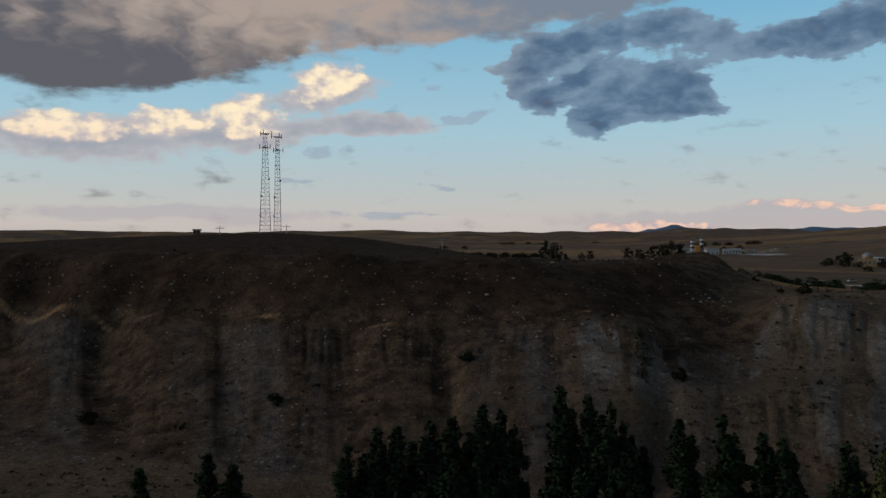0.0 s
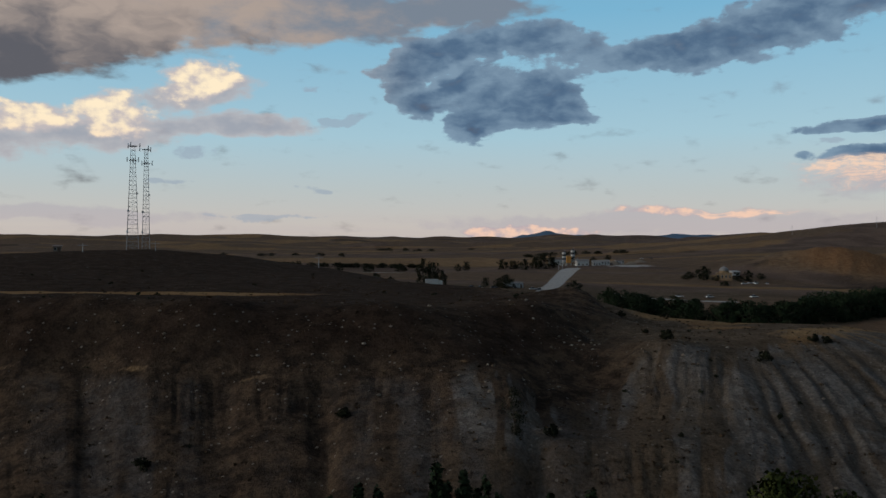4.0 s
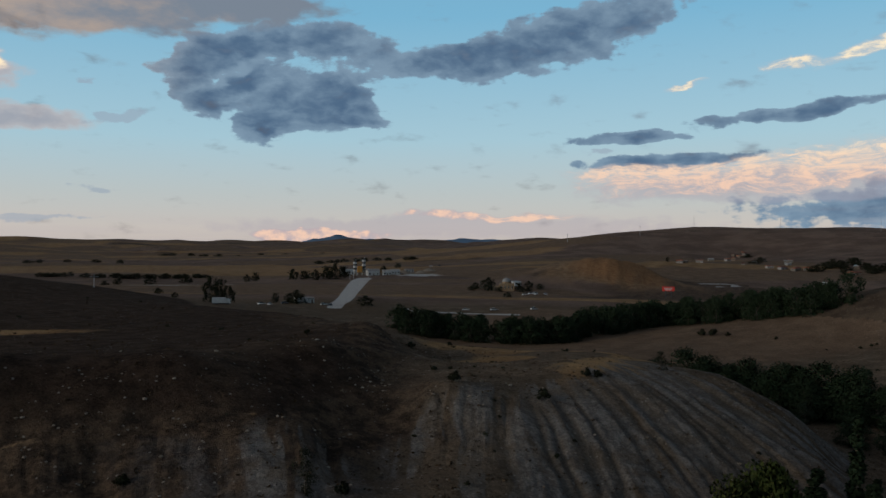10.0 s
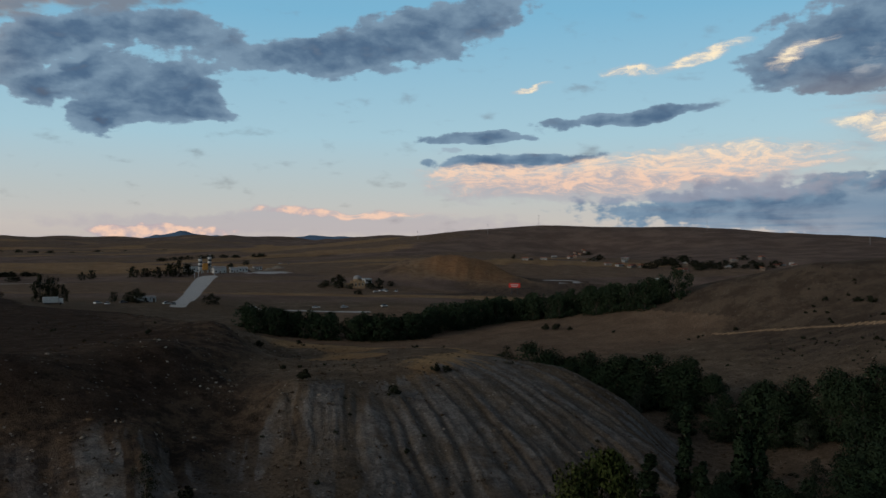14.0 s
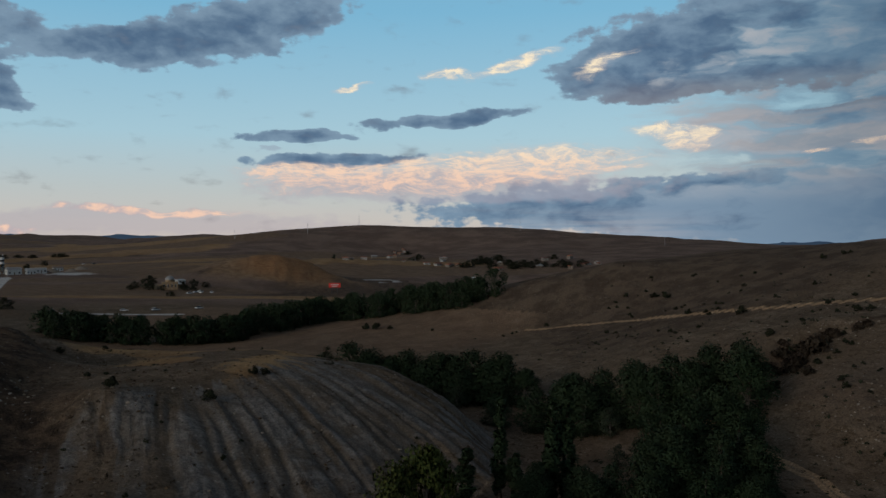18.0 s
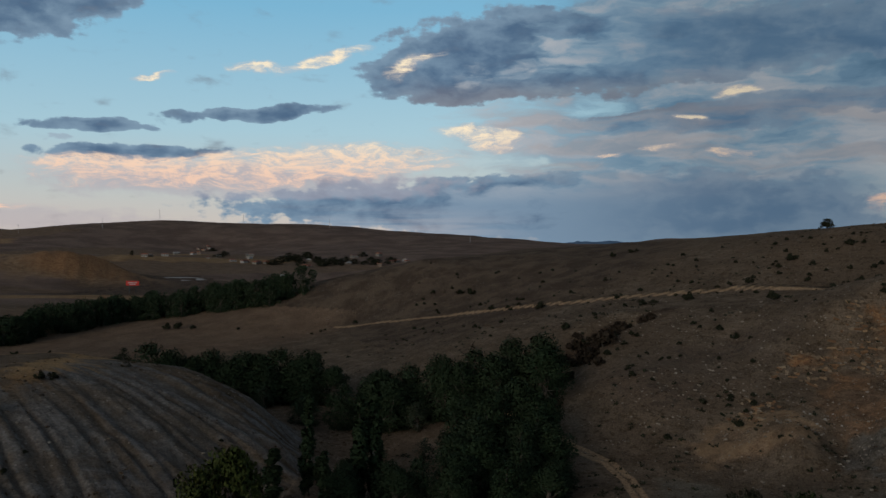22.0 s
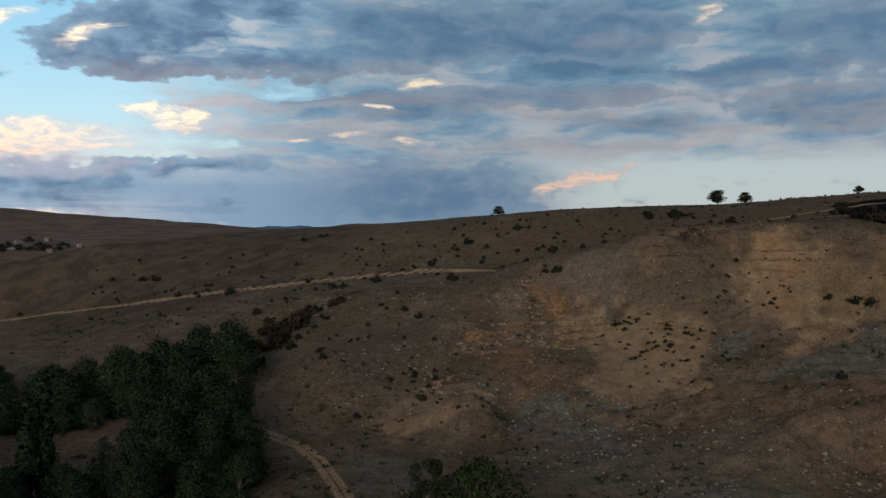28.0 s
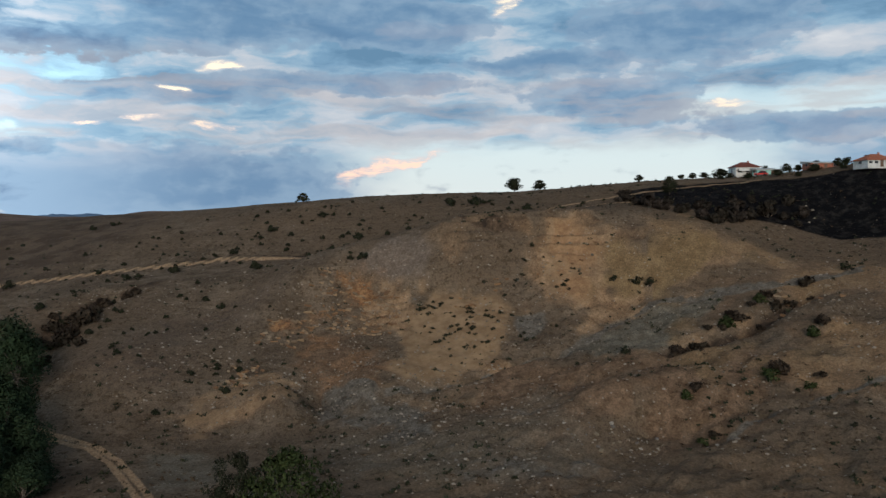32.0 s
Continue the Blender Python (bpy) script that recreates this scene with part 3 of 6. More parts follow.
POOL = [(199.0, 12.0), (201.9, 8.6), (201.4, 4.1), (192.0, 3.3), (185.0, 8.4), (190.0, 12.3)]
GREEN_BENCH = [(182.0, 1.9), (192.4, -7.5), (201.2, -20.1), (197.7, -32.5), (191.8, -29.3), (185.2, -24.0), (176.5, -20.8), (174.2, -9.0)]
RED_SPOIL = [(165.5, 22.2), (171.7, 9.5), (176.4, -3.7), (171.6, -9.9), (148.9, -6.8), (142.2, 1.5), (155.7, 14.7)]
DARK_SPOIL = [(170.1, -9.8), (175.2, -23.7), (171.8, -32.3), (152.8, -30.5), (146.2, -22.4), (147.3, -13.9), (147.6, -7.6)]
GREY_FLOOR = [(149.5, 51.6), (163.8, 47.0), (162.5, 32.9), (160.9, 25.4), (135.4, 21.4), (148.1, 32.0), (152.0, 41.5), (147.2, 49.8)]
DUST = [(135.6, 71.9), (139.7, 63.0), (132.2, 53.6), (121.4, 54.8), (117.7, 60.5)]
DARK_RIM = [(223.4, -8.0), (222.1, -19.4), (218.6, -24.4), (218.5, -13.2), (216.1, -9.1), (221.4, -5.9)]
SEAM = [(162.2, 33.9), (166.4, 26.8), (172.6, 16.3), (177.4, 9.8), (180.9, 1.9), (190.4, -7.2), (202.0, -20.3), (200.0, -34.9), (199.1, -49.0), (201.5, -64.3)]
# SHADE: spur flank, darkened in the ground colour for its shade.
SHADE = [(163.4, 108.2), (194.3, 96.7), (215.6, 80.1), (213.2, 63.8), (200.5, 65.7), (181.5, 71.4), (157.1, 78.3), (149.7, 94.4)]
TAN_KNOLL = [(150.1, 75.4), (159.4, 71.0), (168.0, 66.1), (165.3, 54.2), (150.6, 51.0), (148.3, 62.7), (142.6, 64.6)]
RUBBLE_FLOOR = [(150.4, 45.0), (146.4, 18.3), (162.4, 4.2), (139.9, -5.5), (125.5, -11.3), (118.5, 10.8), (122.2, 34.7)]
RIM = [(235.7, 39.4), (223.7, 23.8), (224.2, 12.0), (225.5, 0.4), (226.8, -9.8)]
SCORCH = [(279, -14), (283, -52), (266, -84), (262, -125), (222, -125), (229, -80), (240, -58), (244, -38), (262, -20)]
HEADWALL = [(212.6, 38.5), (211.0, 32.5), (210.8, 26.9), (211.3, 18.5), (210.5, 14.4)]
RAVINE_BED = [(160, 112), (168.6, 114.8), (182.8, 119.1), (195.9, 122.6), (206.1, 118.8), (216, 112)]
SCRUB_TRENCH = [(172, -18), (177.3, -24.0), (179.0, -31.5), (182.4, -38.4), (185.7, -43.7), (196, -54)]


def patch(ring, x, y, soft, ragged):
    """One inside a ring, with a ragged soft edge."""
    rx, ry = [q[0] for q in ring], [q[1] for q in ring]
    x, y = np.asarray(x, float), np.asarray(y, float)
    near = (x > min(rx) - 25) & (x < max(rx) + 25) & (y > min(ry) - 25) & (y < max(ry) + 25)
    out = np.zeros(x.shape)
    if not near.any():
        return out
    x, y = x[near], y[near]
    ragged = np.broadcast_to(ragged, near.shape)[near]
    ring = ring + ring[:1]
    de, _, _ = along(ring, x, y)
    inner = np.zeros(np.shape(x), bool)
    for (ax, ay), (bx, by) in zip(ring, ring[1:]):
        inner ^= ((ay > y) != (by > y)) & (x < ax + (bx - ax) * (y - ay) / (by - ay + 1e-9))
    out[near] = ss(-soft, soft, np.where(inner, de, -de) + ragged)
    return out


def along_near(line, x, y, reach):
    """As along(), worked out only within reach of the line."""
    lx, ly = [q[0] for q in line], [q[1] for q in line]
    near = (x > min(lx) - reach) & (x < max(lx) + reach) & (y > min(ly) - reach) & (y < max(ly) + reach)
    d, arc, side = np.full(near.shape, 1e6), np.zeros(near.shape), np.zeros(near.shape)
    if near.any():
        d[near], arc[near], side[near] = along(line, x[near], y[near])
    return d, arc, side


def step_down(line, x, y, drop, w, reach):
    """A broken edge along a line: higher on its uphill (right-hand) side, lower on the other, dying out away from it."""
    d, arc, side = along_near(line, x, y, 4 * reach)
    total = sum(math.dist(a[:2], b[:2]) for a, b in zip(line, line[1:]))
    ends = ss(0, 0.15 * total, arc) * (1 - ss(0.85 * total, total, arc))
    return drop * 0.5 * np.tanh(np.sign(side) * d / w) * np.exp(-(d / reach)**2) * ends


def trench(line, x, y, depth, w):
    d, arc, _ = along_near(line, x, y, 4 * w)
    total = sum(math.dist(a[:2], b[:2]) for a, b in zip(line, line[1:]))
    return depth * np.exp(-(d / w)**2) * ss(0, 0.2 * total, arc) * (1 - ss(0.8 * total, total, arc))


def runnels(x, y, s, d):
    """Lines of running water down the cliff: they fan out from behind the bluff, and run straight down the western wall."""
    wob = 4 * (fbm2(x / 14, y / 14, 3, 2) - 0.5)
    fan = 128 * np.arctan2(x, np.maximum(y, 1.0))
    spread = 72 * np.arctan2(x - 60, np.maximum(205 - y, 1.0)) + 60
    k = ss(245, 285, s)
    u = (fan * (1 - k) + spread * k) + 0.6 * wob
    rill = 1 - np.abs(2 * value_noise(u / 2.3, d * 0.035, 3) - 1)
    rill2 = 1 - np.abs(2 * value_noise(u / 0.95, d * 0.06, 4) - 1)
    return u, rill, rill2


# heading, width and depth of the gullies in the western wall, and heading, half width and height of its buttresses
WALL_GULLIES = [(-30.4, 1.2, 0.6), (-22.9, 1.1, 0.6), (-20.6, 0.8, 0.3), (-15.4, 1.2, 0.4), (-8.7, 0.9, 0.7), (5.6, 0.9, 1.2)]
BUTTRESSES = [(-33.4, 2.0, 0.9), (-26.2, 2.6, 1.1), (-19.0, 2.6, 0.6), (-12.0, 2.6, 0.4), (-4.6, 3.6, 1.1), (1.9, 3.2, 1.3)]


def ground_z(x, y):
    x, y = np.asarray(x, float), np.asarray(y, float)
    z = broad(x, y)
    slope = np.hypot(broad(x + 1.5, y) - z, broad(x, y + 1.5) - z) / 1.5
    steep = ss(0.15, 0.45, slope)
    r = np.hypot(x, y)
    near = 1 - ss(450, 900, r)
    d, s, side = along(CLIFF_FOOT, x, y)
    cliff = ((side < 0) & (d < 75)) * steep
    bluff = cliff * ss(258, 285, s)
    west = (cliff - bluff) * (1 - ss(13.5, 17, z))
    _, rill, rill2 = runnels(x, y, s, d)
    az = np.degrees(np.arctan2(x, np.maximum(y, 1.0))) + 0.5 * (fbm2(x / 9, y / 9, 2, 16) - 0.5)
    gully = sum(h * np.exp(-((az - c - 0.02 * (16 - z)) / w)**2) for c, w, h in WALL_GULLIES) - sum(h * np.sqrt(np.clip(1 - ((az - c) / w)**2, 0, 1)) for c, w, h in BUTTRESSES)
    west = west * ss(2.0, 6.0, d)
    z = z - bluff * (0.75 * rill**3 * (0.4 + 1.1 * fbm2(x / 16, y / 16, 3, 15)) + 0.32 * rill2**3) - west * (gully + (0.45 * rill**3 + 0.22 * rill2**3) * ss(0.40, 0.6, fbm2(x / 22, y / 22, 3, 13)) + 0.8 * (value_noise(az / 4.2, d * 0.02, 14) - 0.5))
    # quarry: broken rock, ledges and rubble, a smooth sand face
    cut = np.exp(-(np.hypot(x - 200, (y - 18) * 0.8) / 42)**4)
    even = 1 - 0.88 * patch(SANDFACE, x, y, 4, 0)
    z = z + cut * steep * even * (2.4 * (fbm2(x / 9, y / 9, 5, 11) - 0.5) + 2.0 * np.abs(fbm2(x / 4.2, y / 4.2, 4, 12) - 0.5) + 0.8 * np.sin(z * 2.2 + 2.5 * fbm2(x / 12, y / 12, 3, 3)) * ss(0.5, 0.6, fbm2(x / 25, y / 25, 2, 6)))
    beds = patch(RED_BEDS, x, y, 3, 0) + patch(TAN_BEDS, x, y, 3, 0)
    tilt = (z * 1.15 + 0.10 * y + 1.6 * fbm2(x / 7, y / 7, 3, 19)) / 1.5
    z = z + beds * 0.75 * (np.abs((tilt % 1.0) - 0.5) * 2 - 0.5)
    z = z + step_down(HEADWALL[::-1], x, y, 2.4, 0.8, 5.0) + step_down(RIM[:0:-1], x, y, 2.6, 0.7, 5.0)
    z = z - cut * (1 - even) * 0.9 * (1 - np.abs(2 * value_noise(y / 2.6, x * 0.02, 17) - 1))**3 * ss(200, 207, x)
    z = z - trench(SEAM[:6], x, y, 1.5, 1.8) - trench(RAVINE_BED, x, y, 3.4, 5.0) - trench(SCRUB_TRENCH, x, y, 2.6, 3.0) - trench([(204, 12), (199, 8), (190, 7), (184, 8)], x, y, 1.2, 3.0)
    z = z + step_down(HILL_ROAD[1:5][::-1], x, y, 0.9, 0.8, 3.0)
    # right-hand spoil heaps
    spoil = np.exp(-(np.hypot((x - 150) / 55, (y + 20) / 60))**4)
    z = z + spoil * (4.6 * (fbm2(x / 13, y / 13, 4, 21) - 0.5) + 2.2 * (fbm2(x / 4, y / 4, 4, 22) - 0.5))
    z = z + near * (1.1 * (fbm2(x / 22, y / 22, 3, 31) - 0.5) + (0.25 + 0.5 * steep) * (fbm2(x / 3.2, y / 3.2, 4, 33) - 0.5))
    z = z + np.exp(-(np.hypot((x - 325) / 60, (y - 690) / 55))**4) * 9 * (np.abs(fbm2(x / 26, y / 26, 4, 44) - 0.5) * 2 - 0.3)
    z = z + ss(500, 900, r) * (1 - ss(2300, 3000, r)) * 9 * (fbm2(x / 130, y / 130, 4, 41) - 0.5)
    return z


def zones(x, y, z):
    """Where each kind of ground lies, by plan."""
    r = np.hypot(x, y)
    d, s, side = along(CLIFF_FOOT, x, y)
    inside = side < 0
    n1 = fbm2(x / 18, y / 18, 4, 51)
    out = {}
    lip, _, lside = along(LIP, x, y)
    up = (x < 60) & (y > 90) & (y < 400) & inside
    # Scrub tone on the lower western wall also paints in its shade.
    low = 0.40 + 0.58 * (1 - ss(205, 245, s))
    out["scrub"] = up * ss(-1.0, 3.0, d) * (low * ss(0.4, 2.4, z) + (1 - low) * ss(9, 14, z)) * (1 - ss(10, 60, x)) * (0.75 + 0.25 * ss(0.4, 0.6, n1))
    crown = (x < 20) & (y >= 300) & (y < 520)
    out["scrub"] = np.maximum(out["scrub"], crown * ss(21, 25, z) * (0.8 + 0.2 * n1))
    # Darkest ground tone: plateau, tower hill and the slope above the ledge.
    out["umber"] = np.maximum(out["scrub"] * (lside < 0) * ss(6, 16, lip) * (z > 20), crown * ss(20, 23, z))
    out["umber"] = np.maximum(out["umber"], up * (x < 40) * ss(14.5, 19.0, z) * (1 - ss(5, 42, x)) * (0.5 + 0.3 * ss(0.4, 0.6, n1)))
    strip = np.exp(-((x + 85 - (y - 205) * 0.3) / 55)**4 - ((y - 207 - 0.04 * x) / 6.5)**4)
    rim = np.exp(-((lip - 1.5) / 2.0)**2) * (y < 330)
    dg, _, _ = along(LEDGE, x, y)
    out["gold"] = np.clip(strip + 0.25 * rim + 0.6 * np.exp(-(dg / 0.9)**2) * ss(0.42, 0.55, n1), 0, 1)
    out["gold"] = np.clip(out["gold"] + inside * ss(240, 262, s) * ss(34, 46, x) * ss(14.5, 17, z) * (y < 215) * (0.15 + 0.45 * ss(0.42, 0.6, n1)), 0, 1)
    u, rill, rill2 = runnels(x, y, s, d)
    on_bluff = inside * ss(245, 285, s) * (1 - ss(385, 410, s)) * (1 - ss(40, 54, d + 10 * (n1 - 0.5)))
    on_west = inside * (1 - ss(255, 290, s)) * ss(60, 120, s) * (1 - ss(14.5, 16.5, z)) * (1 - ss(36, 48, d))
    streak = fbm2(u / 7.0, d / 30, 4, 71)
    az = np.degrees(np.arctan2(x, np.maximum(y, 1.0)))
    grey = 0.8 * np.exp(-((az + 33) / 3.0)**2) + 0.8 * np.exp(-((az + 21.3) / 4.6)**2) + 0.8 * np.exp(-((az + 1.2) / 5.6)**2) + 0.5 * np.exp(-((az - 8) / 4)**2)
    wall = on_west * np.clip(0.26 + 0.5 * grey, 0, 1) * (0.35 + 0.65 * ss(0.36, 0.62, fbm2(u / 3.2, d / 22, 4, 73)))
    out["marl"] = np.clip(on_bluff * (0.16 + 0.55 * ss(0.38, 0.62, fbm2(u / 1.5, d / 26, 4, 72)) + 0.34 * ss(0.38, 0.60, streak)) + inside * 0.72 * ss(0.26, 0.50, fbm2(u / 2.2, d / 20, 3, 74)) * np.exp(-(np.hypot((x - 7) / 9, (y - 117) / 15))**4) * (z < 17.5), 0, 1)
    # The wall's own marl, with shade in its colour.
    out["shaded_marl"] = np.clip(wall, 0, 1)
    out["rill"] = np.clip((on_bluff + 0.45 * on_west * ss(0.42, 0.6, fbm2(x / 22, y / 22, 3, 13))) * (rill**3 + 0.5 * rill2**3), 0, 1)
    n4 = fbm2(x / 11, y / 11, 4, 57)
    n5 = fbm2(x / 4, y / 4, 4, 58)

    def area(ring, soft, ragged):
        return patch(ring, x, y, soft * 1.3, 1.8 * ragged * (n4 - 0.5) + 1.1 * ragged * (n5 - 0.5))

    face, brow, red_beds, tan_beds, talus = area(SANDFACE, 2.5, 5), area(PALE_BROW, 3, 6), area(RED_BEDS, 3, 7), area(TAN_BEDS, 3, 6), area(TALUS, 4, 8)
    wide = np.exp(-(np.hypot((x - 190) / 52, (y + 8) / 66))**4)
    knoll = area(TAN_KNOLL, 2, 4)
    terrace = ((x > 95) & (y < 62)) * np.exp(-(np.hypot(x - 150, y + 25) / 75)**6)
    out["ochre"] = np.clip(wide * (0.15 + 0.55 * ss(0.40, 0.62, n1)) * ss(0.34, 0.5, n4) + 0.8 * tan_beds + 0.6 * brow + knoll * (0.5 + 0.5 * ss(0.4, 0.55, n4)) + 0.35 * terrace * ss(0.38, 0.66, n1), 0, 1)
    out["sand"] = np.clip(face + 0.65 * brow * ss(0.40, 0.56, n4) + 0.6 * knoll * ss(0.45, 0.58, n5), 0, 1)
    out["rust"] = np.clip(red_beds * (0.55 + 0.45 * ss(0.40, 0.56, n4)) + 0.45 * talus * ss(0.42, 0.6, n5) + 0.5 * brow * ss(0.55, 0.66, n4), 0, 1)
    out["brown"] = np.clip(area(RED_SPOIL, 4, 8) + area(DARK_SPOIL, 4, 8) + talus * 0.8 + 0.5 * terrace * ss(0.45, 0.6, n4), 0, 1)
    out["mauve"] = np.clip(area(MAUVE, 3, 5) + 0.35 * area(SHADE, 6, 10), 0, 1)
    out["olive"] = np.clip(area(OLIVE, 3, 6) + 0.6 * wide * (y < -20) * ss(0.46, 0.6, n1), 0, 1)
    out["bench"] = np.clip(area(GREEN_BENCH, 3, 6) + 0.7 * area(DUST, 3, 5) + 0.5 * area(RUBBLE_FLOOR, 5, 9), 0, 1)
    dq, _, _ = along(SEAM, x, y)
    out["slate"] = np.clip(np.exp(-(dq / 1.5)**2) * ss(0.3, 0.5, n5) + 0.9 * area(POOL, 2, 4) + area(GREY_FLOOR, 3, 7) * (0.45 + 0.5 * ss(0.40, 0.56, n4)) + area(RUBBLE_FLOOR, 5, 9) * 0.55 * ss(0.46, 0.6, n1), 0, 1)
    dm, _, _ = along(RIM, x, y)
    dv, _, _ = along(RAVINE_BED, x, y)
    ds, _, _ = along(SCRUB_TRENCH, x, y)
    # Scrub tone also paints the spur's shade and a dark line on the rim.
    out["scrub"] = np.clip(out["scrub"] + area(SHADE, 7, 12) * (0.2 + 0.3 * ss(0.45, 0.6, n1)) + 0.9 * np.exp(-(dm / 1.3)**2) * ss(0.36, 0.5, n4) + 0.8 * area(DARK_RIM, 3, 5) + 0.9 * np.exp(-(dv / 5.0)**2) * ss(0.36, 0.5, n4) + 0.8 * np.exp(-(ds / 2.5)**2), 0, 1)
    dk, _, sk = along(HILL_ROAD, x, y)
    # Plain darker line along the uphill edge of the hill road.
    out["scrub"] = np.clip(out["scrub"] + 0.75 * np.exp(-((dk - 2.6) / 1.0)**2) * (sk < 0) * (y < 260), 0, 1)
    for bench in ([(198.7, -22.6), (197.6, -39.6), (199.4, -59.2), (208.5, -71.7)], [(140.6, -25.9), (148.4, -39.1), (151.7, -52.5)]):
        db, _, _ = along(bench, x, y)
        out["slate"] = np.clip(out["slate"] + 0.8 * np.exp(-(db / 1.0)**2) * ss(0.35, 0.55, n4), 0, 1)
    out["burnt"] = patch(SCORCH, x, y, 3, 7 * (n1 - 0.5))
    g = (x > 60) & (y > 215)
    out["field"] = g * (np.exp(-(np.hypot((x - 190) / 120, (y - 370) / 110))**6)) * (z < 16)
    dt, st, _ = along(HILL_ROAD, x, y)
    rut = 0.85 * np.exp(-(dt / 1.2)**4)
    dl, _, _ = along([(98, 52)] + [(114.5, 60.6), (121.1, 66.1), (131.7, 74.8), (137.5, 81.8), (139.8, 87.6), (141.1, 92.9)] + [(150, 116), (165, 140)], x, y)
    rut2 = np.exp(-((dl - 0.85) / 0.45)**2) + 0.3 * np.exp(-(dl / 2.0)**4)
    dj, _, _ = along([(238, 76), (250, 60), (262, 30), (272, -10), (280, -60)], x, y)
    out["track"] = np.clip(rut + rut2 + 0.5 * np.exp(-(dg / 0.7)**2) * ss(0.36, 0.5, n1) + 0.7 * np.exp(-(dj / 1.3)**4), 0, 1)
    dh, _, _ = along([(-500, 620), (40, 700), (70, 690)], x, y)
    dr, _, _ = along([(50, 466), (64, 530), (92, 690), (112, 792)], x, y)
    dw, _, _ = along([(92, 468), (150, 455)], x, y)
    out["road"] = np.clip(np.exp(-(dr / (4.4 + 0.014 * np.clip(y - 470, 0, 400)))**6) + np.exp(-(dh / 4)**4) * 0.8 + np.exp(-(dw / 3.5)**4) * 0.7 + np.exp(-(np.hypot((x - 165) / 42, (y - 840) / 30))**4) * 0.75 * ss(0.42, 0.56, n1), 0, 1)
    out["russet"] = ss(430, 620, r) * 0.95
    out["heath"] = np.exp(-(np.hypot((x - 285) / 110, (y - 255) / 105))**6) * (z > 8)
    out["russet"] = out["russet"] * (1 - out["heath"])
    stripes = (r > 560) & (x < 700)
    q = fbm2(x / 500 + 0.002 * y, y / 160, 3, 61)
    out["field"] = np.clip(out["field"] + stripes * ss(0.44, 0.5, q) * 0.9, 0, 1)
    out["gold"] = np.clip(out["gold"] + stripes * ss(0.50, 0.56, fbm2(x / 420, y / 120, 3, 62)) * 0.55, 0, 1)
    out["scrub"] = np.clip(out["scrub"] + (r > 560) * (x < 450) * ss(0.56, 0.62, fbm2(x / 350, y / 140, 3, 63)) * 0.6, 0, 1)
    out["ochre"] = np.clip(out["ochre"] + np.exp(-(np.hypot((x - 320) / 85, (y - 690) / 70))**4) * (0.3 + 0.5 * ss(0.35, 0.55, n1)), 0, 1)
    scar = np.exp(-(np.hypot((x - 328) / 50, (y - 690) / 48))**4)
    out["rust"] = np.clip(out["rust"] + scar * (0.7 + 0.3 * ss(0.42, 0.56, n1)), 0, 1)
    out["road"] = np.clip(out["road"] + np.exp(-(np.hypot((x - 412) / 30, (y - 690) / 22))**4) * ss(0.4, 0.55, n1), 0, 1)
    return out


def build_ground():
    ang = np.radians(np.concatenate([np.arange(-45, 118, 0.16), np.arange(118, 315, 2.0)]))
    rad = np.concatenate([np.arange(14, 80, 3.0), np.arange(80, 260, 0.7), np.arange(260, 520, 2.0), 520 * 1.022 ** np.arange(0, 101)])
    A, R = np.meshgrid(ang, rad)
    x, y = R * np.sin(A), R * np.cos(A)
    z = ground_z(x, y)
    nr, na = x.shape
    co = np.stack([x, y, z], -1).reshape(-1, 3)
    co = np.concatenate([co, [[0, 0, float(ground_z(np.array([0.0]), np.array([0.0]))[0])]]])
    i = np.arange(nr * na).reshape(nr, na)
    j = np.roll(i, -1, axis=1)
    quads = np.stack([i[:-1], i[1:], j[1:], j[:-1]], -1).reshape(-1, 4)[:, ::-1]
    tris = np.stack([i[0], j[0], np.full(na, nr * na)], -1)[:, ::-1]
    tris = tris[:, ::-1]
    me = bpy.data.meshes.new("ground")
    me.vertices.add(len(co))
    me.vertices.foreach_set("co", co.ravel())
    loops = np.concatenate([quads[:, ::-1].ravel(), tris.ravel()])
    me.loops.add(len(loops))
    me.loops.foreach_set("vertex_index", loops.astype(np.int32))
    starts = np.concatenate([np.arange(len(quads)) * 4, len(quads) * 4 + np.arange(len(tris)) * 3])
    me.polygons.add(len(starts))
    me.polygons.foreach_set("loop_start", starts.astype(np.int32))
    me.update(calc_edges=True)
    me.validate()
    for key, v in zones(co[:, 0], co[:, 1], co[:, 2]).items():
        at = me.attributes.new(key, "FLOAT", "POINT")
        at.data.foreach_set("value", np.ascontiguousarray(v, np.float32))
    me.polygons.foreach_set("use_smooth", np.ones(len(me.polygons), bool))
    me.materials.append(EARTH)
    return tagged(new("ground", me), "dry hilly steppe ground with eroded slopes and dirt tracks", "ground", kind="structure")


build_ground()


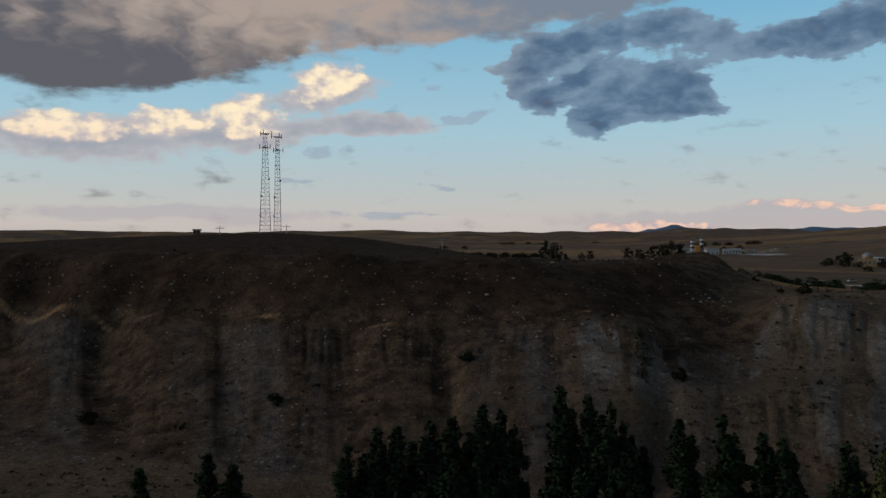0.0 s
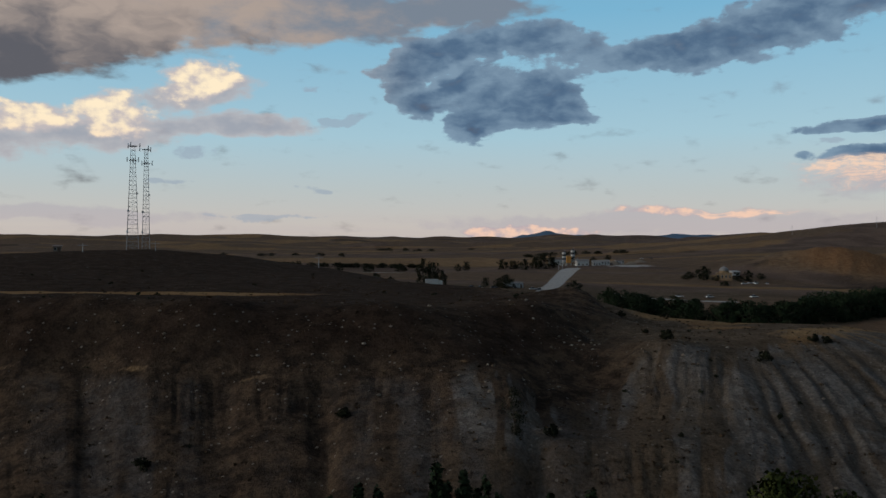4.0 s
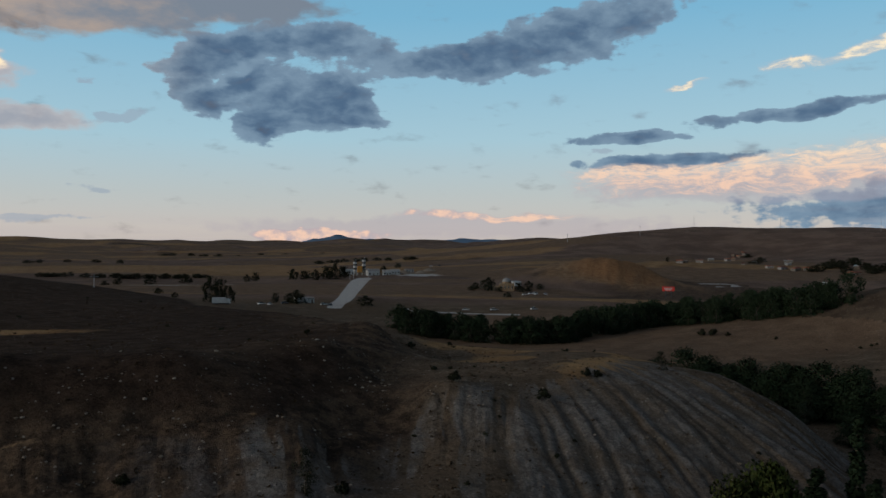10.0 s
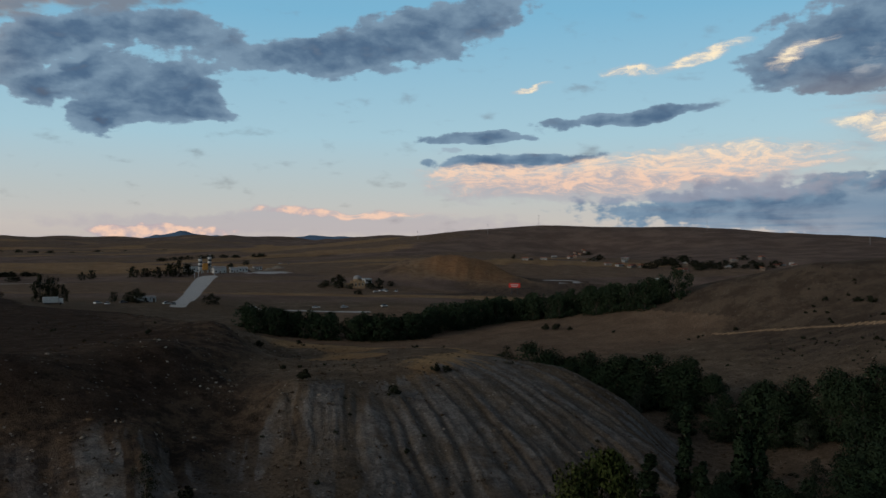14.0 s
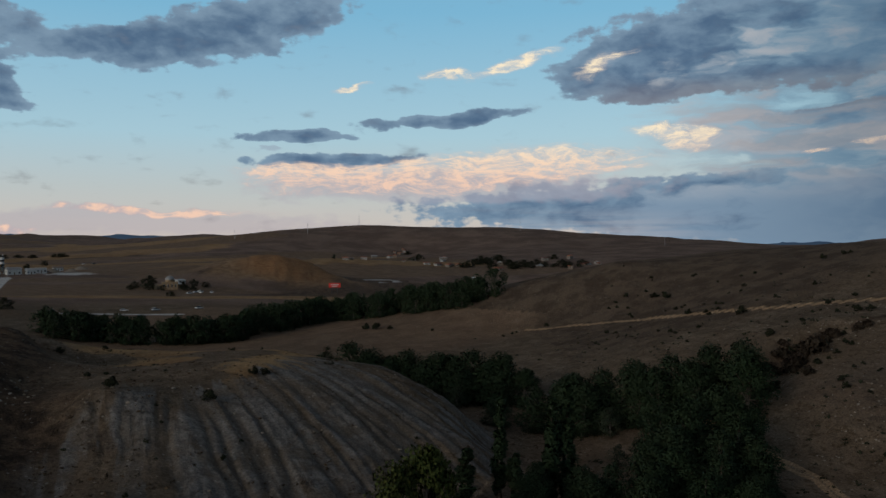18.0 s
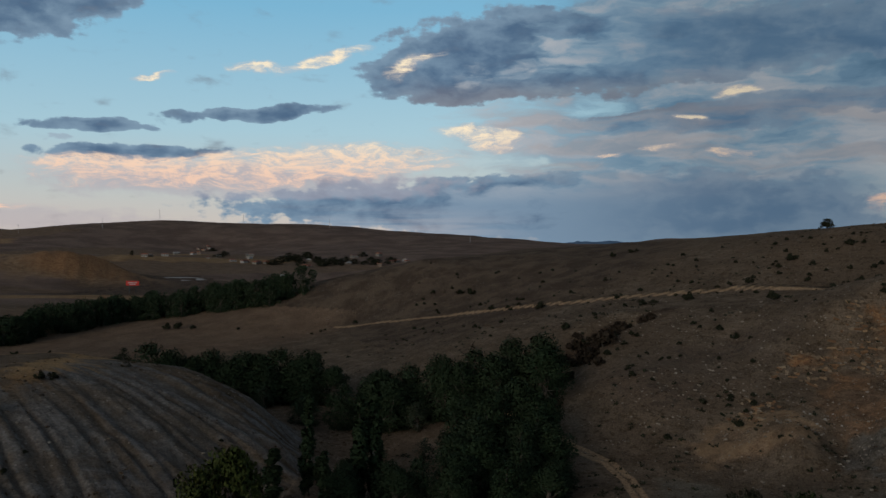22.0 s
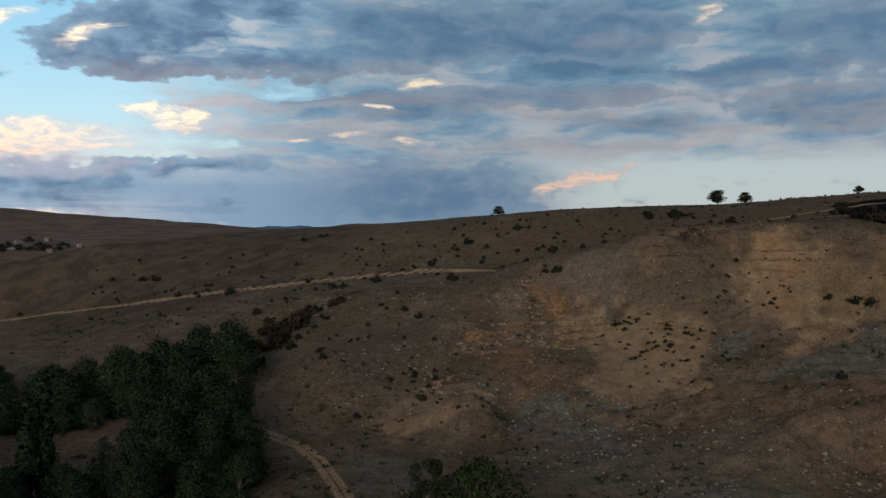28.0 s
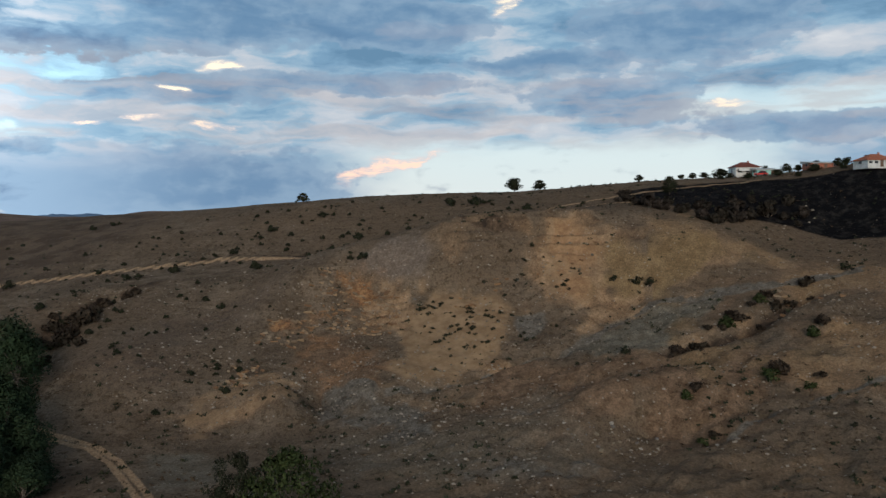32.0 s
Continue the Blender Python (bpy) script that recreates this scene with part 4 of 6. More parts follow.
# ---------- building blocks ----------
class Shape:
    """Collects vertices and faces of one mesh."""

    def __init__(s):
        s.v, s.f = [], []

    def add(s, verts, faces):
        n = len(s.v)
        s.v += [tuple(v) for v in verts]
        s.f += [tuple(i + n for i in q) for q in faces]
        return s

    def box(s, x, y, z, sx, sy, sz, taper=1.0):
        """A box that stands on z, with its middle at x, y."""
        a, b = sx / 2, sy / 2
        c, d = a * taper, b * taper
        return s.add([(x - a, y - b, z), (x + a, y - b, z), (x + a, y + b, z), (x - a, y + b, z),
                      (x - c, y - d, z + sz), (x + c, y - d, z + sz), (x + c, y + d, z + sz), (x - c, y + d, z + sz)],
                     [(3, 2, 1, 0), (4, 5, 6, 7), (0, 1, 5, 4), (1, 2, 6, 5), (2, 3, 7, 6), (3, 0, 4, 7)])

    def rod(s, p, q, r0, r1=None, n=6):
        p, q = Vector(p), Vector(q)
        r1 = r0 if r1 is None else r1
        ax = (q - p).normalized()
        u = ax.orthogonal().normalized()
        w = ax.cross(u)
        ring = [(math.cos(2 * math.pi * k / n), math.sin(2 * math.pi * k / n)) for k in range(n)]
        vs = [p + r0 * (c * u + e * w) for c, e in ring] + [q + r1 * (c * u + e * w) for c, e in ring]
        fs = [(k, (k + 1) % n, n + (k + 1) % n, n + k) for k in range(n)] + [tuple(range(n))[::-1], tuple(range(n, 2 * n))]
        return s.add(vs, fs)

    def lathe(s, profile, n=16, x=0, y=0):
        vs = [(x + r * math.cos(2 * math.pi * k / n), y + r * math.sin(2 * math.pi * k / n), z) for r, z in profile for k in range(n)]
        fs = [(i * n + k, i * n + (k + 1) % n, (i + 1) * n + (k + 1) % n, (i + 1) * n + k) for i in range(len(profile) - 1) for k in range(n)]
        return s.add(vs, fs + [tuple(range(n))[::-1], tuple(range((len(profile) - 1) * n, len(profile) * n))])

    def mesh(s, name, mat, smooth=False):
        me = bpy.data.meshes.new(name)
        me.from_pydata(s.v, [], s.f)
        me.materials.append(mat)
        if smooth:
            me.polygons.foreach_set("use_smooth", np.ones(len(me.polygons), bool))
        me.update()
        return me


def part(name, shape, mat, parent, label="", smooth=False):
    ob = new(name, shape.mesh(name, mat, smooth) if isinstance(shape, Shape) else shape)
    ob.parent = parent
    return tagged(ob, label)


def thing(name, label, category, group="", m=None):
    ob = new(name)
    ob.empty_display_size = 0.2
    if m is not None:
        ob.matrix_basis = m
    return tagged(ob, label, category, group)


def gz(x, y):
    return float(ground_z(np.array([x], float), np.array([y], float))[0])


def on_ground(x, y, turn=0.0, size=1.0, sink=0.0, tall=None):
    return Matrix.LocRotScale((x, y, gz(x, y) - sink), Euler((0, 0, radians(turn))), (size, size, size if tall is None else tall))


def leaf_mesh(name, centres_, radii, count, size, mat, rng, squash=1.0):
    """A crown of small leaf sprays scattered in clumps."""
    c, r = np.array(centres_, float), np.array(radii, float)
    vol = r**2.2
    k = rng.choice(len(c), count, p=vol / vol.sum())
    d = rng.normal(size=(count, 3))
    d /= np.linalg.norm(d, axis=1)[:, None]
    pos = c[k] + d * (r[k] * rng.uniform(0.25, 1.0, count) ** 0.5)[:, None] * np.array([1, 1, squash])
    a = rng.normal(size=(count, 3)) + 0.4 * d
    a /= np.linalg.norm(a, axis=1)[:, None]
    b = np.cross(a, rng.normal(size=(count, 3)))
    b /= np.linalg.norm(b, axis=1)[:, None]
    h = size * rng.uniform(0.55, 1.35, count)[:, None]
    bend = np.cross(a, b) * h * 0.25
    v = np.stack([pos - a * h, pos + b * h * 0.6 - bend, pos + a * h, pos - b * h * 0.6 - bend], 1)
    # leaves turn outwards and shade with the round of their clump
    nrm = np.cross(v[:, 1] - v[:, 0], v[:, 2] - v[:, 0])
    nrm /= np.linalg.norm(nrm, axis=1)[:, None] + 1e-9
    out = pos - pos.mean(0) * [1, 1, 0.7]
    out /= np.linalg.norm(out, axis=1)[:, None] + 1e-9
    back = (nrm * (out + d)).sum(1) < 0
    v[back], nrm[back] = v[back][:, ::-1], -nrm[back]
    nrm = 0.45 * nrm + 0.45 * d + 0.6 * out
    nrm /= np.linalg.norm(nrm, axis=1)[:, None]
    v = v.reshape(-1, 3)
    me = bpy.data.meshes.new(name)
    me.vertices.add(len(v))
    me.vertices.foreach_set("co", v.ravel())
    me.loops.add(len(v))
    me.loops.foreach_set("vertex_index", np.arange(len(v), dtype=np.int32))
    me.polygons.add(count)
    me.polygons.foreach_set("loop_start", np.arange(count, dtype=np.int32) * 4)
    me.update(calc_edges=True)
    me.polygons.foreach_set("use_smooth", np.ones(count, bool))
    me.normals_split_custom_set(np.repeat(nrm, 4, 0))
    me.materials.append(mat)
    return me


# ---------- materials of things ----------
def leafy(dark, light):
    def build(T):
        c = T.mix(T.island(), dark, light)
        T.colour(T.mix(T.m("MULTIPLY", T.chance(), 0.5), c, T.mix(1.0, c, (0.6, 0.75, 0.6), "MULTIPLY")))
    return build


def plain(a, b, scale=3.0):
    def build(T):
        T.colour(T.mix(T.step(T.noise(scale, 5, 0.65), 0.35, 0.68), a, b))
        T.bump(T.noise(scale * 6, 3), 0.25, 0.03)
    return build


def varied(cols, scale=2.0):
    def build(T):
        c = cols[0]
        for k, q in enumerate(cols[1:]):
            c = T.mix(T.m("GREATER_THAN", T.chance(), (k + 1) / len(cols)), c, q)
        T.colour(T.mix(T.step(T.noise(scale, 5, 0.65), 0.4, 0.75), c, T.mix(1.0, c, (0.7, 0.68, 0.64), "MULTIPLY")))
    return build


POPLAR_LEAF = material("poplar_leaves", leafy((0.023, 0.036, 0.020), (0.034, 0.049, 0.026)), 0.7, 0.0, 0.04)
WILLOW_LEAF = material("willow_leaves", leafy((0.034, 0.044, 0.030), (0.056, 0.066, 0.044)), 0.75, 0.0, 0.04)
GOLD_LEAF = material("turning_leaves", leafy((0.034, 0.046, 0.014), (0.066, 0.074, 0.022)), 0.7, 0.0, 0.04)
FRESH_LEAF = material("fresh_leaves", leafy((0.024, 0.033, 0.012), (0.050, 0.062, 0.025)), 0.7, 0.0, 0.04)
BUSH_LEAF = material("bush_leaves", leafy((0.018, 0.021, 0.013), (0.038, 0.039, 0.024)), 0.8, 0.0, 0.04)
THORN_LEAF = material("thorn_twigs", leafy((0.026, 0.019, 0.015), (0.056, 0.041, 0.031)), 0.9, 0.0, 0.04)
DRY_LEAF = material("dry_twigs", leafy((0.040, 0.027, 0.018), (0.095, 0.064, 0.040)), 0.9, 0.0, 0.04)
ASH_LEAF = material("scorched_twigs", leafy((0.020, 0.016, 0.014), (0.048, 0.038, 0.032)), 0.9, 0.0, 0.04)
BARK = material("bark", plain((0.05, 0.04, 0.03), (0.13, 0.11, 0.09), 4.0), 0.95)
STEEL = material("galvanised_steel", plain((0.30, 0.31, 0.32), (0.46, 0.47, 0.48), 1.5), 0.55, 0.2)
PLASTIC = material("antenna_shell", plain((0.50, 0.51, 0.52), (0.62, 0.63, 0.63), 2.0), 0.5)
DARK_METAL = material("dark_metal", plain((0.035, 0.036, 0.04), (0.07, 0.07, 0.075), 2.0), 0.5, 0.5)
PLASTER = material("painted_plaster", varied([(0.20, 0.18, 0.155), (0.36, 0.35, 0.33), (0.17, 0.125, 0.09), (0.22, 0.165, 0.125)]), 0.85)
WHITE = material("white_paint", plain((0.40, 0.40, 0.385), (0.54, 0.54, 0.52), 1.0), 0.6)
TILE = material("clay_roof_tiles", plain((0.20, 0.065, 0.035), (0.34, 0.125, 0.07), 2.5), 0.85)
RED_TILE = material("dark_red_roof", plain((0.10, 0.030, 0.022), (0.17, 0.055, 0.038), 2.5), 0.8)
TIN = material("roof_sheet", varied([(0.26, 0.26, 0.255), (0.36, 0.355, 0.34), (0.20, 0.15, 0.12)]), 0.5, 0.3)
SANDSTONE = material("tawny_stone", plain((0.20, 0.135, 0.078), (0.29, 0.20, 0.12), 1.2), 0.9)
PANE = material("window_glass", plain((0.015, 0.018, 0.022), (0.03, 0.034, 0.04), 0.7), 0.12)
DOOR = material("door_paint", plain((0.08, 0.05, 0.035), (0.14, 0.09, 0.06), 3.0), 0.6)
SIGN_RED = material("red_sign_paint", plain((0.50, 0.035, 0.025), (0.60, 0.055, 0.04), 1.0), 0.55)
TURQUOISE = material("turquoise_sheet", plain((0.22, 0.44, 0.40), (0.32, 0.54, 0.50), 1.5), 0.55)
BRICK_RED = material("red_brick", plain((0.22, 0.08, 0.05), (0.32, 0.13, 0.085), 3.0), 0.9)
ORANGE = material("ochre_machine_paint", plain((0.42, 0.20, 0.04), (0.52, 0.27, 0.07), 1.5), 0.6)
CAR = material("car_paint", varied([(0.70, 0.70, 0.69), (0.62, 0.63, 0.65), (0.10, 0.11, 0.13), (0.72, 0.72, 0.70), (0.16, 0.22, 0.32)], 0.5), 0.3, 0.1)
CAR_RED = material("red_car_paint", plain((0.42, 0.03, 0.025), (0.50, 0.05, 0.04), 1.0), 0.3)
RUBBER = material("tyre_rubber", plain((0.015, 0.015, 0.016), (0.03, 0.03, 0.03), 6.0), 0.9)
STONE = material("pale_rubble", varied([(0.16, 0.125, 0.085), (0.22, 0.19, 0.15), (0.28, 0.25, 0.21), (0.12, 0.105, 0.09)], 3.0), 0.95)


OCHRE_ROCK = material("ochre_rock", varied([(0.20, 0.115, 0.058), (0.27, 0.180, 0.102), (0.15, 0.084, 0.044), (0.23, 0.172, 0.115), (0.17, 0.120, 0.076)], 2.0), 0.95)


def rubble(T):
    c = T.mix(T.island(), (0.10, 0.076, 0.052), (0.30, 0.255, 0.205))
    T.colour(T.mix(T.step(T.noise(3.0, 4), 0.4, 0.7), c, T.mix(1.0, c, (0.6, 0.58, 0.55), "MULTIPLY")))


RUBBLE = material("loose_rubble", rubble, 0.95)
# Blue of distance haze is painted into the ridges' base colour.
HAZE_BLUE = material("hazy_ridge", plain((0.10, 0.18, 0.28), (0.13, 0.22, 0.33), 0.004), 1.0)


# ---------- trees and bushes ----------
def poplar(label, seed, h=13.0, wide=1.0, leaf=POPLAR_LEAF, slim=False, count=3000):
    rng = np.random.default_rng(seed)
    t = thing("poplar", label, "tree")
    sway = [(rng.normal(0, 0.012 * h), rng.normal(0, 0.012 * h)) for _ in range(5)]
    spine = [(sway[k][0] * k / 4, sway[k][1] * k / 4, h * k / 4.3) for k in range(5)]
    tr = Shape()
    for k in range(4):
        tr.rod(spine[k], spine[k + 1], 0.022 * h * (1 - k / 4.6), 0.022 * h * (1 - (k + 1) / 4.6), 8)
    cs, rs, lim = [], [], tr
    r0 = (0.055 if slim else 0.13) * h * wide
    for k in range(64 if slim else 40):
        f = rng.uniform(0.04 if slim else 0.08, 1.0)
        prof = (1 - abs(f - 0.42) ** 1.6 * 1.5) if f < 0.95 else 0.35
        if not slim:
            prof = min(1.0, 1.45 * (1 - f) ** 0.85)
        prof = max(0.10, prof)
        a, d = rng.uniform(0, 2 * math.pi), r0 * prof * rng.uniform(0.15, 0.7 if slim else 1.0)
        c = (d * math.cos(a) + sway[3][0] * f, d * math.sin(a) + sway[3][1] * f, h * f)
        cs.append(c), rs.append(r0 * (1.3 if slim else 1.0) * rng.uniform(0.30, 0.58) * (0.40 + 0.60 * prof))
        if k % 3 == 0 and f < 0.85:
            lim.rod((sway[3][0] * f * 0.8, sway[3][1] * f * 0.8, h * f * 0.82), c, 0.005 * h, 0.0015 * h, 5)
    part("trunk", lim, BARK, t, smooth=True)
    part("crown", leaf_mesh("crown", cs, rs, count, 0.019 * h, leaf, rng, 1.9), None, t)
    return t


def broadleaf(label, seed, name="tree", h=10.0, leaf=POPLAR_LEAF, count=1500, clear=0.22, spread=0.36, group="", spray=0.020, fat=1.0):
    rng = np.random.default_rng(seed)
    t = thing(name, label, "tree", group)
    top = (rng.normal(0, 0.02 * h), rng.normal(0, 0.02 * h), h * 0.5)
    tr = Shape().rod((0, 0, -0.2), (top[0] * 0.5, top[1] * 0.5, h * 0.26), 0.032 * h, 0.025 * h, 8).rod((top[0] * 0.5, top[1] * 0.5, h * 0.26), top, 0.025 * h, 0.014 * h, 8)
    cs, rs, lim = [], [], tr
    for k in range(46):
        f = rng.uniform(clear, 1.0)
        a = rng.uniform(0, 2 * math.pi)
        d = h * spread * min(1.0, 0.45 + 2.2 * f) * (1 - (max(f - 0.4, 0) / 0.64) ** 3) * rng.uniform(0.2, 1.0)
        c = (d * math.cos(a), d * math.sin(a), h * f * 0.92)
        cs.append(c), rs.append(h * fat * rng.uniform(0.08, 0.15))
        if k % 2 == 0:
            lim.rod((top[0] * 0.7, top[1] * 0.7, h * rng.uniform(0.22, 0.5)), c, 0.010 * h, 0.003 * h, 5)
    part("trunk", lim, BARK, t, smooth=True)
    part("crown", leaf_mesh("crown", cs, rs, count, spray * h, leaf, rng, 0.9), None, t)
    return t


def bush(label, seed, leaf=BUSH_LEAF, count=420, flat=0.7, name="bush", group="bushes on the slopes"):
    """A bush about one metre wide."""
    rng = np.random.default_rng(seed)
    t = thing(name, label, "bush", group)
    st = Shape()
    cs, rs = [], []
    for k in range(9):
        a, d = rng.uniform(0, 2 * math.pi), rng.uniform(0.05, 0.36)
        c = (d * math.cos(a), d * math.sin(a), flat * rng.uniform(0.22, 0.85) * (1.05 - d))
        cs.append(c), rs.append(rng.uniform(0.12, 0.22))
        st.rod((0.04 * math.cos(a), 0.04 * math.sin(a), -0.15), c, 0.02, 0.006, 5)
    part("stem", st, BARK, t)
    part("foliage", leaf_mesh("foliage", cs, rs, count, 0.065, leaf, rng, 0.9), None, t)
    return t


RND = np.random.default_rng(7)


def scatter(protos, spots, group=None, sink=0.05, tall=None):
    """Copies of the prototypes at (x, y, width[, height]) spots; the first of each prototype is itself moved."""
    used = set()
    for i, (x, y, w, *h) in enumerate(spots):
        pr, unit = protos[i % len(protos)]
        k = w / unit[0]
        kz = (h[0] / unit[1]) if h else k * RND.uniform(0.85, 1.15)
        m = on_ground(x, y, RND.uniform(0, 360), k, sink * w, kz)
        if pr.name not in used and not pr.get("_placed"):
            pr.matrix_basis, used = m, used | {pr.name}
            ob = pr
            pr["_placed"] = 1
        else:
            ob = place_copy(pr, m)
        if group:
            tagged(ob, group=group)


def place_copy(pr, m):
    keep = pr.matrix_basis.copy()
    pr.matrix_basis = Matrix.Identity(4)
    ob = copy_thing(pr, m)
    pr.matrix_basis = keep
    return ob


# bushes on the hillside (x, y, width)
SLOPE_A = [(239.6, 169.5, 4.3), (245.2, 143.4, 2.6), (227.6, 124.6, 3.4), (228.8, 121.3, 3.1), (233.5, 113.3, 4.3), (206.4, 98.1, 2.1), (204.8, 90.7, 2.7), (200.8, 85.0, 2.9), (166.5, 93.6, 2.0), (200.3, 133.1, 3.2), (251.1, 102.0, 3.6), (250.8, 107.8, 2.2), (239.7, 95.3, 2.1), (225.6, 84.6, 4.5), (249.2, 84.2, 2.4), (253.5, 85.3, 1.8), (259.7, 129.1, 1.9), (278.7, 140.2, 1.7), (274.0, 129.3, 1.4), (311.8, 184.2, 3.4), (319.3, 180.0, 2.9), (320.5, 177.8, 2.4), (289.6, 187.8, 1.4), (292.0, 206.8, 1.9), (277.2, 146.5, 1.2)]
SLOPE_B = [(273.1, 86.6, 1.3), (272.6, 83.2, 1.5), (275.9, 80.9, 3.4), (277.4, 77.4, 1.9), (277.4, 71.8, 1.5), (270.2, 65.4, 1.8), (267.5, 95.5, 3.8), (267.4, 99.9, 1.5), (254.7, 63.4, 3.8), (254.8, 54.2, 2.4), (215.7, 52.3, 3.5), (214.5, 55.3, 2.1), (273.7, 48.9, 1.8), (283.4, 38.7, 4.5), (285.3, 30.8, 5.3), (286.7, 27.5, 2.7), (263.2, 26.6, 2.5), (267.7, 20.7, 1.8), (268.2, 12.9, 3.9), (266.5, -5.0, 2.1), (268.3, -11.4, 1.4), (202.4, 35.4, 1.9), (229.2, 71.2, 2.2), (168.6, 72.5, 1.9), (173.1, -11.4, 2.8), (172.0, -2.0, 1.1), (150.9, 77.2, 2.2), (159.6, 66.8, 2.3)]
RAVINE = [(196.2, 126.6, 3.9), (198.9, 120.5, 6.2), (186.7, 112.5, 7.2), (179.3, 112.2, 5.6), (193, 116, 5.0), (184, 117, 4.5), (174, 107, 4.2), (190, 122, 4.8)]
TUFTS = [(190.1, 27.2, 1.1), (195.2, 22.7, 0.9), (186.8, 28.8, 1.3), (180.3, 24.7, 0.7), (187.1, 18.5, 1.0), (192.3, 16.7, 1.0), (198.6, 12.6, 1.1), (184.9, 20.0, 1.0), (178.1, 22.0, 0.7), (194.1, 30.6, 1.0), (199.8, 22.1, 1.3), (200.6, 18.8, 1.1), (199.4, 15.4, 1.1), (219.3, 8.8, 1.5), (209.4, -16.5, 2.8), (208.1, -19.7, 2.8), (210.7, -11.2, 2.2), (136.3, -43.2, 1.1), (203.1, -62.4, 2.8)]
HILLSIDE = [(270.3, 247.5, 2.7), (259.2, 246.8, 1.9), (260.5, 243.3, 1.9), (260.2, 237.3, 1.9), (270.5, 232.1, 4.3), (269.1, 225.0, 4.2), (243.8, 267.8, 2.6), (227.3, 276.4, 1.9), (244.9, 195.7, 3.1), (244.5, 187.3, 2.2), (225.8, 211.7, 1.8), (235.2, 277.3, 1.7), (212.0, 306.2, 2.0), (205.8, 164.5, 1.4), (195.7, 336.3, 4.6), (198.5, 331.1, 4.6), (202.2, 325.2, 3.0)]
BLUFF_TOP = [(35.3, 141.2, 2.9), (50.6, 138.5, 2.9), (39.7, 199.6, 2.7), (36.2, 159.9, 1.7), (51.4, 209.3, 1.7), (41.1, 135.9, 0.9), (62.6, 148.3, 2.3), (64.9, 148.4, 2.1), (84.7, 127.4, 1.0), (40.7, 131.4, 0.9), (50.8, 125.1, 0.9), (46.4, 120.9, 1.2), (29.7, 111.1, 1.1), (13.8, 182.0, 1.7), (1.9, 175.5, 0.9)]
CLIFF_BUSHES = [(-14.9, 116.0, 2.6), (-39.3, 108.1, 2.7), (-65.5, 107.0, 3.3), (12.8, 108.8, 2.5)]
GREEN_SCRUB = [(182.7, -32.3, 7.4), (156.0, -35.4, 6.9), (149.7, -20.1, 5.0), (152.6, -41.1, 4.2), (171.3, -46.6, 6.5), (139.4, -21.4, 3.7), (190.7, -40.6, 6.5)]

dark_bush = [(bush("dark green rounded bush on dry grass slope", s), (1.0, 0.62)) for s in (1, 2, 3)]
scatter(dark_bush, SLOPE_A + SLOPE_B + HILLSIDE + BLUFF_TOP + CLIFF_BUSHES)
MORE = [(RND.uniform(215, 262), RND.uniform(95, 235)) for _ in range(26)] + [(RND.uniform(242, 288), RND.uniform(-12, 100)) for _ in range(34)]
scatter(dark_bush, [(x, y, RND.uniform(0.9, 2.3)) for x, y in MORE], "bushes on the hillside")
scatter(dark_bush, [(RND.uniform(246, 300), RND.uniform(15, 205), RND.uniform(1.0, 2.4)) for _ in range(46)] + [(RND.uniform(205, 300), RND.uniform(205, 300), RND.uniform(1.0, 2.2)) for _ in range(20)], "bushes on the hillside")
scatter(dark_bush, [(RND.uniform(165, 215), RND.uniform(66, 110), RND.uniform(0.9, 2.0)) for _ in range(34)], "bushes on the spur")
brown_bush = [(bush("leafless brown scrub bush in a hillside ravine", s, THORN_LEAF, 420, 0.6), (1.0, 0.55)) for s in (4, 5)]
scatter(brown_bush, RAVINE, "scrub in the ravine")
scatter(brown_bush, [(160 + 50 * f + RND.normal(0, 2.5), 112 + 10 * f - 6 * max(0, f - 0.75) / 0.25 + RND.normal(0, 3.2), RND.uniform(2.5, 5.5)) for f in np.linspace(0.1, 1.0, 30)], "scrub in the ravine")
scatter(dark_bush, [(162 + 50 * f + RND.normal(0, 3), 114 + 8 * f + RND.normal(0, 4), RND.uniform(1.8, 4.0)) for f in np.linspace(0.2, 1.0, 12)], "scrub in the ravine")
scatter(brown_bush, [(174 + 22 * f + RND.normal(0, 1.6), -20 - 34 * f + RND.normal(0, 1.6), RND.uniform(2.0, 4.2)) for f in np.linspace(0, 1, 16)], "bushes on the spoil heaps")
tuft = [(bush("small dark tuft growing on bare quarry slope", s, BUSH_LEAF, 240, 0.6, "shrub_tuft"), (1.0, 0.5)) for s in (6,)]
TUFTS += [(199 + 13 * RND.normal(0, 0.5), 20 + 15 * RND.normal(0, 0.55), RND.uniform(0.6, 1.4)) for _ in range(46)] + [(212 + 4 * RND.normal(0, 0.6), 2 + 9 * RND.normal(0, 0.6), RND.uniform(0.6, 1.2)) for _ in range(16)] + [(157 + 6 * RND.normal(0, 0.6), 54 + 6 * RND.normal(0, 0.6), RND.uniform(0.5, 1.0)) for _ in range(16)]
scatter(tuft, [(x, y, w * 1.35) for x, y, w in TUFTS], "tufts in the quarry")
green_bush = [(bush("thin yellow-green bush on a spoil heap", s, FRESH_LEAF, 300, 0.75), (1.0, 0.75)) for s in (8, 9)]
scatter(green_bush, [(x, y, w * 0.62) for x, y, w in GREEN_SCRUB], "bushes on the spoil heaps")
scatter(brown_bush, [(x + 2.4, y - 2.2, w * 0.6) for x, y, w in GREEN_SCRUB], "bushes on the spoil heaps")

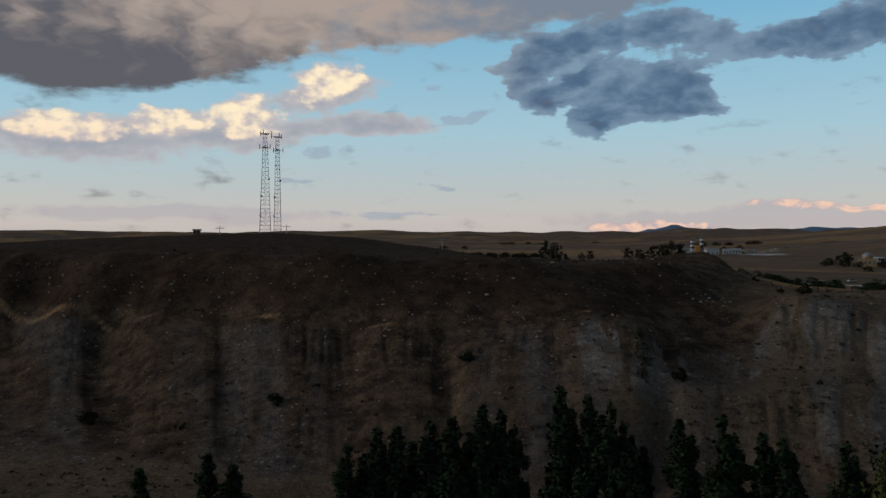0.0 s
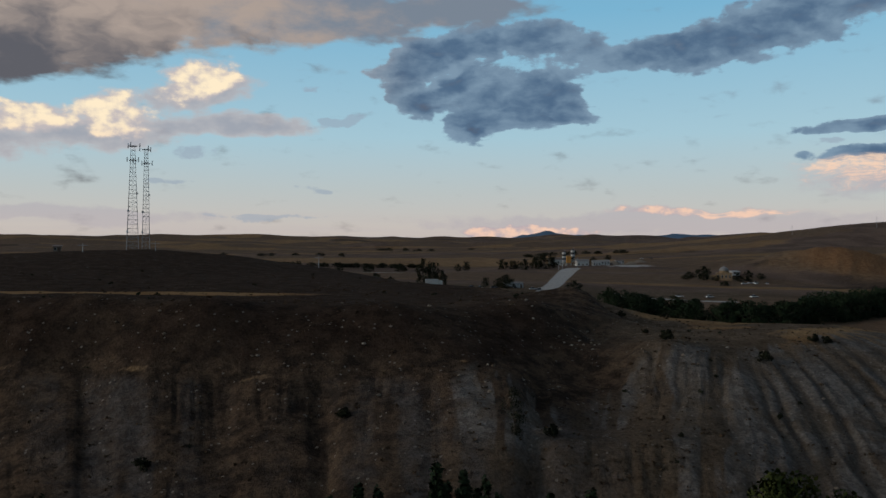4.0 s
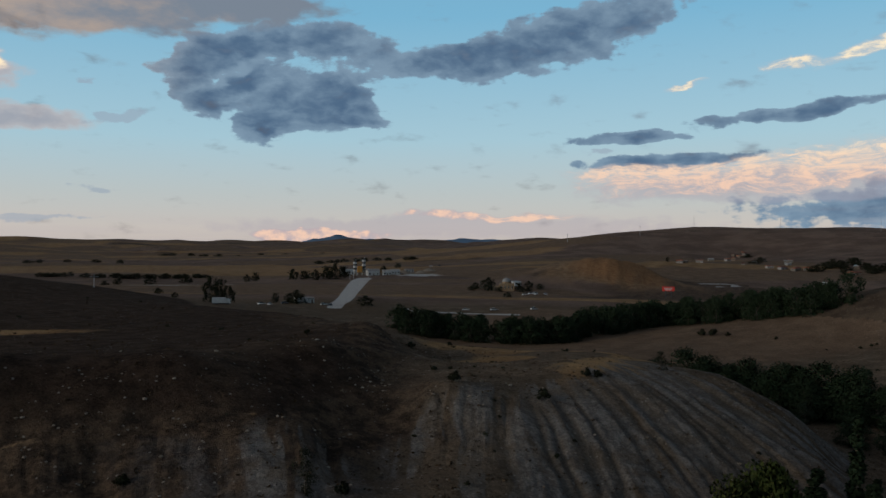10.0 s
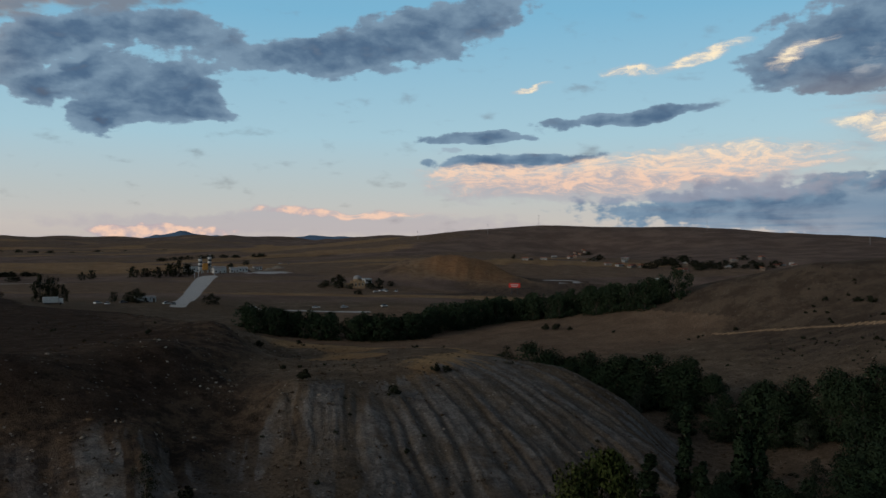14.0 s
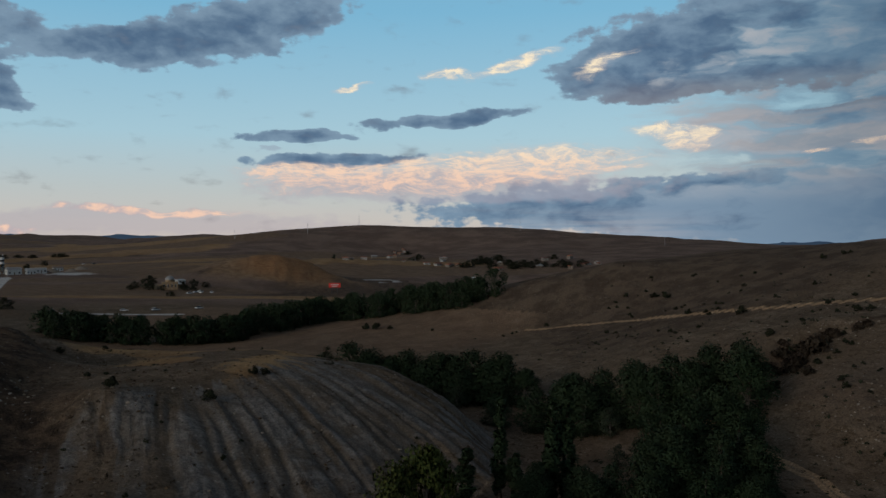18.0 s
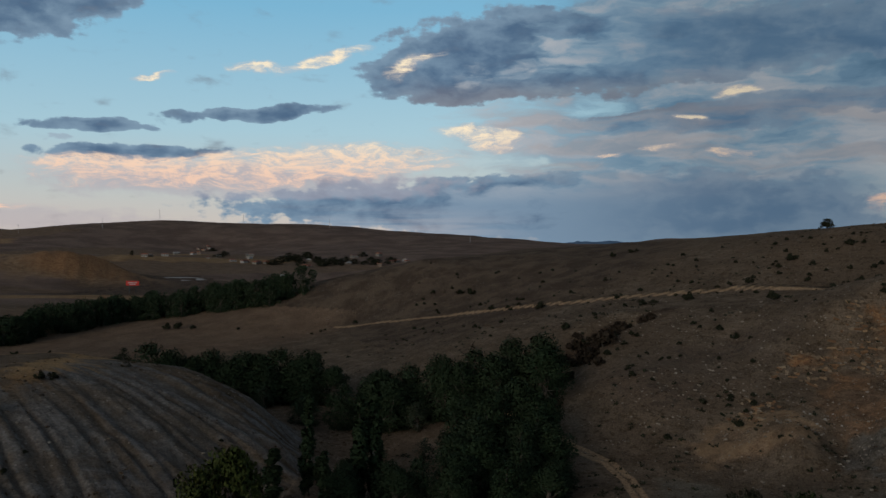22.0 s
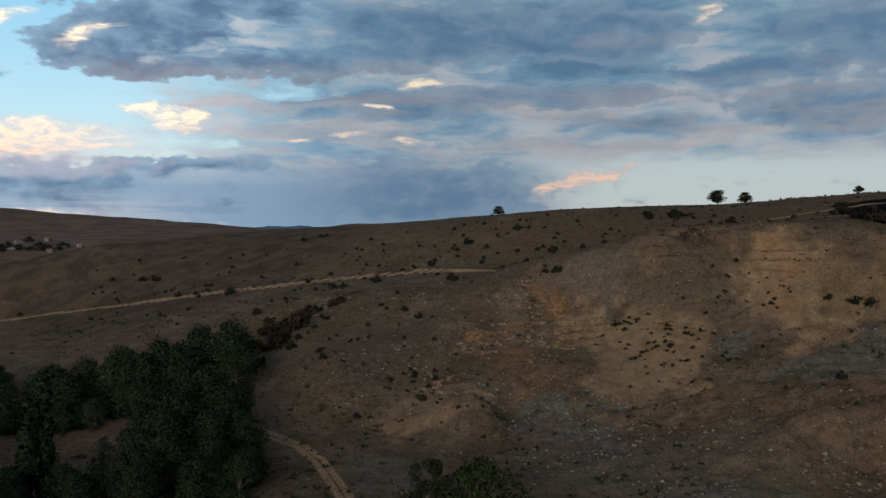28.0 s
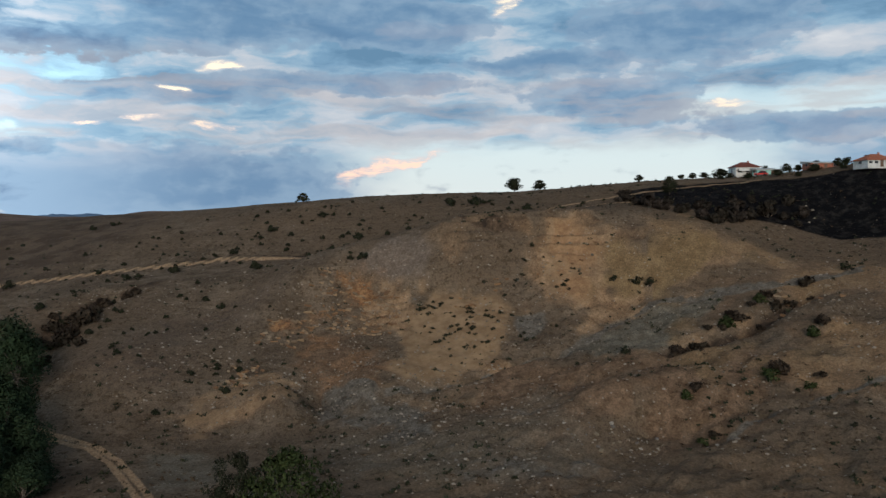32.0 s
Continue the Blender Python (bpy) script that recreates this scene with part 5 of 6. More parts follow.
# burnt thicket above the quarry
burnt_bush = [(bush("scorched leafless bush at the edge of burnt ground", s, ASH_LEAF, 700, 0.75, "burnt_bush"), (1.0, 0.75)) for s in (10, 11)]
THICKET = [(260.9, -17.8), (249.6, -20.9), (241.8, -24.1), (238.4, -27.4), (238.0, -31.1), (230.1, -33.6), (229.0, -36.9), (240.8, -42.5), (239.6, -45.9), (243.4, -50.2), (246.0, -54.5), (243.6, -58.3), (245.2, -64.4), (250.7, -46.4), (253.4, -56.0), (248.5, -38.5), (254.6, -63.8), (251.8, -29.7)]
scatter(burnt_bush, [(x + RND.uniform(-1.5, 1.5), y + RND.uniform(-1.5, 1.5), RND.uniform(4.0, 7.2)) for x, y in THICKET] + [(x + RND.uniform(-4, 4), y + RND.uniform(-4, 4), RND.uniform(2.0, 4.0)) for x, y in THICKET], "burnt thicket")

# poplars at the foot of the cliff (x, y, width, height)
POPLARS_WEST = [(-21.7, 79, 3.0, 7.4), (-19, 80, 3, 8.7), (-17, 80, 3, 9), (-14, 81, 3.4, 9.6), (-11.5, 81, 3.4, 10), (-9, 81.5, 3.4, 11), (-7.2, 82, 3, 10.5), (-1.6, 82, 3.2, 12.8), (1.3, 82, 3, 12), (3.1, 81.6, 3, 11.4), (5.2, 82, 2.6, 8.4), (9.4, 81.5, 3, 10), (13.5, 81, 3.4, 10.3), (16.5, 80.4, 2.6, 9.1), (18.4, 80, 2.6, 8.8), (23.4, 78.6, 3, 8.8), (-33.7, 75, 3, 7.6), (-38.8, 72, 2.8, 6.8)]
tall_poplar = [(poplar("dark green poplar growing below the eroded cliff", s, count=3600), (3.6, 13.5)) for s in (21, 22, 23)]
scatter(tall_poplar, [(x, y, w * 1.25, h * 1.08) for x, y, w, h in POPLARS_WEST] + [(x + 1.3, y + 2.2, w * 1.2, h * 0.86) for x, y, w, h in POPLARS_WEST[:17]], "poplars below the cliff")
turning = [(broadleaf("yellowing broadleaf tree at the foot of the bluff", s, h=12.0, leaf=GOLD_LEAF, count=4600, clear=0.15), (8.0, 12.0)) for s in (24, 25)]
scatter(turning, [(30.3, 79, 8.5, 14.2), (36, 80, 6, 12), (62.6, 92, 8, 17.2), (57, 92, 7, 15.0), (66, 95, 6.5, 15.5), (26, 76, 5, 10)], "trees at the foot of the bluff")
dark_tree = [(broadleaf("dark green broadleaf tree in the valley grove", s, h=14.0, leaf=POPLAR_LEAF, count=7800, clear=0.03, spread=0.30, spray=0.0165, fat=1.2), (8.4, 14.0)) for s in (26, 27, 28)]
GROVE_EAST = [(121.8, 103.7, 8, 11.8), (123.6, 98.4, 8, 13.9), (132.4, 98.4, 8, 14.6), (130.3, 92.9, 7.5, 13.0), (123.8, 84.7, 7, 9.8), (108.4, 88.6, 7.5, 9.9), (98, 92.8, 6, 8.1), (94.9, 96, 6, 7.9), (107.3, 74.5, 6, 7.5), (103.3, 79, 7, 8.6), (114.9, 78, 6, 6.2), (115, 96, 8, 11.0), (118, 88, 8, 11.0), (110, 96, 7, 9.4), (103, 88, 7, 8.5), (126, 90, 7, 11.4), (98, 86, 6, 8.2), (92, 92, 5.5, 7.7), (112, 83, 7, 8.9), (90, 101, 5, 7.5), (86, 98, 5, 7.5), (93, 104, 4.5, 7), (84, 94, 5, 7)]
GROVE_MID = [(138.7, 144.1, 8, 16), (143.4, 139.4, 8, 16.4), (147.3, 132.3, 8, 17.2), (137.1, 138.7, 7, 14.5), (152, 126, 8, 16.5), (156, 119, 8, 17), (150, 118, 7, 15), (146, 125, 7, 15.5), (158, 112, 8, 17), (152, 106, 7, 16), (133, 150, 6, 12), (128, 158, 5, 8), (140, 148, 6, 13)]
GROVE_WEST = [(115.5, 204.7, 9, 17.5), (119.1, 202.6, 8, 16), (124, 200, 7, 14), (128.9, 196.5, 9, 16.3), (132.1, 188.3, 9, 15.7), (136, 186, 8, 15), (140.3, 182.3, 10, 17), (144.8, 176.1, 9, 16.3), (147, 170, 6, 12), (142, 176, 7, 10), (134, 182, 7, 11), (122, 196, 7, 12), (110, 210, 7, 13)]
def thicken(spots, extra, reach):
    """More trees between those of a grove, a little lower."""
    more = []
    for k in range(extra):
        x, y, w, h = spots[k % len(spots)]
        more.append((x + RND.uniform(-reach, reach), y + RND.uniform(-reach, reach), w * RND.uniform(0.7, 1.0), h * RND.uniform(0.6, 0.92)))
    return spots + more


scatter(dark_tree, thicken(GROVE_EAST, 9, 2.4) + [(x, y, w * 1.3, h * 0.86) for x, y, w, h in thicken(GROVE_MID, 6, 3) + thicken(GROVE_WEST, 7, 3)], "trees of the valley groves")
willow = [(broadleaf("grey-green willow beside the meadow", s, h=8.0, leaf=WILLOW_LEAF, count=2600, clear=0.05, spread=0.42), (6.6, 8.0)) for s in (29,)]
scatter(willow, [(113, 118, 5, 5.5), (139, 132, 6, 7), (131, 178, 5, 6), (120, 112, 4, 4.5), (136, 164, 4, 4)], "willows")
slim = [(poplar("slender columnar poplar standing by the meadow", s, 13.0, slim=True, count=5200), (1.25, 13.5)) for s in (30, 31)]
scatter(slim, [(x, y, w * 0.95, h * 1.22) for x, y, w, h in [(88.4, 108.6, 2.2, 13.4), (94.8, 103.1, 2.2, 14.6), (97.8, 102.9, 2.4, 16.3), (87.4, 102.9, 1.8, 7.6), (80.9, 108, 2.6, 7.4), (105, 110, 2.0, 13), (100, 112, 1.6, 4), (97, 116, 2.0, 3.6)]], "slender poplars")
green_tree = [(broadleaf("leafy green tree beside the dirt track", s, h=8.0, leaf=FRESH_LEAF if s == 33 else BUSH_LEAF, count=7000, clear=0.03, spread=0.5, spray=0.017), (7.6, 8.0)) for s in (32, 33)]
scatter(green_tree, [(103.5, 42.5, 7.4, 10.6), (97.5, 33.5, 11, 13.0)], "trees beside the track")
young = [(broadleaf("small dark tree growing on the bluff", s, h=4.0, leaf=BUSH_LEAF, count=1800, clear=0.03, spread=0.4), (3.2, 4.0)) for s in (34,)]
scatter(young, [(82.5, 157.2, 3.3, 4.0), (8.0, 108.2, 3.4, 6.1)], "young trees on the cliff")

# trees along the skyline and round the houses (x, y, width, height)
SKYLINE_TREES = [(322, 19.6, 5.6, 5.2), (316, 10.1, 4.8, 3.6), (307.5, -25.2, 2.8, 2.4), (268.2, -31, 3.9, 5.3), (309, -53.2, 6.2, 4.4), (307, -43.3, 3.1, 2.8), (315.8, -48.5, 3.6, 2.9), (310, -58, 3.4, 3.4), (300, -66, 2.7, 4.2), (299, -72.6, 3.5, 4.2), (290, -74, 3.2, 3.0), (284, -84.5, 3.6, 3.6), (283.5, -87, 3.2, 3.4), (311, 98.4, 4.8, 4.9), (307.5, -39.6, 2.9, 2.3), (305, -62, 4.3, 2.6), (274, -70, 2.6, 2.4), (270, -82, 2.8, 2.8), (283, -66, 4.2, 3.2), (287, -58, 3.4, 2.6), (279, -76, 4.6, 3.4), (275, -90, 4.4, 3.6), (268, -93, 3.8, 3.2), (296, -54, 3.0, 2.4), (291, -50, 2.6, 2.0), (288, -79, 3.6, 3.8)]
ridge_tree = [(broadleaf("small round tree standing on the grassy ridge", s, h=4.0, leaf=BUSH_LEAF, count=3400, clear=0.26, spread=0.42, spray=0.032, fat=1.35), (3.6, 4.0)) for s in (35, 36)]
scatter(ridge_tree, [(x, y, w * (1.12 if k < 4 else 0.95), h * (1.1 if k < 4 else 0.78)) for k, (x, y, w, h) in enumerate(SKYLINE_TREES)], "trees on the ridge")

# the tree belt along the creek, and woods far off
def line_points(line, n, jitter, w, h):
    total = [0.0]
    for a, b in zip(line, line[1:]):
        total.append(total[-1] + math.dist(a, b))
    pts = []
    for k in range(n):
        s = total[-1] * (k + 0.5) / n
        i = max(j for j in range(len(total) - 1) if total[j] <= s)
        f = (s - total[i]) / (total[i + 1] - total[i])
        a, b = line[i], line[i + 1]
        pts.append((a[0] + (b[0] - a[0]) * f + RND.uniform(-jitter, jitter), a[1] + (b[1] - a[1]) * f + RND.uniform(-jitter, jitter), w * RND.uniform(0.8, 1.25), h * RND.uniform(0.82, 1.15)))
    return pts


def wood(name, label, protos, spots):
    """Many far trees as one object: copies of the prototypes' crowns and trunks."""
    mats, data = [], []
    for pr, unit in protos:
        kids = []
        for ch in pr.children:
            me = ch.data
            v, l, p = np.empty(len(me.vertices) * 3), np.empty(len(me.loops), np.int32), np.empty(len(me.polygons), np.int32)
            me.vertices.foreach_get("co", v), me.loops.foreach_get("vertex_index", l), me.polygons.foreach_get("loop_start", p)
            if me.materials[0] not in mats:
                mats.append(me.materials[0])
            kids.append((v.reshape(-1, 3), l, p, mats.index(me.materials[0])))
        data.append((kids, unit))
    V, L, S, M, nv, nl = [], [], [], [], 0, 0
    for i, (x, y, w, h) in enumerate(spots):
        kids, unit = data[i % len(data)]
        a, k, z = RND.uniform(0, 6.28), w / unit[0], gz(x, y) - 0.05 * w
        c, e = math.cos(a) * k, math.sin(a) * k
        for v, l, p, mi in kids:
            V.append(np.stack([v[:, 0] * c - v[:, 1] * e + x, v[:, 0] * e + v[:, 1] * c + y, v[:, 2] * h / unit[1] + z], 1))
            L.append(l + nv), S.append(p + nl), M.append(np.full(len(p), mi, np.int32))
            nv, nl = nv + len(v), nl + len(l)
    V, L, S, M = np.concatenate(V), np.concatenate(L), np.concatenate(S), np.concatenate(M)
    me = bpy.data.meshes.new(name)
    me.vertices.add(len(V)), me.loops.add(len(L)), me.polygons.add(len(S))
    me.vertices.foreach_set("co", V.ravel()), me.loops.foreach_set("vertex_index", L.astype(np.int32)), me.polygons.foreach_set("loop_start", S.astype(np.int32))
    for mt in mats:
        me.materials.append(mt)
    me.polygons.foreach_set("material_index", M)
    me.update(calc_edges=True)
    tagged(new(name, me), label, "trees", kind="stuff")


belt_tree = [(broadleaf("dark green tree in the belt along the creek", s, h=13.0, leaf=POPLAR_LEAF, count=1700, clear=0.02, spread=0.36, spray=0.028), (9.0, 13.0)) for s in (40, 41, 42)]
scatter(belt_tree, line_points([(72.0, 392.0), (94.0, 387.0), (116.0, 370.0), (139.0, 360.0), (155.0, 366.0)], 56, 7, 9, 11.5), "tree belt along the creek")
wood("creek_wood", "dark green trees of the far belt along the creek", belt_tree, line_points([(161.0, 375.0), (195.0, 391.0), (220.0, 382.0), (233.0, 355.0), (242.0, 331.0), (251.0, 318.0)], 84, 7, 9, 13.0))
YARD_TREES = [(-14.1, 425, 7, 13.4), (-10.0, 442.0, 7.6, 13.5), (-5.4, 475.1, 6.9, 9.4), (19.4, 492.1, 4.6, 6.5), (31.1, 485.6, 9.7, 8.4), (27.5, 489.7, 6.5, 6.5), (69.0, 479.8, 9.0, 6.4), (14.1, 814.3, 7.6, 9.7), (6.2, 807.9, 6.4, 7.5), (-91.7, 699.4, 7.5, 5.6), (-68.2, 699.3, 9.3, 6.1), (-44.5, 759.7, 11.1, 7.1), (-49.7, 559.6, 6.7, 4.1), (-98.8, 681.6, 6.4, 4.1), (-37, 520, 4, 3.4)]
PLANT_TREES = [(48.7, 819.5, 10.9, 10.9), (59.4, 818.8, 12.0, 9.8), (68.4, 798.6, 10.6, 10.6), (80.1, 810.4, 11.9, 14.0), (87.8, 806.4, 14.0, 16.1), (96.5, 811.9, 10.8, 13.0), (160.9, 969.2, 9.1, 7.8), (199.4, 1089.4, 8.8, 7.3), (187.9, 637.2, 11.4, 9.7), (210.1, 629.5, 6.1, 6.1), (179.0, 559.1, 7.0, 3.9), (176, 632, 8, 6), (222, 640, 7, 6), (190, 612, 6, 4.5), (206, 611, 7, 5), (214, 618, 6, 4), (183, 620, 8, 7), (228, 632, 7, 5), (170, 622, 6, 4)]
VILLAGE_TREES = [(608.2, 801.7, 13.3, 5.3), (645.6, 835.2, 16.8, 9.8), (676.9, 854.3, 18.8, 10.1), (720.5, 882.0, 18.1, 10.6), (652.9, 771.0, 14.7, 6.7), (677.9, 781.8, 15.1, 6.9), (704.4, 758.1, 13.7, 5.5), (707.2, 744.1, 13.6, 5.4), (725.3, 738.1, 12.3, 5.5), (465.3, 869.8, 5.2, 6.5), (638.1, 965.4, 18.4, 6.1), (674.8, 806.4, 13.9, 8.4), (660, 845, 12, 8), (690, 865, 12, 8), (735, 770, 12, 6), (760, 765, 10, 5)] + [(x, y, 15, 8) for x, y in [(643.9, 841.9), (706.1, 905.1), (665.3, 836.0), (741.0, 912.9), (703.5, 855.3), (698.9, 836.4), (672.9, 791.6), (715.7, 827.8), (672.1, 765.1), (598.8, 798.7), (751.4, 795.6), (716.9, 746.2), (763.4, 771.8), (805.3, 869.7), (624.1, 779.2), (646.6, 765.8), (727.6, 817.4), (701.1, 772.3), (659.3, 985.0), (822.1, 1261.8)]]
far_tree = [(broadleaf("distant dark tree on the steppe", s, h=8.0, leaf=BUSH_LEAF, count=900, clear=0.02, spread=0.5, spray=0.045), (7.6, 8.0)) for s in (43, 44)]
scatter(far_tree, YARD_TREES, "trees by the yard")
scatter(far_tree, PLANT_TREES, "trees by the works")
scatter(far_tree, VILLAGE_TREES, "village trees")
wood("hedgerow", "distant dark hedgerow trees on the steppe", far_tree, line_points([(-135, 832), (-80, 845), (-32, 880)], 26, 5, 9, 5) + line_points([(-182, 856), (-152, 842)], 8, 4, 8, 4.5) + line_points([(120, 1500), (200, 1480), (300, 1420)], 14, 10, 14, 7) + line_points([(-520, 1500), (-200, 1600)], 10, 60, 16, 7) + line_points([(-200, 2400), (0, 2600), (200, 2500)], 12, 90, 26, 10))

# small dry tufts spread over the slopes, too many to count
def tuft_field(name, label, n, lo, hi, k, mat, seed, cut, tall, west):
    rng = np.random.default_rng(seed)
    a = np.radians(rng.uniform(-40, 116, n))
    r = 95 + 240 * rng.uniform(0, 1, n) ** 1.25
    x, y = r * np.sin(a), r * np.cos(a)
    keep = fbm2(x / 15, y / 15, 3, seed) + 0.25 * (rng.uniform(0, 1, n) - 0.5) > cut
    keep &= (np.degrees(a) > west) | (rng.uniform(0, 1, n) < 0.06)
    x, y = x[keep], y[keep]
    z = ground_z(x, y)
    size = lo + (hi - lo) * rng.uniform(0, 1, len(x)) ** 2
    pos = np.repeat(np.stack([x, y, z], 1), k, 0)
    s = np.repeat(size, k)[:, None]
    u = rng.normal(size=pos.shape) * [1, 1, 0.5 + tall]
    u /= np.linalg.norm(u, axis=1)[:, None]
    w = np.cross(u, rng.normal(size=pos.shape))
    w /= np.linalg.norm(w, axis=1)[:, None]
    pos = pos + rng.normal(size=pos.shape) * s * [0.42, 0.42, 0.12] + [0, 0, 0.05] + np.abs(rng.normal(size=(len(pos), 1))) * s * [0, 0, 0.5 * tall]
    v = np.stack([pos - u * s * 0.42, pos + w * s * 0.34, pos + u * s * 0.42 + [0, 0, 0.08], pos - w * s * 0.34], 1).reshape(-1, 3)
    me = bpy.data.meshes.new(name)
    me.vertices.add(len(v))
    me.vertices.foreach_set("co", v.ravel())
    me.loops.add(len(v))
    me.loops.foreach_set("vertex_index", np.arange(len(v), dtype=np.int32))
    me.polygons.add(len(v) // 4)
    me.polygons.foreach_set("loop_start", np.arange(len(v) // 4, dtype=np.int32) * 4)
    me.update(calc_edges=True)
    me.materials.append(mat)
    tagged(new(name, me), label, "grass", kind="stuff")


tuft_field("dry_tufts", "dry brown grass tufts scattered over the slopes", 15000, 0.15, 0.6, 7, DRY_LEAF, 77, 0.48, 0.0, -40)
tuft_field("low_scrub", "low dark thorny scrub dotted over the slopes", 10500, 0.2, 0.8, 12, BUSH_LEAF, 78, 0.52, 0.6, 44)

# ---------- stones ----------
def stone_shape(seed):
    rng = np.random.default_rng(seed)
    bm = bmesh.new()
    bmesh.ops.create_icosphere(bm, subdivisions=1, radius=0.5)
    for v in bm.verts:
        v.co = v.co * rng.uniform(0.72, 1.15)
        v.co.z *= 0.68
    me = bpy.data.meshes.new("boulder")
    bm.to_mesh(me)
    bm.free()
    me.materials.append(STONE)
    return me


STONES = [stone_shape(s) for s in range(6)]


def boulders(n, cx, cy, rx, ry, lo, hi, label, group, seed):
    rng = np.random.default_rng(seed)
    for k in range(n):
        a, d = rng.uniform(0, 2 * math.pi), math.sqrt(rng.uniform(0, 1))
        x, y, s = cx + rx * d * math.cos(a), cy + ry * d * math.sin(a), lo + (hi - lo) * rng.uniform(0, 1) ** 2.5
        ob = tagged(new("boulder", STONES[k % 6]), label, "boulder", group)
        ob.matrix_basis = Matrix.LocRotScale((x, y, gz(x, y) + 0.12 * s), Euler(rng.uniform(-0.5, 0.5, 3) + [0, 0, k]), (s, s * rng.uniform(0.7, 1.2), s * rng.uniform(0.7, 1.0)))


boulders(46, 141, -8, 4, 9, 0.4, 1.1, "pale angular boulder tipped on the quarry floor", "tipped boulders", 1)
boulders(40, 128, 14, 9, 10, 0.25, 0.9, "grey broken stone lying on the quarry floor", "stones of the quarry floor", 2)
boulders(34, 166, 55, 6, 6, 0.3, 1.0, "tawny stone on the ochre knoll", "stones of the knoll", 3)
boulders(44, 18, 158, 9, 13, 0.25, 0.75, "pale rubble stone below the plateau edge", "rubble below the plateau", 4)
boulders(26, 208, 22, 8, 22, 0.4, 1.3, "ochre rock standing out of the quarry face", "rocks of the quarry face", 5)
boulders(24, 217, -2, 5, 9, 0.4, 1.4, "tawny rock below the quarry rim", "rocks of the quarry face", 6)
boulders(30, 168, 30, 3, 9, 0.3, 0.8, "dark grey stone at the foot of the quarry face", "scree at the quarry foot", 7)


def slabs(n, cx, cy, rx, ry, seed, rows=2.2):
    """Tilted beds of rock breaking out of the slope."""
    rng = np.random.default_rng(seed)
    for k in range(n):
        x, y = cx + rng.uniform(-rx, rx), cy + rng.uniform(-ry, ry)
        x = cx + rows * round((x - cx + 0.12 * (y - cy)) / rows) - 0.12 * (y - cy) + rng.normal(0, 0.25)
        l, w, h = 0.5 + 2.0 * rng.uniform() ** 2, rng.uniform(0.25, 0.7), rng.uniform(0.2, 0.55)
        ob = tagged(new("outcrop_rock", SLABS[k % 4]), "tilted ochre rock slab breaking out of the quarry slope", "rock", "rock beds of the quarry")
        ob.matrix_basis = Matrix.LocRotScale((x, y, gz(x, y) + 0.08), Euler((radians(rng.uniform(-40, 10)), radians(rng.uniform(-22, 14)), radians(80 + rng.normal(0, 24)))), (l, w, h))


def slab_shape(seed):
    rng = np.random.default_rng(seed)
    bm = bmesh.new()
    bmesh.ops.create_cube(bm, size=1.0)
    bmesh.ops.subdivide_edges(bm, edges=bm.edges[:], cuts=1, use_grid_fill=True)
    for v in bm.verts:
        v.co = v.co * Vector((rng.uniform(0.78, 1.1), rng.uniform(0.75, 1.1), rng.uniform(0.8, 1.1)))
    me = bpy.data.meshes.new("outcrop_rock")
    bm.to_mesh(me)
    bm.free()
    me.materials.append(OCHRE_ROCK)
    return me


SLABS = [slab_shape(s) for s in range(4)]
slabs(210, 201, 51, 10, 11, 8, 1.5)
slabs(46, 187, 64, 6, 5, 12, 1.2)
slabs(30, 166, 66, 5, 4, 13, 1.0)
slabs(16, 217, 2, 5, 9, 14)
slabs(16, 206, 20, 5, 7, 9)
slabs(14, 190, -52, 6, 9, 10)


def loose_stones():
    rng = np.random.default_rng(5)
    base = [np.array([v.co[:] for v in s.vertices]) for s in STONES]
    tri = [np.array([p.vertices[:] for p in s.polygons]) for s in STONES]
    xs, ys = [], []
    for n, cx, cy, rx, ry in ((3000, 140, 5, 34, 48), (2200, 180, 30, 34, 40), (1300, 206, 34, 20, 36), (1300, 170, 65, 25, 25), (1500, 180, -45, 36, 30), (700, -20, 136, 80, 24), (700, 200, 105, 40, 40), (320, 65, 128, 45, 26), (380, 195, 95, 45, 45), (260, 240, -60, 30, 30)):
        xs.append(cx + rx * rng.normal(0, 0.55, n)), ys.append(cy + ry * rng.normal(0, 0.55, n))
    x, y = np.concatenate(xs), np.concatenate(ys)
    heap_ = fbm2(x / 9, y / 9, 3, 81) + 0.12 * rng.uniform(-1, 1, len(x)) > 0.47
    x, y = x[heap_], y[heap_]
    z = ground_z(x, y)
    V, F, off = [], [], 0
    for i in range(len(x)):
        b = base[i % 6]
        s = 0.11 + 0.75 * rng.uniform() ** 4.2
        a = rng.uniform(0, 6.28)
        c, e = math.cos(a), math.sin(a)
        q = b * [s, s * rng.uniform(0.6, 1.3), s * rng.uniform(0.7, 1.0)]
        V.append(np.stack([q[:, 0] * c - q[:, 1] * e + x[i], q[:, 0] * e + q[:, 1] * c + y[i], q[:, 2] + z[i] + 0.1 * s], 1))
        F.append(tri[i % 6] + off)
        off += len(b)
    me = bpy.data.meshes.new("loose_stones")
    me.from_pydata(np.concatenate(V).tolist(), [], np.concatenate(F).tolist())
    me.materials.append(RUBBLE)
    tagged(new("loose_stones", me), "loose pale stones and rubble strewn over the slopes", "stones", kind="stuff")


loose_stones()

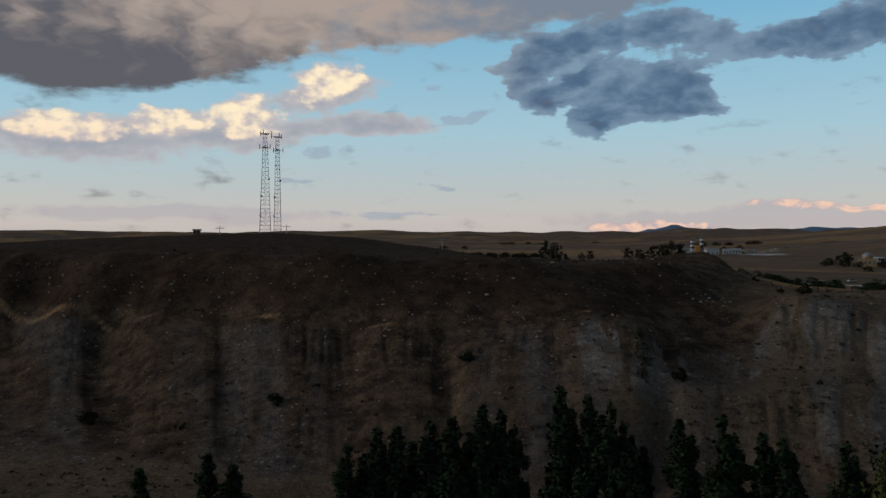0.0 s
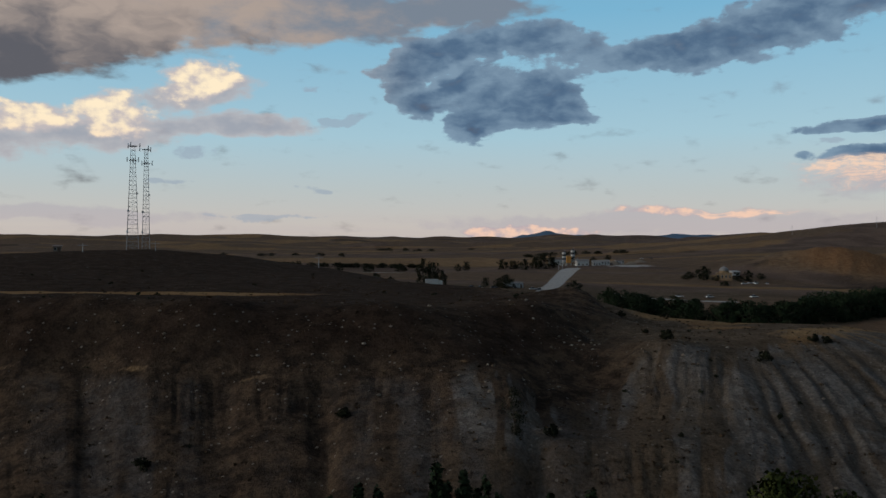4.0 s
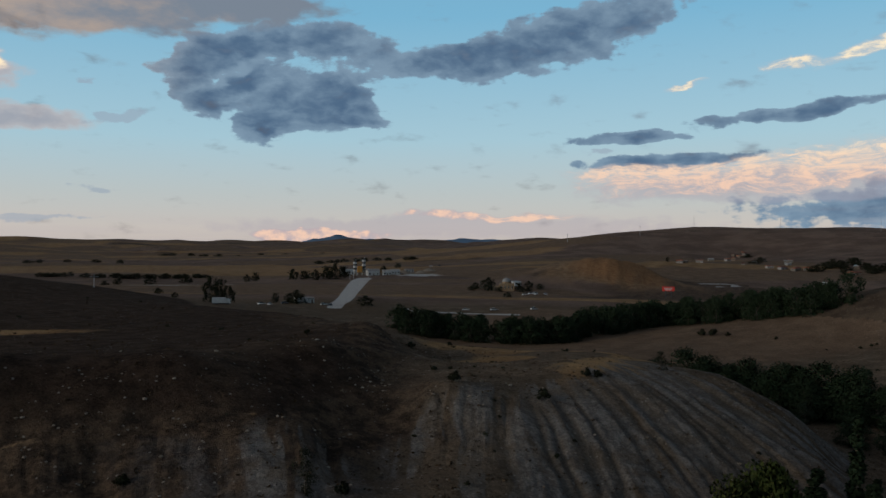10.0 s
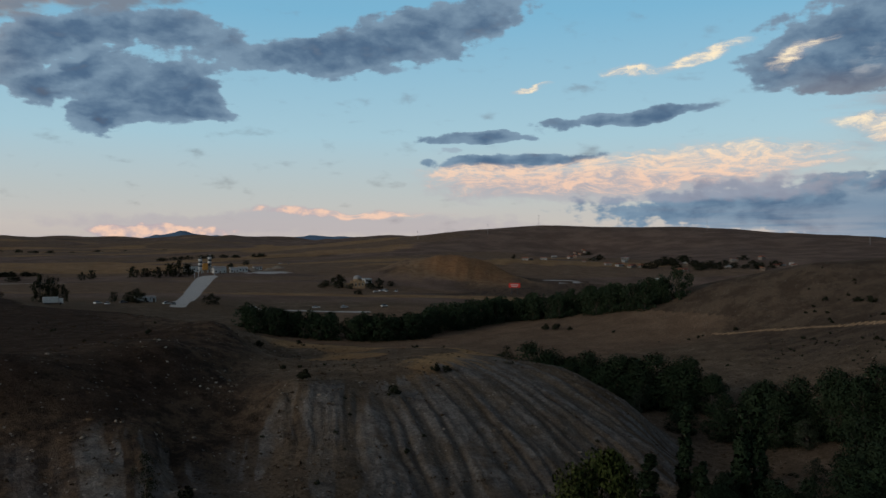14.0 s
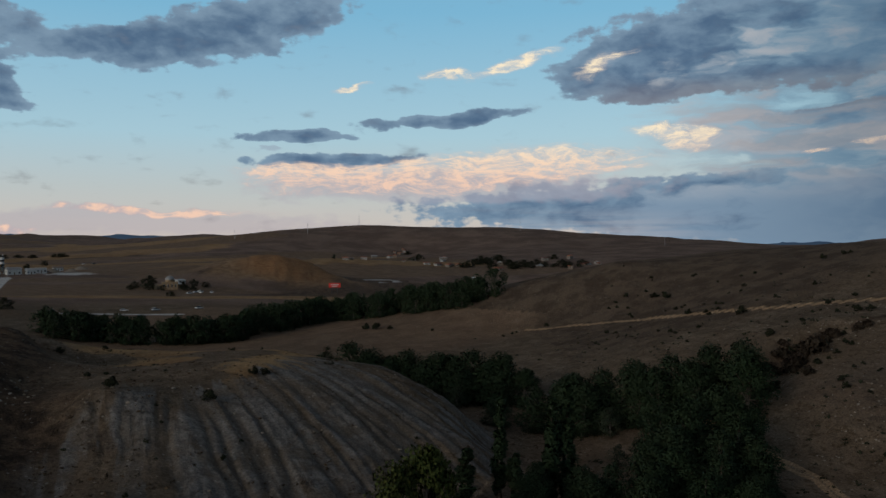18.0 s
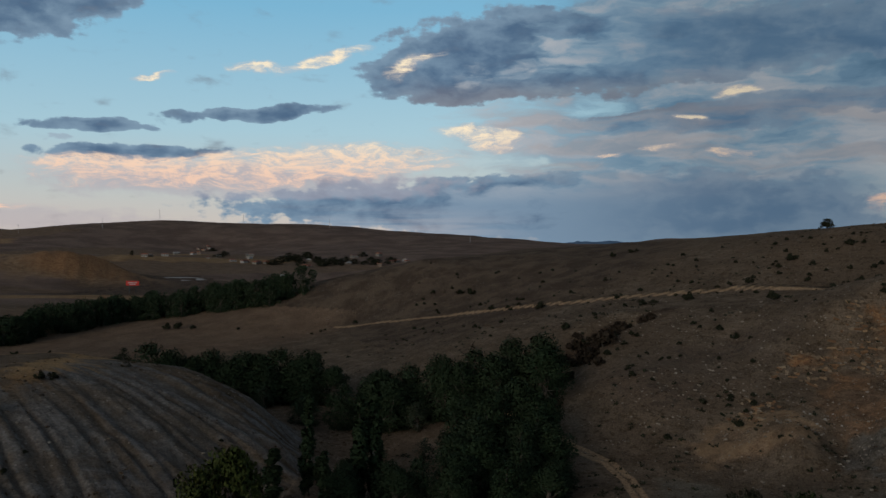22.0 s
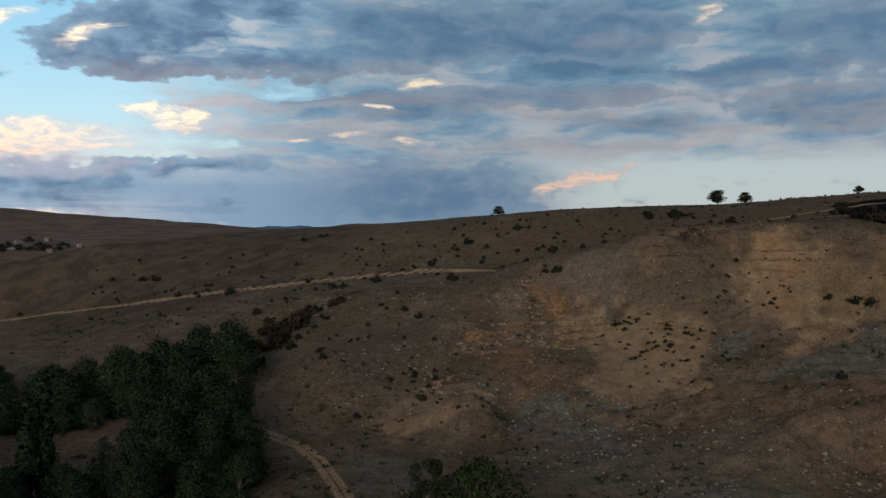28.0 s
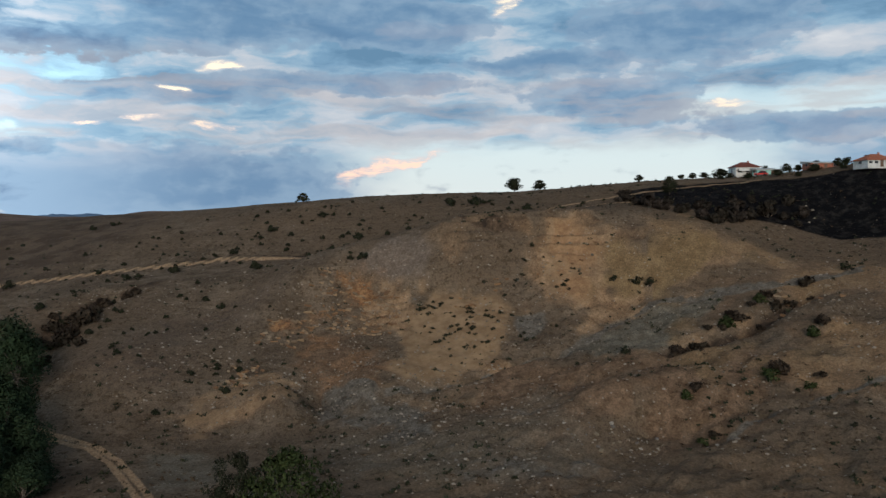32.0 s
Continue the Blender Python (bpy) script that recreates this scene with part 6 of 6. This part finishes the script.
# ---------- masts ----------
def lattice_tower(x, y, h, base, top, bays, label):
    t = thing("radio_tower", label, "tower", "towers on the hilltop", on_ground(x, y, 20, 1, 0.3))

    def at(k, z):
        w = (base + (top - base) * z / h) / 2
        return ((1, 1, -1, -1)[k] * w, (1, -1, -1, 1)[k] * w, z)

    for k in range(4):
        part("leg", Shape().rod(at(k, 0), at(k, h), 0.16, 0.09, 6), STEEL, t)
    for b in range(bays):
        z0, z1 = h * b / bays, h * (b + 1) / bays
        for k in range(4):
            j = (k + 1) % 4
            part("rung", Shape().rod(at(k, z0), at(j, z0), 0.07, n=4), STEEL, t)
            p, q = (at(k, z0), at(j, z1)) if b % 2 else (at(j, z0), at(k, z1))
            part("brace", Shape().rod(p, q, 0.05, n=4), STEEL, t)
    part("ladder", Shape().box(-0.18, 0, 0, 0.05, 0.05, h).box(0.18, 0, 0, 0.05, 0.05, h), STEEL, t)
    for z, r in ((h, top * 1.1), (h * 0.86, top * 0.95)):
        part("platform", Shape().box(0, 0, z, 2 * r, 2 * r, 0.12), STEEL, t)
        for k in range(3):
            a = k * 2.094 + z
            c, e = math.cos(a), math.sin(a)
            arm = part("antenna_arm", Shape().rod((0, 0, z + 0.4), (c * (r + 1.2), e * (r + 1.2), z + 0.4), 0.06, n=5), STEEL, t)
            part("antenna", Shape().box(c * (r + 1.3), e * (r + 1.3), z - 0.7, 0.4, 0.4, 2.4), PLASTIC, arm)
    for z, a in ((h * 0.55, 0.4), (h * 0.38, 2.6), (h * 0.18, 3.6)):
        w = (base + (top - base) * z / h) / 2
        part("dish", Shape().rod((math.cos(a) * w, math.sin(a) * w, z), (math.cos(a) * (w + 0.6), math.sin(a) * (w + 0.6), z), 0.5, 0.55, 14), PLASTIC, t)
    return t


lattice_tower(-155, 413, 50.5, 5.6, 1.8, 24, "tall grey lattice radio tower with antennas on the hilltop")
lattice_tower(-149.4, 415.5, 49.0, 3.6, 1.6, 24, "slimmer grey lattice radio tower with antennas on the hilltop")


def pole(x, y, h, label, arms=1, group="poles along the far hill", r=0.22):
    t = thing("power_pole", label, "pole", group, on_ground(x, y, 30, 1, 0.3))
    part("shaft", Shape().rod((0, 0, 0), (0, 0, h), r, r * 0.6, 8), STEEL, t)
    for k in range(arms):
        part("crossarm", Shape().box(0, 0, h - 1.2 - 1.6 * k, 4.2 - 0.8 * k, 0.2, 0.2), STEEL, t)
    return t


for az, r_, h_ in ((26.4, 1680, 20), (29.8, 1800, 22), (35.0, 1760, 22), (40.6, 1700, 20), (50.0, 1520, 14), (21.7, 1650, 16)):
    pole(r_ * math.sin(radians(az)), r_ * math.cos(radians(az)), h_, "tall grey power pole on the far hill", 2, r=0.3)
for x, y, h_ in ((-165, 380, 4.5), (-140, 402, 5), (-62, 398, 6), (93.5, 745, 5), (100, 770, 9), (118, 800, 10)):
    pole(x, y, h_, "thin grey pole on the plateau", 1, "poles on the plateau", 0.18)

# ---------- buildings ----------
def house(x, y, w, d, h, turn, label, name="house", roof="gable", wall=PLASTER, tile=TILE, wins=3, storeys=1, group="", chimney=True):
    t = thing(name, label, name.replace("_", " "), group, on_ground(x, y, turn, 1, 0.5))
    h = h + 0.5
    part("wall", Shape().box(0, 0, 0, w, d, h), wall, t)
    o, rh = 0.45, min(w, d) * 0.28
    s = Shape()
    a, b = w / 2 + o, d / 2 + o
    if roof == "hip":
        k = max(0.1, a - b)
        s.add([(-a, -b, h), (a, -b, h), (a, b, h), (-a, b, h), (-k, 0, h + rh), (k, 0, h + rh)], [(3, 2, 1, 0), (0, 1, 5, 4), (1, 2, 5), (2, 3, 4, 5), (3, 0, 4)])
        s.box(0, 0, h - 0.15, 2 * a, 2 * b, 0.15)
    elif roof == "gable":
        s.add([(-a, -b, h), (a, -b, h), (a, b, h), (-a, b, h), (-a, 0, h + rh), (a, 0, h + rh)], [(3, 2, 1, 0), (0, 1, 5, 4), (1, 2, 5), (2, 3, 4, 5), (3, 0, 4)])
    else:
        s.add([(-a, -b, h), (a, -b, h), (a, b, h), (-a, b, h), (-a, -b, h + 0.2), (a, -b, h + 0.2), (a, b, h + 0.9), (-a, b, h + 0.9)], [(3, 2, 1, 0), (4, 5, 6, 7), (0, 1, 5, 4), (1, 2, 6, 5), (2, 3, 7, 6), (3, 0, 4, 7)])
    rf = part("roof", s, tile, t)
    if chimney and roof != "shed":
        part("chimney", Shape().box(w * 0.2, d * 0.12, h + rh * 0.4, 0.5, 0.5, rh * 0.9), BRICK_RED, rf)
    for side in (-1, 1):
        for f in range(storeys):
            z = 0.5 + (h - 0.5) / storeys * f + 0.9
            wh = min(1.4, (h - 0.5) / storeys - 1.3)
            if wh < 0.4:
                z, wh = 0.5 + h * 0.35, h * 0.3
            for k in range(wins):
                cx = w * ((k + 0.5) / wins - 0.5)
                if side == -1 and f == 0 and k == wins // 2:
                    part("door", Shape().box(cx, side * (d / 2 + 0.02), 0.45, 1.0, 0.1, min(2.05, h - 0.6)), DOOR, t)
                    continue
                fr = part("window", Shape().box(cx, side * (d / 2 + 0.03), z - 0.08, min(1.3, w / wins * 0.6) + 0.16, 0.1, wh + 0.16), WHITE, t)
                part("pane", Shape().box(cx, side * (d / 2 + 0.06), z, min(1.3, w / wins * 0.6), 0.1, wh), PANE, fr)
    for side in (-1, 1):
        fr = part("window", Shape().box(side * (w / 2 + 0.03), 0, 0.5 + h * 0.35, 0.1, min(1.3, d * 0.3) + 0.16, h * 0.3 + 0.16), WHITE, t)
        part("pane", Shape().box(side * (w / 2 + 0.06), 0, 0.58 + h * 0.35, 0.1, min(1.3, d * 0.3), h * 0.3), PANE, fr)
    return t


# houses above the burnt slope
big = house(300, -59.2, 8.2, 6.0, 3.2, -78, "white two-storey house with dark red roof on the ridge", wall=WHITE, tile=RED_TILE, roof="hip", storeys=2, wins=3)
part("balcony", Shape().box(0, -3.6, 2.2, 7.0, 1.2, 0.15).box(0, -4.15, 2.3, 7.0, 0.08, 0.8), WHITE, big)
house(294, -64.6, 7.0, 4.0, 1.5, -78, "low turquoise shed beside the white house", "shed", "shed", TURQUOISE, TIN, 2, group="sheds on the ridge")
house(286, -80, 10.0, 5.0, 1.5, -74, "long red brick outbuilding with flat roof", "outbuilding", "shed", BRICK_RED, TIN, 3)
house(263, -88.2, 9.0, 6.5, 2.0, -72, "pale bungalow with hipped terracotta tile roof", wall=WHITE, tile=TILE, roof="hip", wins=5)

VILLAGE = [(476.5, 863.7, 9, 4), (485.2, 866, 7, 3.2), (812, 1268, 16, 6), (828, 1281, 12, 6), (662, 1052, 10, 6), (676, 950, 14, 4.6), (583, 825, 7, 3), (593, 818, 9.4, 3.3), (608, 817, 7, 3.4), (681, 834, 12, 5.5), (615, 761, 11, 4), (778, 857, 12, 6), (828, 861, 11, 6), (694, 773, 15, 3), (698, 725, 9, 5.5), (752, 759, 8, 3.6), (771, 751, 8, 3.2), (640, 900, 9, 3.4), (700, 980, 9, 4), (560, 870, 8, 3)] + [(x, y, 10, 4) for x, y in [(511.1, 880.9), (636.9, 1067.9), (630.6, 1014.8), (809.1, 1284.5), (834.1, 1297.6), (637.7, 965.6), (572.1, 837.7), (575.6, 820.5), (583.5, 810.0), (684.3, 956.2), (598.5, 809.0), (624.1, 763.9), (768.5, 766.8), (788.5, 771.3)]]
for k, (x, y, w, h) in enumerate(VILLAGE):
    house(x, y, w * 0.72, w * 0.5, h * 0.6, -35 + 23 * (k % 5), "pale village house with low roof on the far slope", "village_house", ("gable", "hip", "shed")[k % 3], PLASTER, (TILE, TIN, TILE, RED_TILE)[k % 4], 3, 2 if h > 5 else 1, "village houses", k % 2 == 0)

# domed building by the highway
mq = thing("domed_building", "tawny stone building with a pale dome among trees", "building", "", on_ground(198, 622, -15, 1, 0.5))
part("wall", Shape().box(0, 0, 0, 11, 9, 6.0), SANDSTONE, mq)
part("porch", Shape().box(-8, -1, 0, 6, 7, 4.2), SANDSTONE, mq)
part("drum", Shape().lathe([(3.3, 6.0), (3.3, 7.2)], 20), SANDSTONE, mq)
part("dome", Shape().lathe([(3.4 * math.cos(a), 7.2 + 3.0 * math.sin(a)) for a in np.linspace(0, 1.5, 8)], 24), TIN, mq, "pale metal dome", True)
part("finial", Shape().rod((0, 0, 10.1), (0, 0, 11.4), 0.12, 0.03, 6), STEEL, mq)
for k in range(4):
    wn = part("window", Shape().box(-3.9 + 2.6 * k, -4.53, 2.0, 1.1, 0.1, 2.4), WHITE, mq)
    part("pane", Shape().box(-3.9 + 2.6 * k, -4.57, 2.1, 0.9, 0.1, 2.2), PANE, wn)
part("door", Shape().box(-8, -4.53, 0.4, 1.8, 0.1, 2.4), DOOR, mq)
house(216, 653, 6, 5, 2.6, 10, "small white annex near the domed building", "annex", "shed", WHITE, TIN, 2)

# concrete works at the end of the white road
def silo(x, y, h, label):
    t = thing("silo", label, "silo", "silos of the works", on_ground(x, y, 0, 1, 0.3))
    for k in range(4):
        part("leg", Shape().rod(((1, 1, -1, -1)[k] * 1.3, (1, -1, -1, 1)[k] * 1.3, 0), ((1, 1, -1, -1)[k] * 1.3, (1, -1, -1, 1)[k] * 1.3, h * 0.3), 0.2), STEEL, t)
    part("hopper", Shape().lathe([(0.4, h * 0.16), (1.9, h * 0.3)], 16), WHITE, t)
    n = 5
    for k in range(n):
        z0, z1 = h * (0.3 + 0.6 * k / n), h * (0.3 + 0.6 * (k + 1) / n)
        part("band", Shape().lathe([(1.9, z0), (1.9, z1)], 16), DARK_METAL if k % 2 else WHITE, t)
    part("cap", Shape().lathe([(1.95, h * 0.9), (0.8, h * 0.97), (0.3, h)], 16), DARK_METAL, t)
    part("vent", Shape().rod((0.6, 0, h * 0.94), (0.6, 0, h * 1.06), 0.25), STEEL, t)
    return t


silo(111, 843, 15.5, "striped black and white cement silo at the works")
silo(121.8, 858, 17.0, "taller striped cement silo at the works")
mixer = thing("mixing_plant", "ochre mixing plant between the cement silos", "machine", "", on_ground(117.5, 856, 0, 1, 0.3))
part("body", Shape().box(0, 0, 3, 4.6, 4, 6.5), ORANGE, mixer)
part("conveyor", Shape().rod((2, 0, 8), (16, -4, 0.6), 0.6, n=4), DARK_METAL, mixer)
for sx, sy in ((-2, -1.7), (2, -1.7), (2, 1.7), (-2, 1.7)):
    part("leg", Shape().box(sx, sy, 0, 0.35, 0.35, 3), STEEL, mixer)
for x, y, w, h in ((108, 884, 14, 6), (128, 838, 12, 4.6), (141.6, 836, 8, 4), (152, 848, 9, 3.2), (179, 912, 9, 3)):
    house(x, y, w, w * 0.6, h, 8, "white works shed with sheet roof by the quarry road", "works_shed", "gable", WHITE, TIN, 3, group="sheds of the works", chimney=False)


def heap(x, y, w, h, label, mat):
    rng = np.random.default_rng(int(x * 7 + y))
    n, s = 18, Shape()
    rings = [(1.0, 0), (0.72, 0.42), (0.4, 0.8), (0.1, 1.0)]
    vs = [(w / 2 * r * math.cos(6.283 * k / n) * rng.uniform(0.85, 1.15), w / 2 * r * math.sin(6.283 * k / n) * rng.uniform(0.85, 1.15), h * q - 0.3) for r, q in rings for k in range(n)]
    fs = [(i * n + k, i * n + (k + 1) % n, (i + 1) * n + (k + 1) % n, (i + 1) * n + k) for i in range(3) for k in range(n)] + [tuple(range(3 * n, 4 * n))]
    ob = tagged(new("gravel_heap", s.add(vs, fs).mesh("gravel_heap", mat, True)), label, "heap", "gravel heaps")
    ob.matrix_basis = on_ground(x, y)


for x, y, w, h in ((165, 870, 18, 4), (185, 880, 14, 3.2), (148, 862, 12, 3), (205, 930, 16, 3.4), (135, 870, 10, 3.4)):
    heap(x, y, w, h, "grey gravel heap in the works yard", RUBBLE)

# ---------- signs ----------
sg = thing("billboard", "red roadside billboard on two dark posts", "sign", "", on_ground(292, 545, -28, 1, 0.4))
for sx in (-2, 2):
    part("post", Shape().box(sx, 0, 0, 0.5, 0.5, 6.0), DARK_METAL, sg)
panel = part("panel", Shape().box(0, 0, 5.4, 8.4, 0.5, 3.2), SIGN_RED, sg)
for z in (5.26, 8.62):
    part("frame_rail", Shape().box(0, 0.05, z, 8.7, 0.3, 0.12), DARK_METAL, sg)
for z, w in ((7.2, 5.6), (6.1, 4.2)):
    part("lettering_bar", Shape().box(0, -0.27, z, w, 0.06, 0.55), WHITE, panel, "pale bar where lettering stands")
ws = thing("white_sign", "small white board beside the creek trees", "sign", "", on_ground(470, 612, -38, 1, 0.3))
part("board", Shape().box(0, 0, 7.0, 4.2, 0.3, 3.2), WHITE, ws)
for sx in (-1.4, 1.4):
    part("post", Shape().box(sx, 0.1, 0, 0.25, 0.25, 8.0), STEEL, ws)

# ---------- vehicles ----------
def car(label, paint=CAR, l=4.3):
    t = thing("car", label, "car", "parked cars")
    w = 1.75
    s = Shape().add([(-l / 2, -w / 2, 0.32), (l / 2, -w / 2, 0.32), (l / 2, w / 2, 0.32), (-l / 2, w / 2, 0.32), (-l / 2 + 0.05, -w / 2, 0.85), (l / 2 - 0.1, -w / 2, 0.75), (l / 2 - 0.1, w / 2, 0.75), (-l / 2 + 0.05, w / 2, 0.85)],
                    [(3, 2, 1, 0), (4, 5, 6, 7), (0, 1, 5, 4), (1, 2, 6, 5), (2, 3, 7, 6), (3, 0, 4, 7)])
    part("body", s, paint, t)
    g = part("cabin", Shape().add([(-l * 0.42, -0.82, 0.83), (l * 0.2, -0.82, 0.8), (l * 0.2, 0.82, 0.8), (-l * 0.42, 0.82, 0.83), (-l * 0.32, -0.66, 1.4), (l * 0.06, -0.66, 1.42), (l * 0.06, 0.66, 1.42), (-l * 0.32, 0.66, 1.4)],
                                  [(3, 2, 1, 0), (0, 1, 5, 4), (1, 2, 6, 5), (2, 3, 7, 6), (3, 0, 4, 7)]), PANE, t)
    part("roof", Shape().box(-l * 0.13, 0, 1.41, l * 0.4, 1.36, 0.05), paint, g)
    for sx in (-0.31, 0.31):
        for sy in (-1, 1):
            part("wheel", Shape().rod((sx * l, sy * 0.70, 0.31), (sx * l, sy * 0.89, 0.31), 0.31, n=14), RUBBER, t)
    return t


CARS = [(11.2, 469.3, 40), (15.5, 461.8, 70), (45.4, 474.8, 20), (24.5, 486, 10), (48.3, 472.6, 100), (208.2, 595.4, 20), (209.9, 590.2, 50), (218, 591.9, 80), (198.6, 580.4, 10), (213, 600, 30), (142.4, 471.4, 15), (166.1, 469.9, 15), (126.9, 475.9, -10), (90.3, 472.3, 10), (248, 1111, 0), (255, 1091, 20), (145, 850, 40), (160, 855, 10)]
first = car("light-coloured car parked on open ground")
for k, (x, y, a) in enumerate(CARS):
    m = on_ground(x, y, a)
    if k == 0:
        first.matrix_basis = m
    else:
        place_copy(first, m)
red = car("red car parked beside the turquoise shed", CAR_RED)
red.matrix_basis = on_ground(291, -62.8, 60)


def lorry(x, y, a, label):
    t = thing("lorry", label, "lorry", "lorries in the yard", on_ground(x, y, a))
    part("cargo_box", Shape().box(-1, 0, 0.9, 6.2, 2.4, 2.5), WHITE, t)
    cab = part("cab", Shape().box(3.2, 0, 0.6, 1.9, 2.3, 2.1, 0.92), WHITE, t)
    part("windscreen", Shape().box(4.1, 0, 1.7, 0.12, 1.9, 0.8), PANE, cab)
    part("chassis", Shape().box(0.2, 0, 0.5, 8.2, 1.0, 0.35), DARK_METAL, t)
    for sx in (-3, -1.8, 3):
        for sy in (-1.05, 1.05):
            part("wheel", Shape().rod((sx, sy - 0.14, 0.48), (sx, sy + 0.14, 0.48), 0.48, n=14), RUBBER, t)


lorry(33.6, 488, 15, "white box lorry parked at the roadside yard")
lorry(-8.5, 413, 5, "white box lorry parked beside dark trees")
house(38.5, 492, 5, 3.6, 2.6, 12, "white roadside hut with flat roof", "hut", "shed", WHITE, TIN, 2)
house(-188, 405, 3.4, 2.6, 2.4, 20, "small equipment hut on the tower hill", "equipment_hut", "shed", PLASTER, TIN, 2)

# ---------- far ridges ----------
def ridge(pts, depth, label):
    """A distant hill range with a crest through (heading, distance, height)."""
    s, n = Shape(), len(pts)
    rng = np.random.default_rng(3)
    rows = []
    for q in range(4):
        f = q / 3
        for a, r, h in pts:
            rr = r - depth * (1 - f)
            rows.append((rr * math.sin(radians(a)), rr * math.cos(radians(a)), 60 + (h - 60) * f ** 1.3 + rng.normal(0, 1.2)))
    for a, r, h in pts:
        rows.append(((r + 60) * math.sin(radians(a)), (r + 60) * math.cos(radians(a)), 20))
    fs = [(i * n + k, i * n + k + 1, (i + 1) * n + k + 1, (i + 1) * n + k) for i in range(4) for k in range(n - 1)]
    tagged(new("distant_hills", s.add(rows, fs).mesh("distant_hills", HAZE_BLUE, True)), label, "hills", kind="structure")


def crest(a0, a1, r, base, bumps):
    out = []
    for k in range(61):
        a = a0 + (a1 - a0) * k / 60
        h = base + sum(H * math.exp(-((a - c) / w) ** 2) for c, w, H in bumps) + 3 * math.sin(a * 3.1) + 1.5 * math.sin(a * 9.7)
        out.append((a, r, h))
    return out


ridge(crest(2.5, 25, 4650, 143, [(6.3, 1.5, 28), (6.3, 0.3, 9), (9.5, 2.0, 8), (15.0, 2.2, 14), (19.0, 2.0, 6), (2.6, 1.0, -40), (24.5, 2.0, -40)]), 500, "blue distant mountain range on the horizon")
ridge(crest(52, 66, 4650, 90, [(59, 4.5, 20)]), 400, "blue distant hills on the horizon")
